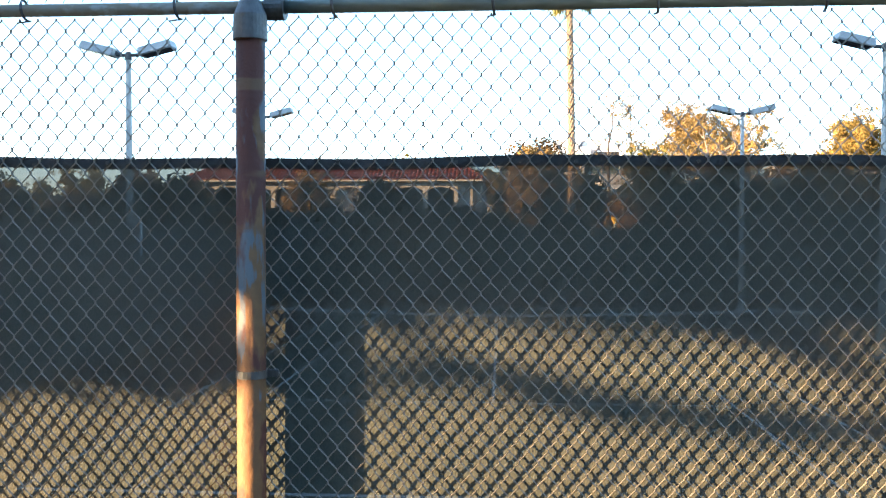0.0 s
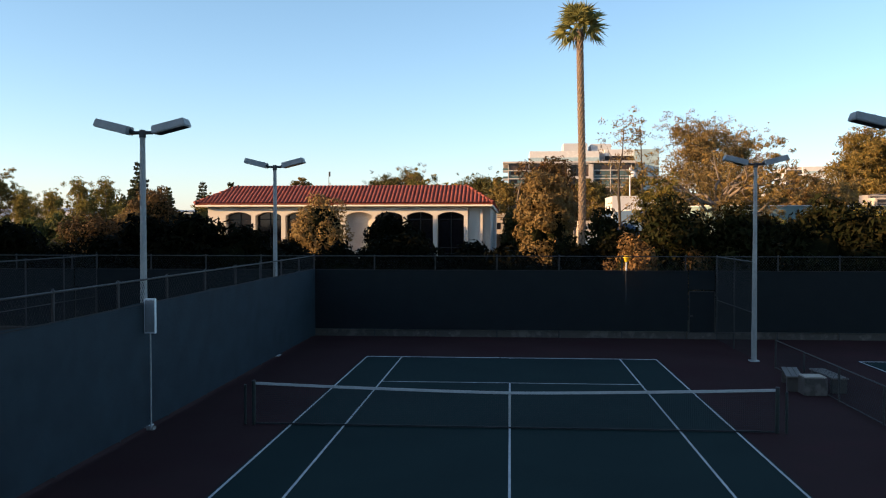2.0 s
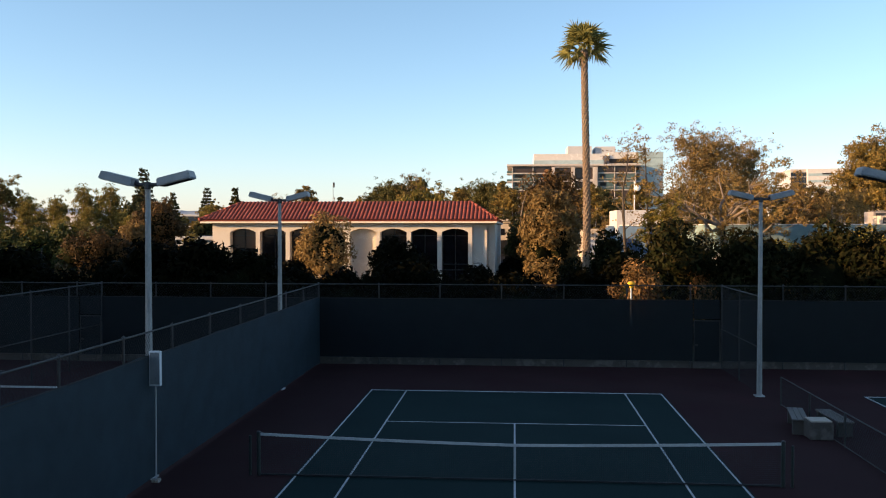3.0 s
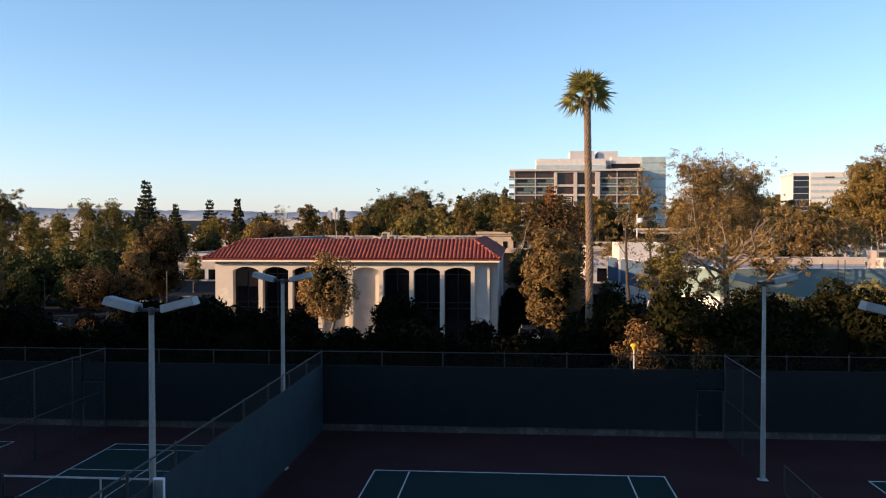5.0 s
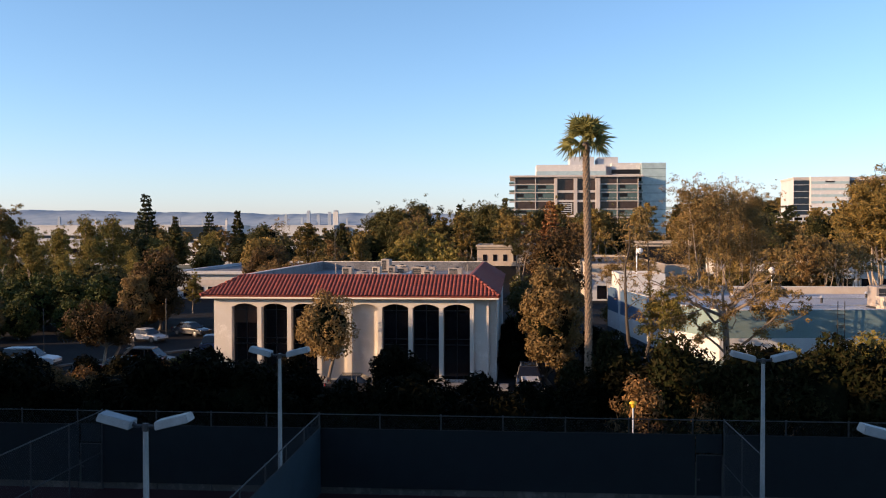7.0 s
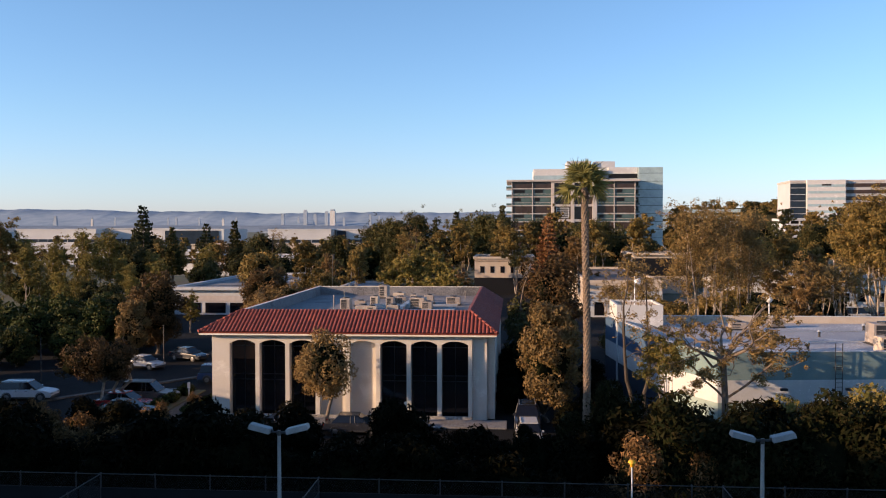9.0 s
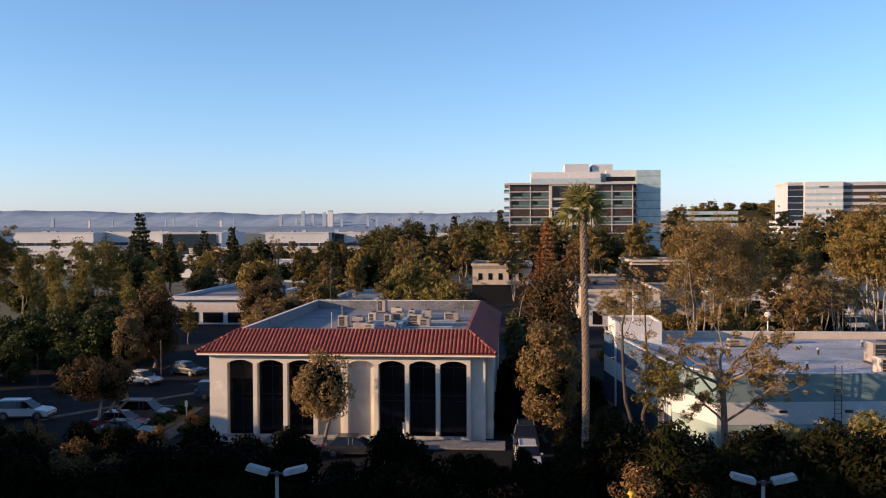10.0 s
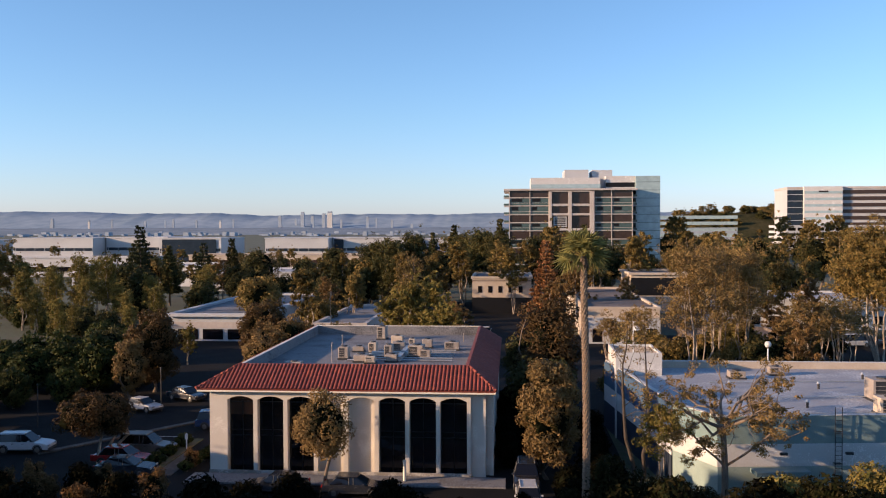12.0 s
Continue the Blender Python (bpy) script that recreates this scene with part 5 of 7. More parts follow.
def banded_office():
    o = empty("banded_office", 188.6, 600, 0, -4, label="white and dark striped office block with a blank sign panel", category="building")
    part("core", box(0, 120, 0.8, 40, 0, 45.4), M["farwhite"], o)
    e_ = part("end_block", box(-0.35, 9.95, 0.1, 0.19, 0, 44.6), M["farblue"], o, "dark glazed end")
    for q in range(9):
        part("floor_line", box(-0.4, 9.95, 0.0, 0.09, 6.2 + q * 4.4, 6.5 + q * 4.4), M["farwhite"], e_)
    part("front_block", box(10, 35, -2.4, 0.8, 0, 46.9), M["white"], o, "bright white front block")
    z = 20.0
    while z < 42:
        part("window_band", box(10.5, 34.5, -2.6, -2.41, z, z + 1.7), M["blueglass"], o)
        part("window_band", box(35.2, 119.5, 0.2, 0.79, z, z + 2.4), M["brownglass"], o)
        z += 4.4
    part("parapet", box(-0.4, 120.4, 0.5, 40.4, 45.4, 46.8), M["beige"], o)
    s = part("sign", box(19.5, 25.5, -2.75, -2.45, 42.9, 44.0), M["dark"], o)
    return o


banded_office()


def parking_structure():
    o = empty("parking_structure", 176, 560, 0, label="white open-sided parking structure with stacked decks", category="building")
    for k in range(6):
        z = 1.0 + k * 3.6
        part("deck", box(0, 60, 0, 40, z, z + 1.6), M["farwhite"], o)
    for k in range(11):
        part("column", box(k * 5.9, k * 5.9 + 0.8, 0.3, 1.1, 0, 19.0), M["farwhite"], o)
    part("inner_wall", box(0.5, 59.5, 14, 15, 0, 19.0), M["mullion"], o)
    return o


parking_structure()
plain_building("grey_office", "grey office with strip windows beyond the trees", 92, 165, 640, 680, 19.0, "fartower", "deck", [(8 + 4.4 * k, 10.4 + 4.4 * k, "blueglass") for k in range(5)], [], 0.3)

# ---- far city and hills ----
# towers, roofs and ridges carry their haze in the surface colour
for x, y, w, h in ((-1190, 4100, 26, 108), (-1105, 4200, 30, 118), (-1045, 4150, 26, 112), (-990, 4150, 28, 112), (-940, 4050, 40, 118), (-1150, 4250, 18, 88), (-905, 4150, 18, 80), (-770, 4100, 20, 92), (-735, 4150, 14, 86), (-1560, 4000, 16, 88), (-1480, 4100, 20, 74), (-1690, 4050, 16, 80), (-1850, 4100, 22, 76), (-2080, 4000, 18, 82), (-2260, 4000, 26, 78), (-2320, 4100, 18, 74), (-1400, 4050, 14, 70), (-640, 4000, 16, 64), (-560, 4100, 20, 60), (-1990, 4050, 14, 72), (-1770, 4150, 14, 70)):
    o = empty("distant_tower", x + 95, y, 0, label="pale hazy high-rise in the far city", category="building", group="far city towers")
    far = x < -1300
    w, h = w * (0.5 if far else 0.6), h * (0.8 if far else 0.8) + 9 * math.sin(x)
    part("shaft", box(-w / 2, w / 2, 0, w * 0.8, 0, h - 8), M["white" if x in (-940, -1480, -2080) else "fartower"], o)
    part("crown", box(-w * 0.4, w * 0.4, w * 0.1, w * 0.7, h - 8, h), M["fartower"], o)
rng = random.Random(5)
verts, faces = [], []
for i in range(520):
    x, y = rng.uniform(-2700, 300), rng.uniform(2200, 4000)
    w, d, h = rng.uniform(6, 18), rng.uniform(10, 30), rng.choice((3, 4, 4, 5, 6, 10)) * (0.5 + y / 4500)
    b = len(verts)
    verts += [(x + sx * w / 2, y + sy * d / 2, z) for z in (0, h) for sx, sy in ((-1, -1), (1, -1), (1, 1), (-1, 1))]
    faces += [(b + 4, b + 5, b + 6, b + 7), (b, b + 1, b + 5, b + 4), (b + 1, b + 2, b + 6, b + 5), (b + 2, b + 3, b + 7, b + 6), (b + 3, b, b + 4, b + 7)]
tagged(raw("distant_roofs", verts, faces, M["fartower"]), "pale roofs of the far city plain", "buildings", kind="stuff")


def ridge(name, label, y, base, amp, seed, x0, x1, mat):
    bm = bmesh.new()
    n = 620
    rows = []
    for i in range(n + 1):
        x = x0 + (x1 - x0) * i / n
        h = base + amp * max(0.0, min(1.0, (-1900 - x) / 700)) + 0.45 * amp * (noise.noise((x * 0.0011, seed, 0.3)) + 0.6 * noise.noise((x * 0.0041, seed, 1.3)) + 0.35 * noise.noise((x * 0.012, seed, 2.3)) + 0.15 * noise.noise((x * 0.035, seed, 3.3)))
        rows.append([bm.verts.new((x, y - 500, -1)), bm.verts.new((x, y - 330 + 10 * noise.noise((x * 0.006, seed, 7.0)), h * (0.36 + 0.012 * noise.noise((x * 0.008, seed, 5.0))))), bm.verts.new((x, y - 160 + 10 * noise.noise((x * 0.009, seed, 8.0)), h * (0.7 + 0.012 * noise.noise((x * 0.011, seed, 6.0))))), bm.verts.new((x, y, h)), bm.verts.new((x, y + 160, -1))])
    for i in range(n):
        for j in range(4):
            bm.faces.new((rows[i][j], rows[i + 1][j], rows[i + 1][j + 1], rows[i][j + 1]))
    return tagged(part(name, bm, M[mat], smooth=True), label, "hills", kind="structure")


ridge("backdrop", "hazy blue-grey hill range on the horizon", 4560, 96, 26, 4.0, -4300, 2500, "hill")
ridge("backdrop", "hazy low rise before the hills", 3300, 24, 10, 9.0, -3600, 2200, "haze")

# ---- trees ----


def leaves(verts, faces, rng, lumps, count, size, flat=0.5, long=1.7, shell=0.55):
    """Small leaf blades scattered through lumps (centre, radii), thicker towards the outside."""
    vols = np.array([r[0] * r[1] * r[2] for _, r in lumps]) ** 0.72
    pick = rng.choice(len(lumps), count, p=vols / vols.sum())
    c = np.array([l[0] for l in lumps])[pick]
    r = np.array([l[1] for l in lumps])[pick]
    d = rng.normal(size=(count, 3))
    d /= np.linalg.norm(d, axis=1)[:, None]
    rad = shell + (1.06 - shell) * rng.random((count, 1)) ** 0.6
    p = c + d * r * rad
    nrm = d + rng.normal(size=(count, 3)) * flat
    nrm /= np.linalg.norm(nrm, axis=1)[:, None]
    t = np.cross(nrm, rng.normal(size=(count, 3)))
    t /= np.linalg.norm(t, axis=1)[:, None]
    b = np.cross(nrm, t)
    s = size * (0.6 + 0.8 * rng.random((count, 1)))
    blade = np.stack([p - t * s * long * 0.5 - b * s * 0.42, p - t * s * long * 0.5 + b * s * 0.42, p + t * s * long * 0.55], 1).reshape(-1, 3)
    base = len(verts)
    verts.extend(map(tuple, blade))
    faces.extend((base + 3 * i, base + 3 * i + 1, base + 3 * i + 2) for i in range(count))


def limb(bm, path, r0, r1, sides=7):
    n = len(path) - 1
    for i in range(n):
        a, b = r0 + (r1 - r0) * i / n, r0 + (r1 - r0) * (i + 1) / n
        add_tube(bm, path[i], path[i + 1], a, b, sides)


def bent(a, b, rng, bow=0.12, n=4):
    a, b = Vector(a), Vector(b)
    L = (b - a).length
    pts = [a]
    sway = Vector(rng.normal(size=3)) * bow * L * 0.55
    for i in range(1, n):
        pts.append(a.lerp(b, i / n) + sway * math.sin(math.pi * i / n) + Vector(rng.normal(size=3)) * bow * L * 0.12)
    return pts + [b]


def blob(bm, c, r, rng, sub=2):
    m = bmesh.ops.create_icosphere(bm, subdivisions=sub, radius=1.0)
    off = rng.random(3) * 20
    for v in m["verts"]:
        k = 1 + 0.35 * noise.noise(v.co * 1.6 + Vector(off))
        v.co = Vector((c[0] + v.co.x * r[0] * k, c[1] + v.co.y * r[1] * k, c[2] + v.co.z * r[2] * k))


def crown_lumps(rng, w, d, z0, z1, n, size, hollow=0.35):
    """Lumps spread over an upright ellipsoid, most of them at its outside."""
    out = []
    h = (z1 - z0) / 2
    for i in range(n):
        v = rng.normal(size=3)
        v /= np.linalg.norm(v)
        k = hollow + (1 - hollow) * rng.random() ** 0.5
        s = size * (0.7 + 0.6 * rng.random())
        q = np.array([v[0] * (w / 2 - s * 0.6) * k, v[1] * (d / 2 - s * 0.6) * k, (z0 + z1) / 2 + v[2] * (h - s * 0.5) * k])
        out.append((q, np.array([s, s, s * (0.75 + 0.3 * rng.random())])))
    return out


def broad_tree(name, label, seed, h, w, clear, mat, bark="bark", n_leaf=5000, size=0.2, lumps=26, lump=None, core=0.6, stems=1, trunk=0.22, d=None, limbs=7, shell=0.55):
    """A tree with a full crown from the height 'clear' up to h."""
    rng = np.random.default_rng(seed)
    o = empty(name, 0, 0, 0, label=label, category="tree")
    lump = lump or w * 0.2
    L = crown_lumps(rng, w, d or w, clear, h, lumps, lump)
    bm = bmesh.new()
    mid = clear + (h - clear) * 0.35
    for s in range(stems):
        foot = Vector((rng.normal() * 0.25, rng.normal() * 0.25, -0.05)) if stems > 1 else Vector((0, 0, -0.05))
        fork = Vector((rng.normal() * w * 0.07 * stems, rng.normal() * w * 0.05 * stems, clear * 0.9 + 0.3))
        limb(bm, bent(foot, fork, rng, 0.06), trunk, trunk * 0.75, 9)
        for k in range(limbs):
            tip = L[rng.integers(len(L))][0]
            limb(bm, bent(fork, tip, rng, 0.14), trunk * 0.5, trunk * 0.1, 5)
    part("trunk", bm, M[bark], o)
    verts, faces = [], []
    leaves(verts, faces, rng, L, n_leaf, size, shell=shell)
    cr = raw("crown", verts, faces, M[mat], o)
    # a solid dark core is added to stand for shade between the leaves
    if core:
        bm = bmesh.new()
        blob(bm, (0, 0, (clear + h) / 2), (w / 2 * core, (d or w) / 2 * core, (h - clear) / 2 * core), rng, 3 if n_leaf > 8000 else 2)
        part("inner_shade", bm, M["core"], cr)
    return o


def gum_tree(name, label, seed, h, w, mat="gum", bark="palebark", n_leaf=4200, size=0.2, stems=3, first=0.25, clump=0.85, trunk=0.2, twigs=9, dens=1.0, exact=False, sprays=5):
    """An open eucalyptus: pale forking stems, with leaf clumps at the ends of the branches and sky between."""
    rng = np.random.default_rng(seed)
    o = empty(name, 0, 0, 0, label=label, category="tree")
    bm = bmesh.new()
    L = []
    for s in range(stems):
        a = rng.random() * 6.28
        lean = w * (0.10 + 0.16 * rng.random())
        top = Vector((math.cos(a) * lean, math.sin(a) * lean, h * (0.78 + 0.17 * rng.random())))
        foot = Vector((math.cos(a) * 0.2 * stems / 3, math.sin(a) * 0.2 * stems / 3, -0.05))
        path = bent(foot, top, rng, 0.09, 7)
        limb(bm, path, trunk, trunk * 0.18, 8)
        for k in range(twigs):
            f = first + (1 - first) * (k + rng.random()) / twigs
            i = min(6, int(f * 7))
            p = path[i].lerp(path[i + 1], f * 7 - i)
            ang = rng.random() * 6.28
            reach = w * 0.5 * (0.35 + 0.65 * rng.random()) * (1.15 - 0.55 * f)
            tip = p + Vector((math.cos(ang) * reach, math.sin(ang) * reach, h * (0.05 + 0.12 * rng.random())))
            limb(bm, bent(p, tip, rng, 0.16, 4), trunk * 0.38 * (1.1 - f), trunk * 0.06, 5)
            for q in range(sprays):
                c = p.lerp(tip, 0.5 + 0.5 * rng.random()) + Vector(rng.normal(size=3)) * clump * 0.8
                s_ = clump * (0.3 + 0.5 * rng.random())
                L.append((np.array(c), np.array([s_, s_, s_ * 0.7])))
        for q in range(sprays):
            L.append((np.array(top) + rng.normal(size=3) * clump * 0.5, np.array([clump, clump, clump * 0.8]) * 0.55))
    if exact:
        k = h / max(c[2] + r[2] for c, r in L)
        for v in bm.verts:
            v.co.z *= k
        L = [(c * np.array((1, 1, k)), r) for c, r in L]
    part("trunk", bm, M[bark], o)
    verts, faces = [], []
    leaves(verts, faces, rng, L, int(n_leaf * dens), size, flat=0.6, long=2.0, shell=0.3)
    raw("crown", verts, faces, M[mat], o)
    return o


def conifer(name, label, seed, h, w, n_leaf=2600, size=0.35, tiers=16, mat="pine"):
    """A star pine: level whorls of short branches on a straight stem."""
    rng = np.random.default_rng(seed)
    o = empty(name, 0, 0, 0, label=label, category="tree")
    bm = bmesh.new()
    limb(bm, [Vector((0, 0, -0.05)), Vector((0.05, 0, h * 0.5)), Vector((0, 0, h))], 0.28, 0.04, 8)
    L = []
    for t in range(tiers):
        z = h * (0.22 + 0.76 * t / (tiers - 1))
        r = w / 2 * (1.05 - 0.85 * t / (tiers - 1)) * (0.8 + 0.35 * rng.random())
        m = 6
        for k in range(m):
            a = 6.28 * (k + rng.random() * 0.5) / m
            tip = Vector((math.cos(a) * r, math.sin(a) * r, z + r * 0.16))
            limb(bm, [Vector((0, 0, z)), tip], 0.06, 0.02, 4)
            for q in (0.55, 0.9):
                L.append((np.array((tip.x * q, tip.y * q, z + r * 0.16 * q)), np.array([r * 0.26, r * 0.26, h / tiers * 0.26])))
    part("trunk", bm, M["bark"], o)
    verts, faces = [], []
    leaves(verts, faces, rng, L, n_leaf, size, shell=0.1, flat=1.2)
    raw("crown", verts, faces, M[mat], o)
    return o


def fan_palm(x, y, h):
    rng = np.random.default_rng(11)
    o = empty("palm_tree", x, y, 0, label="tall fan palm with a rough slender trunk", category="tree")
    bm = bmesh.new()
    pts = [Vector((0.1 * math.sin(z * 0.25), 0, z)) for z in np.linspace(-0.05, h, 90)]
    for i in range(89):
        f = i / 89
        r = 0.225 - 0.035 * f + (0.06 if f < 0.04 else 0)
        add_tube(bm, pts[i], pts[i + 1], r * (1.0 + 0.07 * rng.random()), r * 0.93, 12)
    part("trunk", bm, M["palmbark"], o, "ringed brown trunk")
    stubs = bmesh.new()
    for k in range(760):
        a, z = k * 2.39996, h * (0.02 + 0.97 * k / 760)
        r = 0.205 - 0.03 * k / 760
        c = Vector((math.cos(a) * r + 0.1 * math.sin(z * 0.25), math.sin(a) * r, z))
        add_tube(stubs, c, c + Vector((math.cos(a) * 0.055, math.sin(a) * 0.055, 0.10 + 0.05 * rng.random())), 0.05, 0.018, 4)
    part("stub_husk", stubs, M["palestub"], o)["kind"] = "stuff"
    top = pts[-1]
    fronds = 36
    for k in range(fronds):
        a = k * 2.39996 + rng.random() * 0.35
        f = k / (fronds - 1)
        el = radians(86 - 106 * f ** 0.9 + rng.normal() * 7)
        stem_l = 0.62 + 0.5 * rng.random()
        fan_r = 0.98 + 0.3 * rng.random()
        out = Vector((math.cos(a) * math.cos(el), math.sin(a) * math.cos(el), math.sin(el)))
        side = Vector((-math.sin(a), math.cos(a), 0))
        up = side.cross(out) * -1
        twist = rng.normal() * 0.75
        side, up = side * math.cos(twist) + up * math.sin(twist), up * math.cos(twist) - side * math.sin(twist)
        hub = top + Vector((0, 0, 0.12)) + out * stem_l + Vector((0, 0, -0.12 * f))
        verts, faces = [], []
        verts += [top + side * 0.03, top - side * 0.03, hub - side * 0.025, hub + side * 0.025]
        faces.append((0, 1, 2, 3))
        # a pleated fan, whole towards the hub and split into stiff drooping tips
        m = 21
        inner = []
        for j in range(m + 1):
            b = radians(-100 + 200 * j / m)
            fold = up * (0.09 if j % 2 else -0.09)
            d = out * math.cos(b) + side * math.sin(b) - up * 0.10 * (1 - math.cos(b))
            inner.append(len(verts))
            verts.append(hub + (d + fold) * fan_r * 0.42 * (0.86 + 0.14 * math.cos(b)))
        hub_i = len(verts)
        verts.append(hub)
        for j in range(m):
            faces.append((hub_i, inner[j], inner[j + 1]))
            b = radians(-100 + 200 * (j + 0.5) / m)
            d = (out * math.cos(b) + side * math.sin(b) - up * 0.10 * (1 - math.cos(b))).normalized()
            length = fan_r * (0.78 + 0.22 * math.cos(b)) * (0.88 + 0.24 * rng.random())
            i0 = len(verts)
            verts.append(hub + d * length + Vector((0, 0, -0.26 * length * (0.4 + rng.random()))))
            faces.append((inner[j], i0, inner[j + 1]))
        raw("frond", verts, faces, M["palm"], o)
    # short brown skirt of dead fans under the crown
    verts, faces = [], []
    for k in range(60):
        a = k * 2.39996
        c = top + Vector((math.cos(a) * 0.16, math.sin(a) * 0.16, -0.15 - 0.3 * rng.random()))
        t = Vector((math.cos(a), math.sin(a), -0.8 - rng.random())).normalized()
        q = Vector((-math.sin(a), math.cos(a), 0)) * 0.06
        i0 = len(verts)
        verts += [c - q, c + q, c + t * (0.3 + 0.3 * rng.random())]
        faces.append((i0, i0 + 1, i0 + 2))
    raw("dead_skirt", verts, faces, M["palmbark"], o)["kind"] = "stuff"
    return o


def spreading_tree(name, label, seed, fork, h, w, mat, bark, n_leaf, size, trunk=0.24, limbs=8, clump=0.6, low_limbs=2, sprays=7, flat_top=0.75):
    """An open tree on one stout trunk: limbs fan out from the fork, fork again and carry loose sprays of leaves."""
    rng = np.random.default_rng(seed)
    o = empty(name, 0, 0, 0, label=label, category="tree")
    bm = bmesh.new()
    top = Vector((rng.normal() * 0.15, rng.normal() * 0.15, fork))
    stem = bent((0, 0, -0.05), top, rng, 0.03, 5)
    limb(bm, stem, trunk, trunk * 0.72, 10)
    L = []
    for k in range(limbs + low_limbs):
        low = k >= limbs
        p = stem[3] if low else top
        a = k * 2.39996 + rng.random() * 0.6 if not low else math.pi * (0.9 + 0.25 * rng.random()) + (k - limbs) * 2.6
        reach = w / 2 * (0.55 + 0.42 * rng.random())
        rise = (h - fork) * (0.25 + 0.65 * rng.random() * (1 - flat_top * (reach / w)))
        tip = Vector((math.cos(a) * reach, math.sin(a) * reach, fork + rise - (1.2 if low else 0)))
        path = bent(p, tip, rng, 0.17, 5)
        limb(bm, path, trunk * (0.5 if not low else 0.36), trunk * 0.1, 7)
        for q in range(5):
            i = 2 + q % 3
            s0 = path[i]
            t2 = s0 + Vector((math.cos(a + rng.normal() * 0.9), math.sin(a + rng.normal() * 0.9), 0.25 + rng.normal() * 0.5)) * w * 0.16 * (0.5 + rng.random())
            t2.z = min(t2.z, h - 0.3)
            limb(bm, bent(s0, t2, rng, 0.2, 3), trunk * 0.16, trunk * 0.04, 5)
            for z in range(sprays):
                c = s0.lerp(t2, 0.55 + 0.5 * rng.random()) + Vector(rng.normal(size=3)) * clump * 0.55
                r = clump * (0.28 + 0.4 * rng.random())
                L.append((np.array(c), np.array([r, r, r * 0.75])))
    part("trunk", bm, M[bark], o)
    verts, faces = [], []
    leaves(verts, faces, rng, L, n_leaf, size, flat=0.6, long=1.9, shell=0.25)
    raw("crown", verts, faces, M[mat], o)
    return o


def shrub(name, label, seed, w, d, h, mat, n_leaf=3500, size=0.13, cat="shrub"):
    rng = np.random.default_rng(seed)
    o = empty(name, 0, 0, 0, label=label, category=cat)
    L = crown_lumps(rng, w, d, 0.1, h, 30, min(w, d, h) * 0.22, 0.45)
    verts, faces = [], []
    leaves(verts, faces, rng, L, n_leaf, size)
    f = raw("foliage", verts, faces, M[mat], o)
    # dark core added in place of the shade deep in the shrub
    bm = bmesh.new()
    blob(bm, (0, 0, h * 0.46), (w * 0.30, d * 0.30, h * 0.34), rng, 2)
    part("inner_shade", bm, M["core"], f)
    bm = bmesh.new()
    for k in range(5):
        limb(bm, bent((0.1 * k - 0.2, 0, -0.05), L[k][0], rng, 0.1), 0.05, 0.02, 5)
    part("stem", bm, M["bark"], o)
    return o


def put(ob, x, y, s=1.0, rz=0.0, sz=None, first=False):
    m = pose(x, y, 0, 0, 0, rz) @ Matrix.Diagonal((s, s, sz or s, 1))
    if first:
        ob.matrix_basis = m
        return ob
    return copy_thing(ob, m)


fan_palm(4.5, 35.5, 17.6)

# trees by the office
t = broad_tree("ficus_tree", "rounded olive-brown tree in front of the arcade", 21, 7.6, 4.3, 2.1, "ficus", n_leaf=10000, size=0.13, lumps=44, core=0.62, trunk=0.16)
put(t, -14.1, 43.6, first=True)
t = broad_tree("ficus_tree", "tall brown-leaved tree beside the office", 22, 9.7, 5.0, 0.2, "ficus", n_leaf=17000, size=0.14, lumps=60, core=0.6, trunk=0.2, lump=0.8)
put(t, 2.6, 47.0, first=True)
t = broad_tree("dark_tree", "dense dark green tree behind the palm", 23, 13.0, 6.4, 2.0, "plum", n_leaf=14000, size=0.18, lumps=60, core=0.5, trunk=0.25, lump=1.0)
put(t, 3.6, 69.0, 1.12, first=True, sz=1.0)
t = broad_tree("umbrella_tree", "low spreading tree with a flat brown-green crown on pale forks", 24, 6.1, 6.8, 2.3, "plum", "palebark", n_leaf=16000, size=0.12, lumps=90, core=0.72, trunk=0.14, lump=0.7, stems=3)
put(t, -34.4, 49.1, first=True)
dark_oak = broad_tree("dark_tree", "dark round tree beside the parking lot", 25, 9.8, 6.8, 0.6, "plum", n_leaf=18000, size=0.16, lumps=80, core=0.62, trunk=0.24, lump=0.85)
put(dark_oak, -42.6, 81.0, 1.05, first=True)
put(dark_oak, -32.6, 94.0, 1.02, 80, sz=1.0)
put(dark_oak, -25.5, 90.0, 0.75, 200)
t = broad_tree("ficus_tree", "upright brown-leaved tree at the edge of the lot", 26, 7.2, 4.0, 0.4, "ficus", n_leaf=11000, size=0.14, lumps=60, core=0.66, trunk=0.18, lump=0.62)
put(t, -43.6, 76.5, first=True)
put(t, -52.6, 62.0, 0.9, 100)

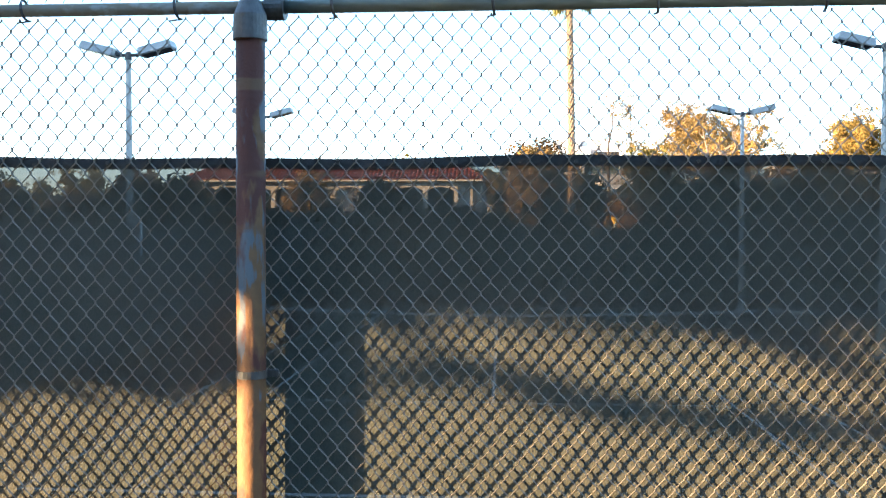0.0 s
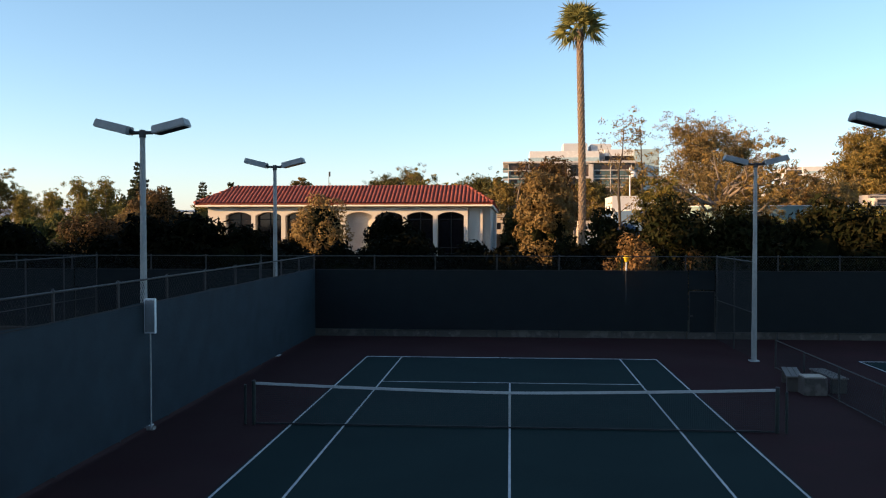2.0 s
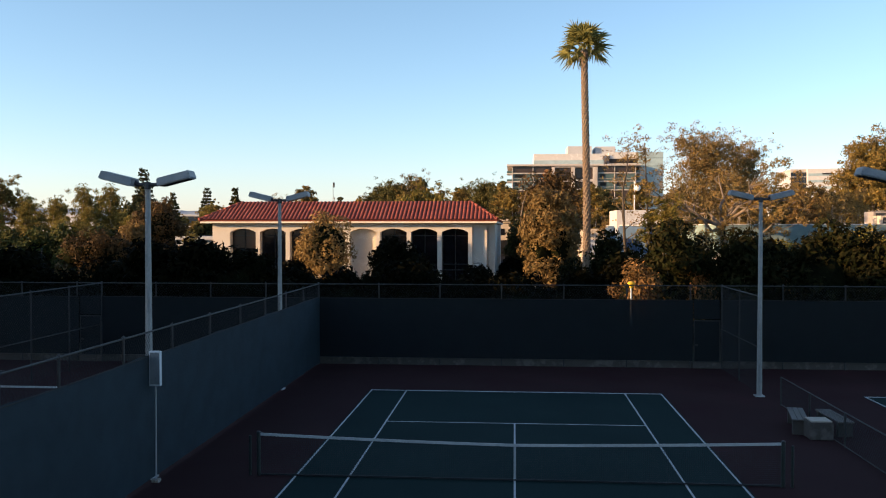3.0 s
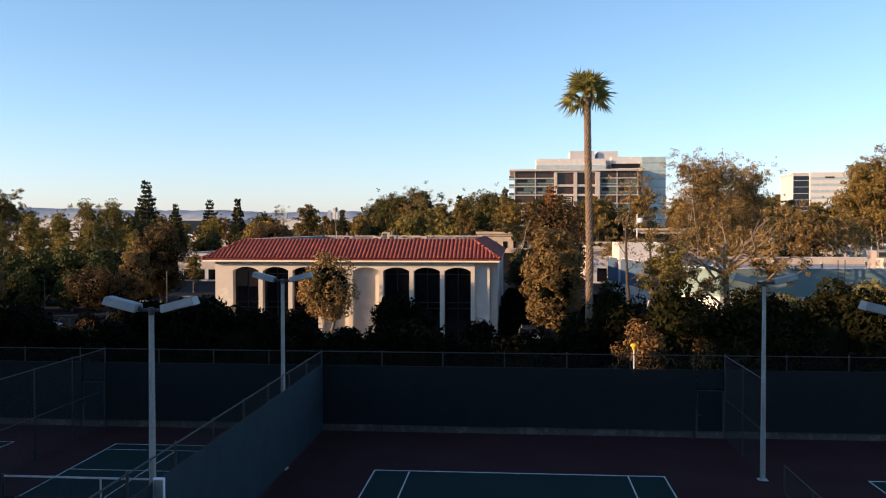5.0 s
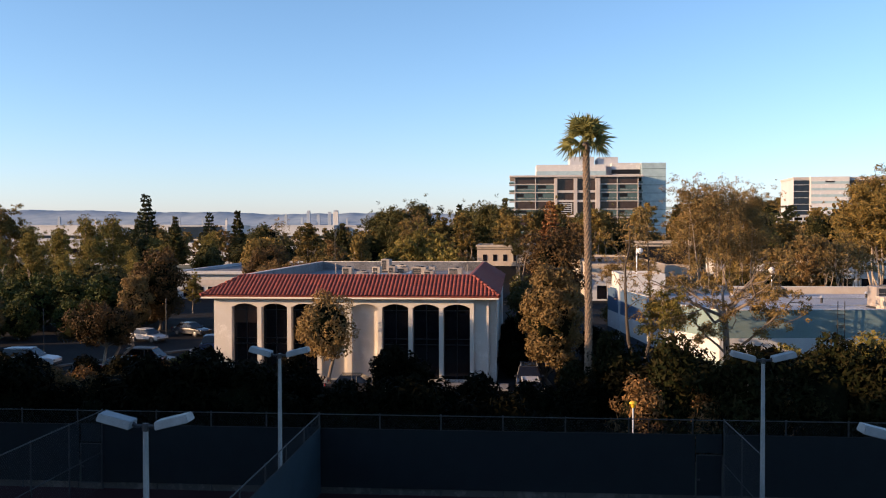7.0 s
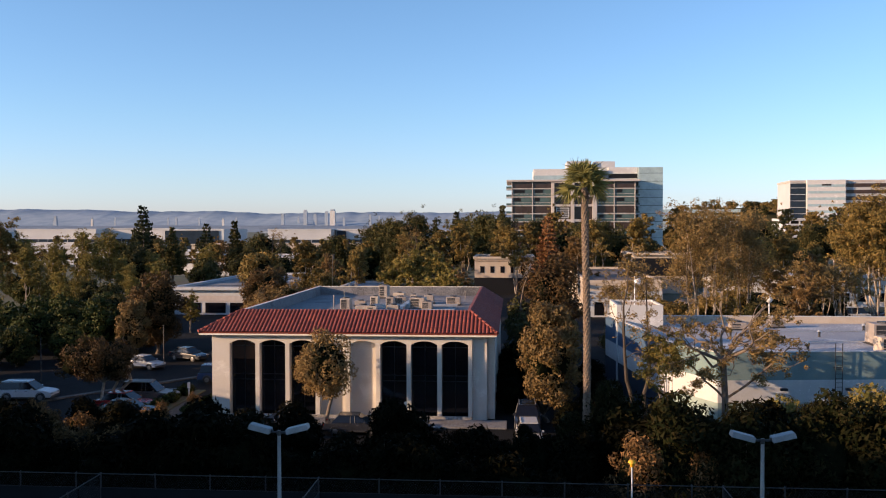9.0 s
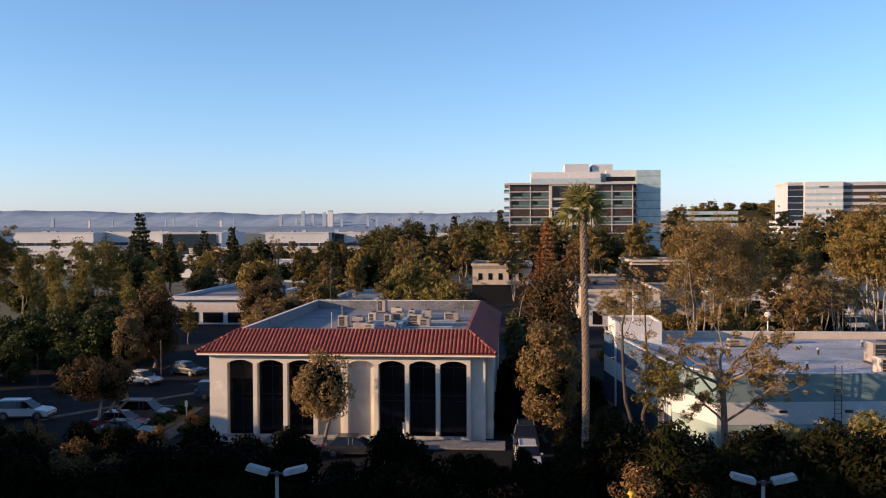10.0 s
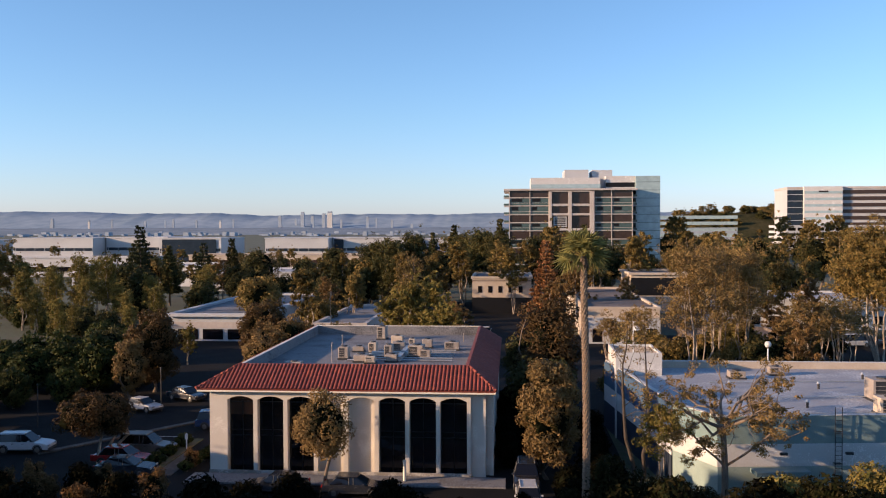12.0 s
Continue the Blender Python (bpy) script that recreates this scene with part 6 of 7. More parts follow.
# the green bank at the far side of the lot
bank = broad_tree("bank_tree", "low dense green tree in a planted bank", 27, 6.2, 5.6, 0.1, "bank", n_leaf=5200, size=0.25, lumps=60, core=0.72, trunk=0.18, lump=0.8, limbs=4)
put(bank, -46.6, 84.5, 0.98, first=True)
for k, (x, y, q) in enumerate(((-49.6, 80.5, 0.95), (-53.4, 80.0, 1.0), (-57.0, 79.0, 0.95), (-60.8, 79.5, 1.0), (-52.0, 86.0, 1.05), (-56.5, 86.5, 1.1), (-61.0, 87.0, 1.05), (-48.5, 90.0, 1.08), (-65.5, 84.0, 1.05), (-54.0, 70.5, 0.72), (-58.0, 72.0, 0.8), (-49.5, 73.0, 0.7), (-62.5, 70.0, 0.85), (-57.0, 62.5, 0.78), (-61.5, 60.0, 0.85), (-50.5, 57.0, 0.62), (-55.0, 53.0, 0.7), (-60.0, 50.0, 0.75), (-66.0, 65.0, 0.9), (-70.5, 78.0, 1.1))):
    put(bank, x, y, q, k * 71)

# palms and gums on the right
t = spreading_tree("gum_tree", "open gum tree with forking limbs before the teal building", 31, 6.3, 11.6, 10.6, "gum", "bark", 12500, 0.088, trunk=0.25, limbs=9, clump=0.66, low_limbs=2, sprays=4)
put(t, 13.6, 37.4, first=True)
t = gum_tree("gum_tree", "drooping golden young gum before the teal wall", 28, 9.0, 4.0, "fresh", "palebark", n_leaf=4200, size=0.1, stems=2, first=0.62, clump=0.55, trunk=0.1, twigs=8, exact=True)
put(t, 9.3, 37.4, 1.0, first=True)
t = bare = gum_tree("bare_tree", "thin dark tree with sparse leaves beside the drive", 32, 13.8, 6.0, "gum", "darkbark", n_leaf=1700, size=0.10, stems=2, first=0.4, clump=0.6, trunk=0.17, twigs=12, exact=True)
put(t, 9.15, 45.0, first=True)
t = gum_tree("gum_tree", "tall pale-stemmed gum tree behind the teal building", 33, 19.6, 9.5, "gum", "palebark", n_leaf=19000, size=0.12, stems=8, first=0.5, clump=1.0, trunk=0.12, twigs=8, exact=True, sprays=9)
put(t, 20.8, 80.0, 0.95, first=True)
put(t, 24.2, 87.0, 0.95, 130, sz=1.0)
put(t, 28.6, 92.0, 0.85, 220, sz=0.98)
put(t, 38.5, 136.0, 0.88, 250)
gumE = gum_tree("gum_tree", "large full gum tree with white trunks beside the lot", 30, 21.5, 13.5, "olive", "palebark", n_leaf=36000, size=0.19, stems=7, first=0.45, clump=1.25, trunk=0.17, twigs=11, exact=True, sprays=10)
put(gumE, 52.6, 110.0, first=True)
gumA = gum_tree("gum_tree", "broad olive gum tree with pale stems", 34, 18.0, 12.0, "olive", "palebark", n_leaf=18000, size=0.2, stems=5, first=0.42, clump=1.15, trunk=0.18, twigs=9, exact=True, sprays=9)
put(gumA, 60.0, 118.0, 1.0, first=True, rz=70)
put(gumA, 38.0, 130.0, 0.8, 210)
put(gumA, -105.5, 150.0, 0.9, 30, sz=1.0)
fan_ = gum_tree("gum_tree", "many-stemmed young gum with pinkish pale stems", 29, 12.5, 8.0, "gum", "palebark", n_leaf=6000, size=0.14, stems=9, first=0.66, clump=0.7, trunk=0.12, twigs=6, exact=True)
put(fan_, 33.5, 80.0, first=True)
put(fan_, 38.5, 86.0, 0.95, 90)
for x, y, q, r in ((13.2, 98.0, 0.66, 40), (17.5, 106.0, 0.7, 150)):
    put(fan_, x, y, q, r)
gumB = gum_tree("gum_tree", "slender gum tree with rusty leaves", 35, 15.0, 8.0, "rusty", "palebark", n_leaf=9000, size=0.2, stems=4, first=0.35, clump=0.85, trunk=0.18, twigs=8)
put(gumB, 12.0, 150.0, 0.9, first=True)
spire = conifer("rusty_conifer", "narrow rust-brown conifer beside the drive", 47, 17.0, 6.4, n_leaf=6000, size=0.3, tiers=18, mat="rustneedle")
put(spire, 6.2, 143.0, first=True)
denseG = gum_tree("gum_tree", "tall dense dark green gum with a pale trunk", 48, 18.0, 7.0, "darkgum", "palebark", n_leaf=11000, size=0.24, stems=4, first=0.25, clump=1.35, trunk=0.17, twigs=12, exact=True, sprays=9)
put(denseG, -26.8, 179.0, 1.06, first=True)
slimG = gum_tree("gum_tree", "slim gum tree with a straight pale trunk", 49, 15.2, 4.6, "fresh", "palebark", n_leaf=6000, size=0.19, stems=3, first=0.38, clump=0.95, trunk=0.13, twigs=10, exact=True, sprays=8)
put(slimG, -82.8, 144.0, first=True)
for k, (x, y, q) in enumerate(((-77.3, 144.0, 1.0), (-86.5, 140.0, 0.8), (-80.0, 138.0, 0.72), (-74.5, 140.0, 0.66), (-90.5, 148.0, 0.86), (-71.5, 150.0, 0.72), (-94.0, 142.0, 0.8), (-67.5, 128.0, 0.6), (-64.0, 134.0, 0.64), (-98.5, 152.0, 0.9), (-62.0, 118.0, 0.5), (-84.0, 128.0, 0.66), (-76.5, 122.0, 0.55), (-90.0, 126.0, 0.72), (-70.0, 116.0, 0.52), (-87.5, 158.0, 0.92), (-65.0, 160.0, 0.78))):
    put(slimG, x, y, q, k * 83)
for k, (x, y, q) in enumerate(((-22.5, 184.0, 1.08), (-30.2, 186.0, 0.98), (-14.0, 222.0, 1.06), (-8.5, 214.0, 1.12), (-3.0, 210.0, 1.06), (6.5, 216.0, 1.02), (17.5, 206.0, 0.98), (23.0, 214.0, 1.0), (-36.5, 206.0, 0.9))):
    put(denseG, x, y, q, k * 97)
gumC = gum_tree("gum_tree", "tall green gum tree with a white trunk", 36, 17.0, 9.0, "olive", "palebark", n_leaf=6800, size=0.28, stems=3, first=0.45, clump=1.1, trunk=0.2, twigs=9)
put(gumC, -3.0, 185.0, 0.9, first=True)
gumD = gum_tree("gum_tree", "yellow-green young gum tree with pale stems", 37, 12.0, 7.0, "fresh", "palebark", n_leaf=6800, size=0.22, stems=4, first=0.4, clump=0.85, trunk=0.14, twigs=8)
put(gumD, -14.5, 106.0, first=True)
roundA = broad_tree("dark_tree", "dense dark round tree with short trunk", 38, 13.0, 10.5, 2.2, "green", n_leaf=5200, size=0.37, lumps=60, core=0.66, trunk=0.3, lump=1.6)
put(roundA, -65.0, 300.0, first=True)
roundB = broad_tree("olive_tree", "rounded olive tree with an uneven crown", 39, 11.0, 9.0, 2.4, "olive", "palebark", n_leaf=5200, size=0.34, lumps=60, core=0.55, trunk=0.22, lump=1.4)
put(roundB, -47.0, 140.0, first=True)
for k in range(60):
    d = 100 + 74 * ((k * 0.618) % 1.0)
    x = (-0.60 + 0.19 * ((k * 0.377) % 1.0)) * (d + 21)
    put(bank if k % 3 else roundA, x, d, (0.5 + 0.35 * ((k * 0.73) % 1.0)) * (1.0 if k % 3 else 0.62), k * 59)
pineA = conifer("star_pine", "tall tiered star pine behind other trees", 40, 20.0, 7.5, n_leaf=4500, size=0.42)
put(pineA, -86.0, 178.0, first=True)
put(pineA, -74.5, 188.0, 0.86, 40, sz=0.8)
pineB = conifer("cypress", "narrow dark conifer among gum trees", 41, 16.0, 5.5, n_leaf=3000, size=0.5, tiers=14, mat="green")
put(pineB, -12.0, 285.0, 1.15, first=True)
for x, y, s in ((-20.0, 287, 1.1), (-4.0, 283, 1.2), (-28.0, 292, 0.95), (-73, 205, 0.9), (-2.0, 300, 1.0), (26.0, 300, 1.1)):
    put(pineB, x, y, s, x * 7)

# single trees of the middle distance
SPOTS = [
    (gumC, -50, 118, 0.40), (roundA, -44, 108, 0.62), (roundA, -36, 104, 0.66), (roundB, -33, 128, 0.70), (gumC, -29, 136, 0.70), (gumB, -36, 150, 0.75),
    (gumC, -22, 168, 0.85), (gumC, -16, 172, 0.87), (gumD, -12, 112, 0.95), (gumD, -18, 110, 0.80), (gumB, -7.5, 104, 0.68), (gumC, -12, 200, 0.96), (roundA, -18, 215, 1.10), (gumC, -26, 205, 0.97), (roundA, -10, 240, 1.25), (gumC, 5, 205, 0.97),
    (gumC, 0.5, 178, 0.89), (gumB, 7, 128, 0.82), (gumC, 13, 168, 0.85), (roundA, 12, 215, 1.20), (gumC, 20, 190, 1.00), (roundA, 26, 225, 1.25), (gumC, 30, 200, 1.10), (gumB, 22, 150, 0.75), (roundB, 18.5, 84, 0.60), (gumD, 12.5, 78, 0.60),
    (gumC, 38, 190, 1.10), (roundA, 46, 200, 1.20), (gumB, 42, 128, 0.80), (gumC, 49, 140, 0.95), (gumB, 54, 145, 0.90), (roundA, 60, 180, 1.15), (gumC, 64, 150, 1.00), (roundB, 30, 100, 0.65), (gumB, 35, 96, 0.65), (gumD, 27, 92, 0.60), (roundB, 38, 100, 0.60),
    (gumC, 70, 130, 1.00), (gumA, 74, 150, 1.00), (roundA, 80, 190, 1.30), (roundA, 95, 260, 1.35), (gumC, 52, 220, 1.25), (roundA, 70, 240, 1.40),
    (roundA, -52, 88, 0.55),
]


def drive(x, y):
    """The line of the drive beside the office, kept free of trees."""
    return 84 < y < 128 and -0.405 < x / (y + 21.3) < -0.335


for i, (src, x, y, s) in enumerate(SPOTS):
    if drive(x, y):
        continue
    s *= 0.85 if 33 < x < 66 and 120 < y < 270 else 1.0
    put(src, x, y, s * (0.62 if x < -55 and src == gumC else 1.0), (i * 77) % 360, sz=s)
farA = broad_tree("dark_tree", "dark round tree far beyond the courts", 43, 13.0, 10.5, 2.2, "green", n_leaf=2600, size=0.55, lumps=40, core=0.6, trunk=0.3, lump=1.6, limbs=3)
put(farA, -66.0, 305.0, 0.9, first=True)
farB = broad_tree("olive_tree", "olive tree with an uneven crown far beyond the courts", 44, 11.5, 8.5, 2.4, "olive", n_leaf=2600, size=0.5, lumps=34, core=0.5, trunk=0.22, lump=1.5, limbs=3)
put(farB, 60.0, 310.0, first=True)
farC = gum_tree("gum_tree", "tall thin gum far beyond the courts", 45, 17.0, 9.0, "olive", "palebark", n_leaf=3000, size=0.42, stems=2, first=0.42, clump=1.2, trunk=0.2, twigs=6)
put(farC, 14.0, 280.0, first=True)
rng = random.Random(8)
for i in range(120):
    y = rng.uniform(225, 450)
    x = rng.uniform(-0.62, 0.55) * (y + 21)
    if (abs(x - 40) < 62 and y > 395) or (-160 < x < -60 and 365 < y < 410) or (-240 < x < -145 and 320 < y < 360) or (-155 < x < -60 and 240 < y < 310):
        continue
    left = x < -30
    put(rng.choice((farA, farB, farC, farC, farB)), x, y, rng.uniform(0.4, 0.65) if left else rng.uniform(0.85, 1.15), rng.uniform(0, 360))
for i in range(40):
    y = rng.uniform(455, 640)
    x = rng.uniform(80, 0.56 * y)
    put(rng.choice((farA, farC, farB)), x, y, rng.uniform(1.0, 1.5), rng.uniform(0, 360))
def knoll(x, y):
    """Height of the wooded rise beyond the offices."""
    return 36.0 * math.exp(-((x - 245) / 120) ** 2 - ((y - 930) / 110) ** 2) - 0.5


bm = bmesh.new()
bmesh.ops.create_grid(bm, x_segments=40, y_segments=30, size=1.0, matrix=Matrix.Translation((245, 930, 0)) @ Matrix.Diagonal((330, 260, 1, 1)))
for v in bm.verts:
    v.co.z = knoll(v.co.x, v.co.y) + 1.2 * noise.noise(v.co * 0.03)
tagged(part("hill", bm, M["wood_hill"], smooth=True), "low wooded hill beyond the offices", "hill", kind="structure")
for i in range(150):
    x, y = rng.uniform(110, 390), rng.uniform(800, 950)
    q = rng.uniform(0.7, 1.2)
    t = put(rng.choice((farA, farB, farC)), x, y, q * 1.3, rng.uniform(0, 360), sz=q * 0.8)
    t.location.z = knoll(x, y) - 2.6 * q

for i, (src, x, y, s) in enumerate([(roundB, -40, 88, 0.6), (roundB, -28.5, 96, 0.62), (roundB, -24, 100, 0.6), (roundA, -20, 98, 0.5), (gumD, -9, 96, 0.8), (roundA, 1.5, 84, 0.55), (roundA, 2.6, 60, 0.62), (roundB, 3.0, 54, 0.5), (roundB, 11.0, 71, 0.5), (roundB, 17, 92, 0.62), (roundB, 24, 88, 0.62), (roundA, 29, 80, 0.62), (gumB, 31, 76, 0.7)]):
    if drive(x, y):
        continue
    put(src, x, y, s, i * 67)

bh = broad_tree("ficus_tree", "dense brown clipped tree beside the office", 46, 8.4, 4.6, 0.4, "ficus", n_leaf=12000, size=0.15, lumps=60, core=0.72, trunk=0.2, lump=0.75)
put(bh, -27.9, 74.5, 0.92, first=True)
put(bh, -29.2, 79.5, 1.0, 70)
put(bh, -29.6, 84.5, 1.05, 150)
put(bh, -28.6, 90.0, 1.1, 230)
# scattered street trees between the office and the far white blocks
rng = random.Random(21)
BLOCKS = ((-64, -43, 124, 180), (-35, -20, 108, 154), (-13, 9, 150, 204), (-98, -65, 246, 284), (-153, -102, 266, 304))
for i in range(52):
    y = rng.uniform(150, 340)
    x = rng.uniform(-0.46, -0.06) * (y + 21)
    if any(a < x < b and c - 26 < y < d for a, b, c, d in BLOCKS):
        continue
    src, tall = rng.choice(((farB, 11.5), (farC, 18.0), (farC, 18.0), (farA, 13.0), (gumC, 18.5), (pineB, 16.0)))
    put(src, x, y, (19.0 - 0.0235 * (y + 21)) * rng.uniform(0.62, 0.98) / tall, rng.uniform(0, 360))
put(gumD, -46.4, 102.0, 0.46, 30)
for k, (x, y, q) in enumerate(((-62.0, 190.0, 0.78), (-55.5, 186.0, 0.72), (-49.5, 192.0, 0.8), (-68.5, 196.0, 0.85), (-43.0, 188.0, 0.75), (-72.0, 226.0, 1.12), (-40.0, 170.0, 0.7), (-64.5, 184.0, 0.66), (-37.5, 160.0, 0.66))):
    put(roundA, x, y, q, k * 61)
put(gumC, -32.5, 119.0, 0.78, 140)
put(gumB, -74.0, 199.0, 0.9, 80)
put(bare, -16.2, 128.0, 1.15, 60)
put(bare, -58.0, 190.0, 1.1, 200)

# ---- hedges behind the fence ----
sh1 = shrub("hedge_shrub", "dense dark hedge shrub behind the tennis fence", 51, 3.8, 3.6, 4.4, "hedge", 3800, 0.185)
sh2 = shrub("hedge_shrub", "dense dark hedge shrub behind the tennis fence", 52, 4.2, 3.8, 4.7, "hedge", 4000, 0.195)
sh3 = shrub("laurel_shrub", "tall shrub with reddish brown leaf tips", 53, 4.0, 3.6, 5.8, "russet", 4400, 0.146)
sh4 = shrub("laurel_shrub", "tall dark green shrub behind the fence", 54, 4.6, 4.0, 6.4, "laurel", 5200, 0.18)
put(sh1, -8.6, 22.5, 1.0, first=True)
put(sh2, -5.6, 23.0, 0.98, first=True)
put(sh3, 9.3, 24.6, 0.78, first=True)
put(sh4, 12.2, 24.2, 0.98, first=True)
for k, (x, y, s) in enumerate([(-3.6, 35.6, 0.42), (-1.6, 34.6, 0.46), (0.7, 36.5, 0.46), (2.2, 35.2, 0.44), (4.0, 37.6, 0.62), (3.9, 40.6, 0.70), (5.6, 34.4, 0.60), (-0.6, 31.6, 0.55), (2.0, 31.0, 0.58), (4.4, 30.8, 0.62)]):
    put(sh1 if k % 2 else sh2, x, y, s, k * 53)
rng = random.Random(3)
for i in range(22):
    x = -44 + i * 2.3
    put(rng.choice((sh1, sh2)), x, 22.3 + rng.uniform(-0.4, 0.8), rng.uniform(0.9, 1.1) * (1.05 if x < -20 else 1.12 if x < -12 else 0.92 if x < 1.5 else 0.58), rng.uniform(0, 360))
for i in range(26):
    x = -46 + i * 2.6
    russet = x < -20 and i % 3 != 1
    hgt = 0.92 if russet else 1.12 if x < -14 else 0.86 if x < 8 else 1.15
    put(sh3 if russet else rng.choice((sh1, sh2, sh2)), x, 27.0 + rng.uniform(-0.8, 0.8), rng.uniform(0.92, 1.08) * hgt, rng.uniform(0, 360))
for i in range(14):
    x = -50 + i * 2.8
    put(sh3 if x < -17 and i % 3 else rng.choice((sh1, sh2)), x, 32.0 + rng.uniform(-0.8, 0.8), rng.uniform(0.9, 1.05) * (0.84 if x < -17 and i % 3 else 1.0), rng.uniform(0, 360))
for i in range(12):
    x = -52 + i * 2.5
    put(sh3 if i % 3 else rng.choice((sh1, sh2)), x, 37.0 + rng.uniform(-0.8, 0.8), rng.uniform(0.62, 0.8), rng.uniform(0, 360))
for x, y, s, src in ((6.2, 31.0, 0.98, sh4), (3.6, 30.0, 0.72, sh4), (9.8, 30.2, 0.85, sh3), (12.8, 30.5, 0.9, sh3), (16.0, 25.2, 0.95, sh4), (19.6, 23.2, 1.05, sh4), (22.8, 22.8, 1.1, sh4), (26.0, 23.6, 1.1, sh4), (29.5, 24.0, 1.1, sh4), (33, 24, 1.1, sh4), (18.5, 29.0, 0.86, sh3), (22.0, 29.5, 0.82, sh4), (26, 30, 0.85, sh4), (8.0, 26.0, 0.7, sh1), (10.8, 22.2, 0.62, sh1), (14.2, 21.9, 0.72, sh1), (17.2, 33.5, 0.7, sh4), (20.6, 34.0, 0.62, sh3), (24.5, 35.0, 0.6, sh4), (28.5, 35.5, 0.6, sh3), (5.4, 27.0, 0.75, sh1), (9.0, 34.0, 0.62, sh4), (12.0, 34.0, 0.55, sh4)):
    put(src, x, y, s, rng.uniform(0, 360))
for k in range(15):
    x = 6.3 + k * 2.35
    put(sh4 if k % 3 else sh3, x, 24.6 + 0.7 * math.sin(k * 2.3), (1.0 if k % 3 else 1.08) * (1.0 + 0.07 * math.sin(k * 1.9)), k * 61)
bp = shrub("broadleaf_clump", "dark big-leaved clump behind the white roof", 57, 5.5, 4.0, 6.4, "laurel", 2600, 0.34)
put(bp, 25.0, 71.5, first=True)
put(bp, 29.5, 72.0, 0.95, 80)
for k, (x, y, q) in enumerate(((15.5, 72.5, 0.7), (19.5, 74.0, 0.8), (33.5, 74.5, 0.85), (27.5, 101.0, 0.9), (32.0, 104.0, 1.0), (37.0, 103.0, 0.9), (42.0, 108.0, 0.95), (23.0, 98.0, 0.8), (46.5, 112.0, 0.9), (12.5, 84.0, 0.6), (14.5, 92.0, 0.7))):
    put(bp, x, y, q, k * 83)
for k in range(9):
    put((sh1, sh2)[k % 2], -0.3 + 0.2 * math.sin(k * 2.0), 50.5 + k * 2.9, 0.68 + 0.08 * math.sin(k * 1.4), k * 39)
for k in range(7):
    put((sh2, sh1)[k % 2], 6.6 + 0.5 * math.sin(k * 1.5), 38.5 + k * 3.1, 0.66 + 0.1 * math.sin(k * 2.4), k * 83)
tagged(part("pavement", box(-28.4, -26.9, 46.2, 53.5, 0.0, 0.05, 0.01), M["kerbstone"]), "pale concrete path by the office corner", "pavement", kind="structure")
tagged(part("planting_bed", box(-30.6, -28.45, 46.5, 58.0, 0.0, 0.12, 0.03), M["ground"]), "planted earth bed beside the office", "ground", kind="structure")
low = shrub("low_shrub", "low green shrub in the planting bed", 59, 1.5, 1.4, 0.9, "bank", 1400, 0.09)
put(low, -29.6, 47.6, first=True)
for k, (x, y, q) in enumerate(((-29.2, 49.0, 1.1), (-29.9, 50.4, 0.9), (-29.3, 51.8, 1.15), (-29.8, 53.4, 1.0), (-29.2, 55.0, 1.2), (-29.7, 56.6, 1.0), (-26.2, 47.6, 0.9), (-26.0, 49.3, 1.0), (-25.8, 51.0, 1.1), (-25.9, 53.0, 0.9), (-25.7, 55.0, 1.1))):
    put(low, x, y, q, k * 57)
o = empty("sign_post", -28.6, 54.2, 0, label="short white marker post by the path", category="post")
part("post", box(-0.05, 0.05, -0.03, 0.03, 0, 1.5, 0.01), M["plate"], o)
part("panel", box(-0.13, 0.13, -0.045, -0.031, 0.95, 1.45, 0.01), M["plate"], o)
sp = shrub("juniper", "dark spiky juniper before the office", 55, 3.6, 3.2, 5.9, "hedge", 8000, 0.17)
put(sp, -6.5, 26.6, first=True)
fl = shrub("lit_shrub", "yellow-green shrub at the foot of the wall", 56, 3.4, 3.2, 2.8, "fresh", 8000, 0.13)
put(fl, 19.6, 36.8, first=True)
tall_lit = shrub("lit_shrub", "tall yellow-green shrub lit by the low sun", 58, 3.8, 3.4, 5.6, "fresh", 9000, 0.14)
put(tall_lit, 14.9, 29.4, 0.97, first=True)
put(tall_lit, 19.8, 29.0, 1.14, 80)
put(tall_lit, 22.8, 29.8, 1.1, 190)
put(fl, 24.8, 37.2, 1.15, 60)
put(fl, 28.0, 37.8, 1.0, 150)
put(sh3, -33.4, 30.0, 0.92, 20)
put(sh3, -36.6, 31.0, 0.98, 70)
put(sh3, -39.6, 30.4, 1.0, 120)
put(sh3, -34.6, 39.5, 0.5, 20)
put(sh3, -37.4, 39.8, 0.52, 60)
put(sh3, -31.0, 38.4, 0.42, 110)
put(sh3, -24.4, 36.2, 0.4, 160)
for k in range(13):
    put((sh1, sh2, sh3)[k % 3], 8.5 + k * 2.1, 36.2 + 0.10 * k + 0.5 * math.sin(k * 2.2), 0.6 + 0.08 * math.sin(k * 1.7), k * 47)
for x, y, s in ((-44, 41, 0.66), (-40, 42, 0.62), (-35.5, 41.5, 0.58), (-30, 41.4, 0.52), (-26, 48.5, 0.4)):
    put(sh3, x, y, s, x * 31)

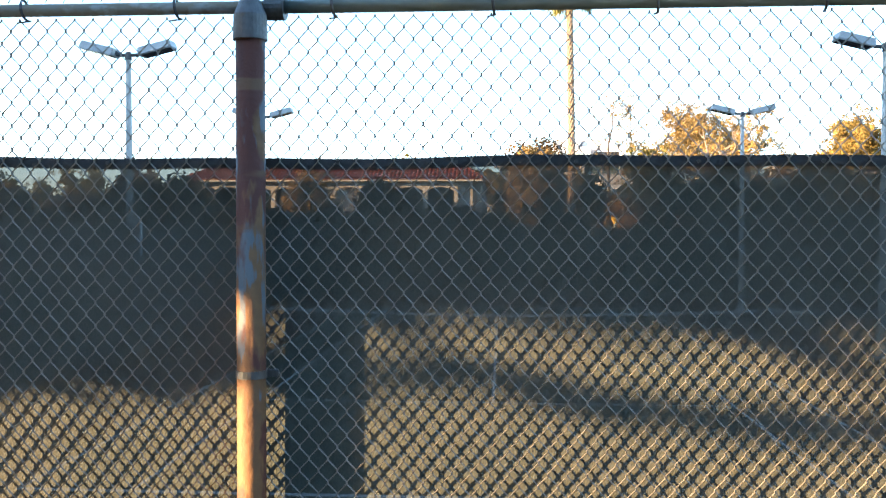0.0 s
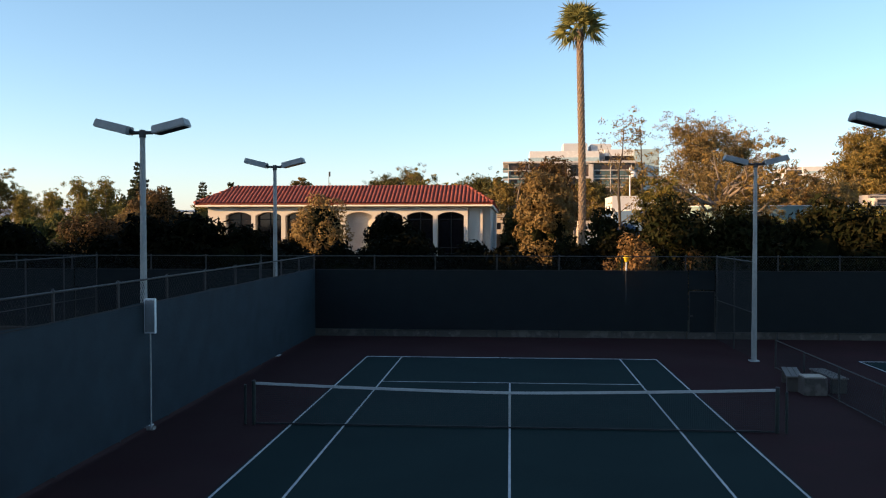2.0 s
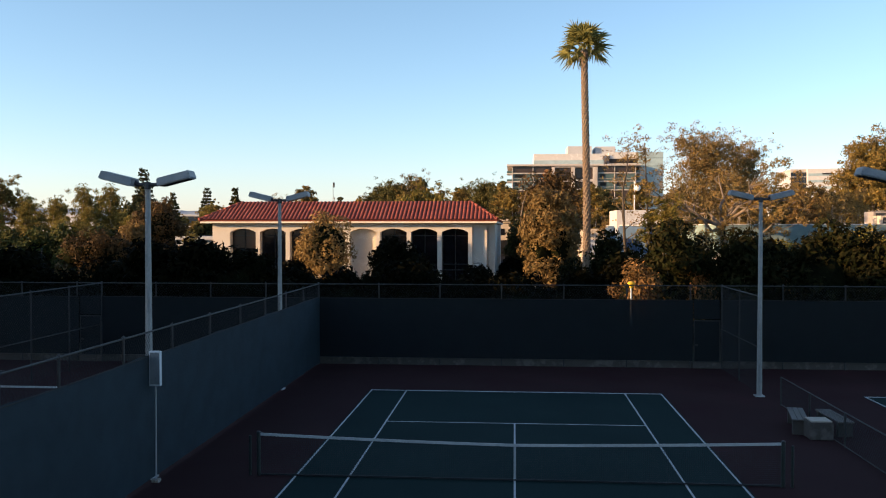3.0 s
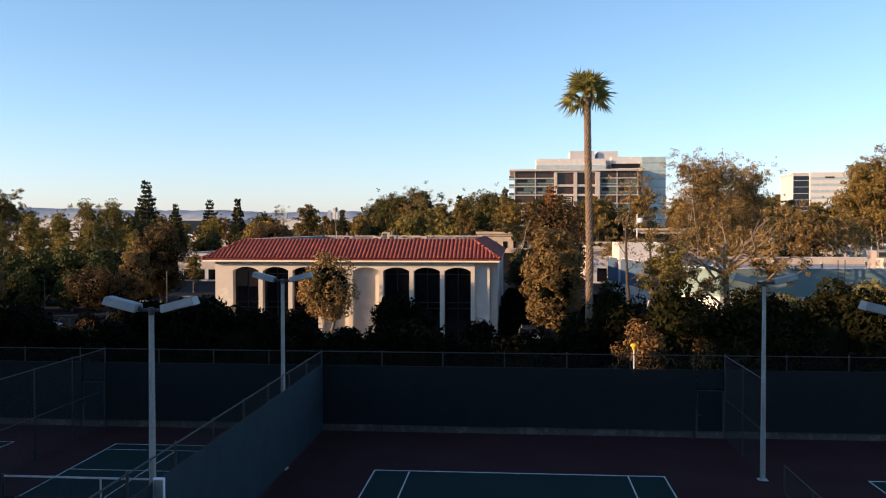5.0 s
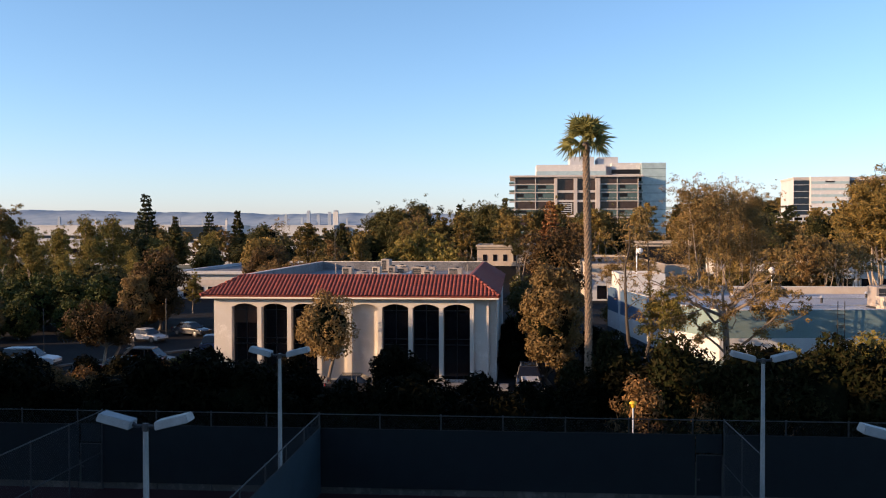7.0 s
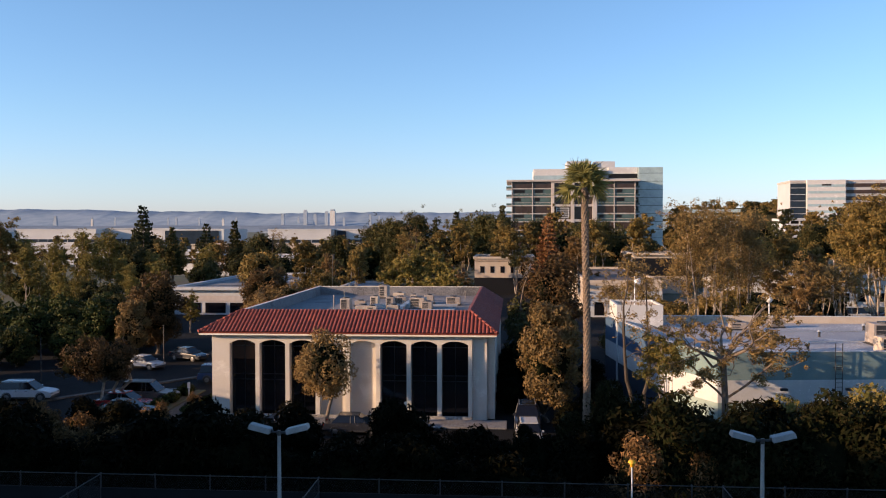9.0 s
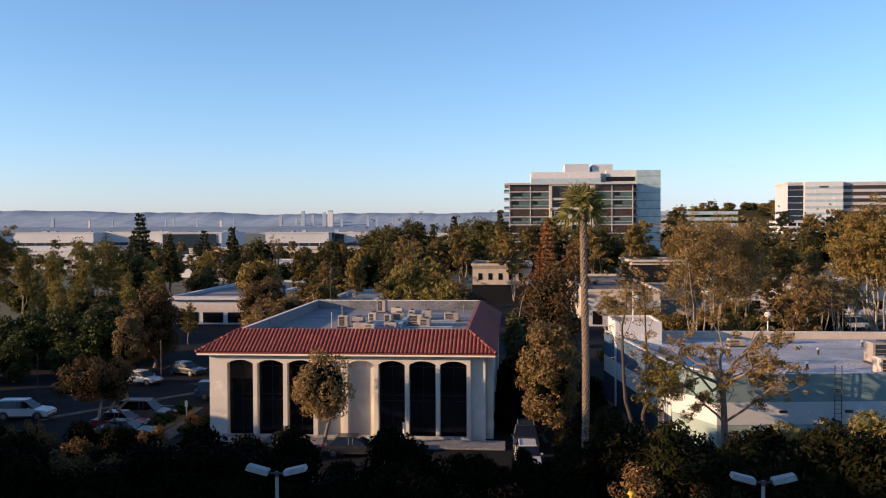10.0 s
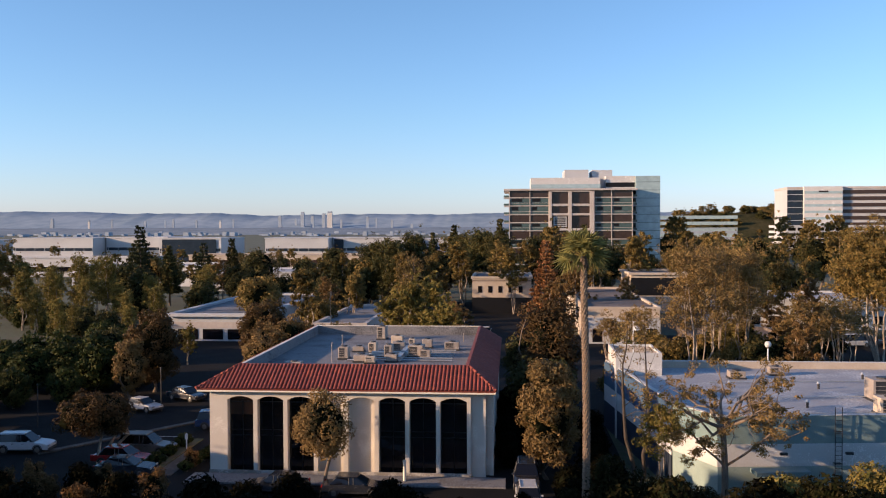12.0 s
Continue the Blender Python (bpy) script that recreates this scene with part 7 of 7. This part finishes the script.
# unseen trees added beside the courts and behind the camera to block low sun
def tree_row():
    o = empty("tree_row", -55.0, 0, 0, label="unseen row of tall dense trees added to shade the courts", category="trees")
    rng = np.random.default_rng(77)
    # heights stepped so that sun passes only where surfaces should be lit
    heights = ((-9, 24.5), (0, 20.3), (4, 15.4), (8, 17.0), (11.6, 22.0), (12.8, 19.5), (17, 18.0), (24, 7.0), (27.3, 7.0), (30, 8.6), (33, 8.5), (36.5, 8.8), (99, 7.5))

    def top(y):
        return next(h for end, h in heights if y < end) + 0.7 * noise.noise((y * 0.5, 0.0, 5.0))

    bm = bmesh.new()
    ys = np.arange(-37, 61.5, 0.75)
    rows = []
    for y in ys:
        zt, zu = top(y), 1.6
        ring = []
        for k in range(10):
            a = 2 * math.pi * k / 10
            ring.append(bm.verts.new((1.6 * math.cos(a) * (1 + 0.2 * noise.noise((y * 0.4, k * 0.7, 0))), y, (zt + zu) / 2 + (zt - zu) / 2 * max(-1, min(1, 1.25 * math.sin(a))))))
        rows.append(ring)
    for i in range(len(ys) - 1):
        for k in range(10):
            bm.faces.new((rows[i][k], rows[i][(k + 1) % 10], rows[i + 1][(k + 1) % 10], rows[i + 1][k]))
    bmesh.ops.recalc_face_normals(bm, faces=bm.faces)
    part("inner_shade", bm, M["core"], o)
    L = []
    for y in np.arange(-37, 61, 1.6):
        zt = top(y)
        L.append((np.array((0, y, zt - 0.2)), np.array((1.4, 1.3, 1.0))))
        L.append((np.array((0.0, y, zt / 2)), np.array((2.2, 1.4, zt / 2.2))))
    verts, faces = [], []
    leaves(verts, faces, rng, L, 22000, 0.22)
    raw("crown", verts, faces, M["green"], o)
    for y in np.arange(-36, 60, 6.0):
        part("trunk", tube((0, y, -0.05), (0, y, 5.0), 0.3, 0.22, 10), M["bark"], o)
    return o


tree_row()
rng_ = np.random.default_rng(91)
RUN, DROP = math.tan(radians(90 - SUN_LEFT)), math.tan(radians(SUN_EL)) / math.sin(radians(SUN_LEFT))


def crown_floor(x, y):
    """How low the unseen tree's branches hang: a shallow arch along the line of the sun that sets the fence's shadow
    edge.
    """
    u = (-19.05 - y) / RUN
    f = x + u
    edge = 2.79 - 0.09 * (f + 0.25) if f > -0.37 else 2.53
    return edge + DROP * u + 0.03 * noise.noise((f * 2.0, u, 0.5))


# unseen tree added only to shape the sunlight on the near fence
o = empty("street_tree", 0, 0, 0, label="unseen broad tree added to shade the near fence", category="tree")
part("trunk", tube((-9.6, -24.6, -0.05), (-9.3, -23.6, 6.2), 0.26, 0.18, 14), M["bark"], o)
bm = bmesh.new()
CX, CY, RX, RY = -9.0, -22.6, 3.1, 3.3


def crown_top(q, a):
    """Height of the dome over the lower branches at the share q of the way out, towards the angle a."""
    return 0.14 + 3.3 * math.sqrt(max(0.0, 1 - q * q)) * (1 + 0.16 * math.sin(3 * a + 0.7) + 0.1 * math.sin(7 * a))


under, over = [], []
for i in range(1, 61):
    q = i / 60
    lo_, hi_ = [], []
    for k in range(120):
        a = 2 * math.pi * k / 120
        edge_ = 1 + 0.06 * math.sin(5 * a) + 0.05 * math.sin(11 * a)
        x, y = CX + RX * q * edge_ * math.cos(a), CY + RY * q * edge_ * math.sin(a)
        z = crown_floor(x, y) + 0.12
        lo_.append(bm.verts.new((x, y, z)))
        hi_.append(bm.verts.new((x, y, z + crown_top(q, a) + 0.25 * noise.noise((x * 1.3, y * 1.3, 2.0)))))
    under.append(lo_)
    over.append(hi_)
for rings in (under, over):
    for a, b in zip(rings, rings[1:]):
        for k in range(120):
            bm.faces.new((a[k], a[(k + 1) % 120], b[(k + 1) % 120], b[k]))
    bm.faces.new(rings[0])
for k in range(120):
    bm.faces.new((under[-1][k], under[-1][(k + 1) % 120], over[-1][(k + 1) % 120], over[-1][k]))
lumps_ = []
for k in range(420):
    q, a = math.sqrt(rng_.random()), rng_.uniform(0, 6.283)
    x, y = CX + RX * q * math.cos(a), CY + RY * q * math.sin(a)
    z = crown_floor(x, y)
    lumps_.append((np.array((x, y, z + 0.12)), np.array((0.2, 0.09, 0.08))))
    lumps_.append((np.array((x, y, z + 0.3 + crown_top(q, a) * (0.75 + 0.35 * rng_.random()))), np.array((0.6, 0.6, 0.45))))
verts, faces = [], []
leaves(verts, faces, rng_, lumps_, 26000, 0.14, shell=0.2)
# a thin line of leaves added to cast a streak on the screen
twig = []
for k in range(40):
    f = -0.1 + 1.9 * k / 39
    u = f + 9.0
    twig.append((np.array((-9.0, -19.05 - RUN * u, 2.57 - 0.105 * f + 0.03 * math.sin(f * 5) + DROP * u)), np.array((0.08, 0.08, 0.03))))
leaves(verts, faces, rng_, twig, 150, 0.06, shell=0.1)
cr_ = raw("crown", verts, faces, M["green"], o)
part("inner_shade", bm, M["core"], cr_)
# unseen trees and shrubs added here to cut sky light on the fence
for k in range(8):
    put(roundA if k % 2 else roundB, -16.0 + k * 6.5, -35.0 - (k % 3), 0.95 + 0.06 * math.sin(k * 2.0), k * 70)
for k in range(12):
    put(sh4, -17.0 + k * 4.0, -31.5, 0.9, k * 50)
# unseen fence runs added so low sun cannot slip into the courts
for x0, x1 in ((-62.0, -9.0), (9.0, 45.0)):
    fence("tennis_fence", "unseen street-side fence with a dark windscreen, added to block low sun", x0, -19.1, x1, -19.1, steps(0, x1 - x0, 3.0), mesh_from=3.3, kerb=False, screen=(0.05, 3.2))

# ---- parked cars ----


def car(name, label, paint, x, y, rz, L=4.6, W=1.82, H=1.45, suv=False, van=False):
    """A parked car: nose towards +x of its own."""
    o = empty(name, x, y, 0, rz, label=label, category="car", group="parked cars")
    h = L / 2
    belt = 0.92 if not suv else 1.05
    if van:
        side = [(-h, 0.35), (-h, 1.1), (h * 0.55, 1.1), (h * 0.92, 0.95), (h, 0.75), (h, 0.35)]
        roof = [(-h + 0.02, 1.08), (-h + 0.08, H), (h * 0.30, H), (h * 0.62, 1.08)]
    else:
        tail = -h * 0.62 if not suv else -h * 0.93
        side = [(-h, 0.38), (-h, 0.75), (-h * 0.96, belt - 0.04), (-h * 0.4, belt), (h * 0.32, belt), (h * 0.85, belt - 0.16), (h, belt - 0.3), (h, 0.35)]
        roof = [(tail - 0.12 * h * (not suv), belt - 0.02), (tail + h * 0.10, H - 0.03), (-h * 0.1, H), (h * 0.12, H - 0.03), (h * 0.46, belt - 0.02)]

    def loft(pts, w0, w1, z_mid):
        bm = bmesh.new()
        rings = []
        for s in (-1, 1):
            rings.append([bm.verts.new((px, s * (w0 if pz < z_mid else w1) / 2, pz)) for px, pz in pts])
        n = len(pts)
        bm.faces.new(rings[0])
        bm.faces.new(rings[1][::-1])
        for i in range(n):
            bm.faces.new((rings[0][i], rings[1][i], rings[1][(i + 1) % n], rings[0][(i + 1) % n]))
        bmesh.ops.recalc_face_normals(bm, faces=bm.faces)
        bmesh.ops.bevel(bm, geom=list(bm.edges), offset=0.05, segments=2, affect="EDGES")
        return bm

    part("body", loft(side, W, W * 0.97, 0.8), M[paint], o)
    cab = part("cabin", loft(roof, W * 0.93, W * 0.74, (belt + H) / 2), M["pane"], o, "dark tinted glass")
    tops = [p for p in roof if p[1] > H - 0.1]
    part("roof_panel", box(min(p[0] for p in tops) - 0.02, max(p[0] for p in tops) + 0.02, -W * 0.36, W * 0.36, H - 0.06, H + 0.015, 0.02), M[paint], cab)
    for px in ((-h * 0.12, h * 0.02) if not van else (h * 0.05, -h * 0.4)):
        for s in (-1, 1):
            bm = tube((px, s * W * 0.455, belt), (px - 0.03, s * W * 0.375, H - 0.03), 0.035, sides=6)
            part("pillar", bm, M["dark"], cab)
    for px in (-h * 0.60, h * 0.62):
        for s in (-1, 1):
            r = 0.33 if not suv else 0.37
            w = part("wheel", tube((px, s * (W / 2 - 0.2), r), (px, s * (W / 2 + 0.015), r), r, sides=20), M["tyre"], o)
            part("rim", tube((px, s * (W / 2 + 0.016), r), (px, s * (W / 2 + 0.028), r), r * 0.62, r * 0.5, 14), M["rim"], w)
    for s in (-1, 1):
        part("headlight", box(h - 0.1, h + 0.012, s * W * 0.36 - 0.18, s * W * 0.36 + 0.18, 0.62, 0.76, 0.03), M["lampclear"], o)
        part("tail_light", box(-h - 0.012, -h + 0.1, s * W * 0.40 - 0.12, s * W * 0.40 + 0.12, 0.68, 0.90, 0.03), M["lampred"], o)
        part("mirror", box(h * 0.30, h * 0.36, s * (W / 2 + 0.06) - 0.08, s * (W / 2 + 0.06) + 0.08, belt - 0.02, belt + 0.12, 0.02), M[paint], o)
    for px in (-h * 0.60, h * 0.62):
        for s in (-1, 1):
            r = 0.33 if not suv else 0.37
            arch = bmesh.new()
            for k in range(10):
                a0, a1 = math.pi * k / 10, math.pi * (k + 1) / 10
                add_tube(arch, (px + math.cos(a0) * (r + 0.05), s * (W / 2 - 0.005), r + math.sin(a0) * (r + 0.05)), (px + math.cos(a1) * (r + 0.05), s * (W / 2 - 0.005), r + math.sin(a1) * (r + 0.05)), 0.035, sides=5)
            part("wheel_arch", arch, M["dark"], o)
    for s in (-1, 1):
        part("sill", box(-h * 0.38, h * 0.42, s * (W / 2 + 0.004) - 0.01, s * (W / 2 + 0.004) + 0.01, 0.3, 0.42, 0.008), M["dark"], o)
        for px in (-h * 0.3, h * 0.06):
            part("door_handle", box(px, px + 0.2, s * (W / 2 + 0.012) - 0.012, s * (W / 2 + 0.012) + 0.012, belt - 0.18, belt - 0.14, 0.005), M["dark"], o)
    part("windscreen_sill", box(h * 0.40, h * 0.47, -W * 0.4, W * 0.4, belt - 0.03, belt + 0.015, 0.01), M["dark"], o)
    part("bumper", box(h - 0.05, h + 0.04, -W * 0.47, W * 0.47, 0.3, 0.5, 0.03), M["dark"], o)
    part("bumper", box(-h - 0.04, -h + 0.05, -W * 0.47, W * 0.47, 0.32, 0.52, 0.03), M["dark"], o)
    if suv:
        for s in (-1, 1):
            part("roof_bar", box(-h * 0.7, h * 0.1, s * W * 0.32 - 0.02, s * W * 0.32 + 0.02, H + 0.02, H + 0.06, 0.01), M["galv"], o)
    return o


car("suv", "white estate car parked facing the lot", "paint_white", -42.6, 52.8, 5, 4.8, 1.9, 1.7, True)
car("suv", "silver four-wheel-drive with roof bars", "paint_silver", -31.6, 52.8, -2, 4.8, 1.9, 1.8, True)
car("saloon_car", "red saloon parked beside other cars", "paint_red", -32.2, 49.4, -4, 4.8, 1.85, 1.5)
car("saloon_car", "dark grey saloon near the hedge", "paint_dark", -30.6, 46.4, 3, 4.6, 1.82, 1.45)
car("suv", "dark blue four-wheel-drive by the office wall", "paint_blue", -28.4, 62.8, 8, 4.7, 1.9, 1.75, True)
car("suv", "white four-wheel-drive by the office wall", "paint_white", -27.6, 68.8, 80, 4.7, 1.9, 1.75, True)
car("hatchback", "small white car in the shaded lot", "paint_white", -39.4, 70.2, -20, 4.1, 1.75, 1.45)
car("saloon_car", "black saloon in the shaded lot", "paint_dark", -37.0, 76.5, -25)
car("suv", "white four-wheel-drive parked beside the office", "paint_white", 1.0, 39.9, -88, 4.1, 1.7, 1.58, True)
car("suv", "dark four-wheel-drive behind the white one", "paint_dark", 0.95, 45.4, -90, 4.7, 1.9, 1.75, True)
car("van", "white van under the gum trees", "paint_white", 55.0, 126.0, 10, 5.2, 2.0, 2.1, van=True)
car("saloon_car", "dark car by the arcade", "paint_dark", -11.6, 42.4, 2, 4.6)
car("saloon_car", "dark car by the arcade", "paint_dark", -17.4, 42.6, 178, 4.6)
for x, y, c in ((-5.0, 128, "paint_dark"), (-5.0, 132, "paint_silver"), (-5.2, 136, "paint_dark"), (-4.8, 140, "paint_white"), (-8.0, 112, "paint_dark"), (34, 104, "paint_dark"), (38, 105, "paint_silver"), (43, 106, "paint_dark"), (48, 122, "paint_dark"), (62, 128, "paint_silver"), (-60, 120, "paint_white"), (-66, 121, "paint_dark"), (-72, 98, "paint_silver")):
    car("saloon_car", "parked saloon in the far lot", c, x, y, 90 if abs(x) < 10 else 8)

# ---- posts and signs ----
for x, y, h in ((-37.5, 70.5, 4.6), (-46.5, 62.0, 4.2)):
    o = empty("lot_post", x, y, 0, label="thin galvanised post in the parking lot", category="post", group="lot posts")
    part("post", tube((0, 0, 0), (0, 0, h), 0.06, 0.05, 10), M["farrail"], o)
    part("cap", tube((0, 0, h), (0, 0, h + 0.08), 0.07, 0.03, 10), M["dark"], o)
o = empty("dish_mast", 11.2, 62.5, 0, label="thin white mast with a small round dish", category="antenna")
part("post", tube((0, 0, 0), (0, 0, 10.6), 0.07, 0.05, 10), M["plate"], o)
part("arm", tube((0, 0, 9.7), (0.25, 0, 9.9), 0.03, sides=8), M["galv"], o)
bm = bmesh.new()
bmesh.ops.create_uvsphere(bm, u_segments=14, v_segments=8, radius=0.28, matrix=Matrix.Translation((0.3, 0, 10.0)) @ Matrix.Diagonal((1, 0.5, 1, 1)))
part("dish", bm, M["plate"], o, smooth=True)
o = empty("lamp_post", 24.7, 66.8, 0, label="white globe lamp on a post behind the white roof", category="street lamp", group="lot lamps")
part("post", tube((0, 0, 0), (0, 0, 7.6), 0.06, sides=10), M["plate"], o)
bm = bmesh.new()
bmesh.ops.create_uvsphere(bm, u_segments=16, v_segments=10, radius=0.32, matrix=Matrix.Translation((0, 0, 8.0)))
part("globe", bm, M["tape"], o, smooth=True)
o = empty("bollard", -8.3, 45.6, 0.14, label="short pale post before the arcade", category="post")
part("post", tube((0, 0, 0), (0, 0, 1.5), 0.13, 0.11, 12), M["trim"], o)
part("cap", tube((0, 0, 1.5), (0, 0, 1.6), 0.16, 0.1, 12), M["trim"], o)
o = empty("antenna_mast", -22.0, 84.5, 0, label="thin roof mast with a small panel", category="antenna")
part("mast", tube((0, 0, 0), (0, 0, 11.6), 0.03, sides=8), M["dark"], o)
part("panel", box(-0.02, 0.2, -0.04, 0.04, 11.2, 11.8, 0.02), M["dark"], o)
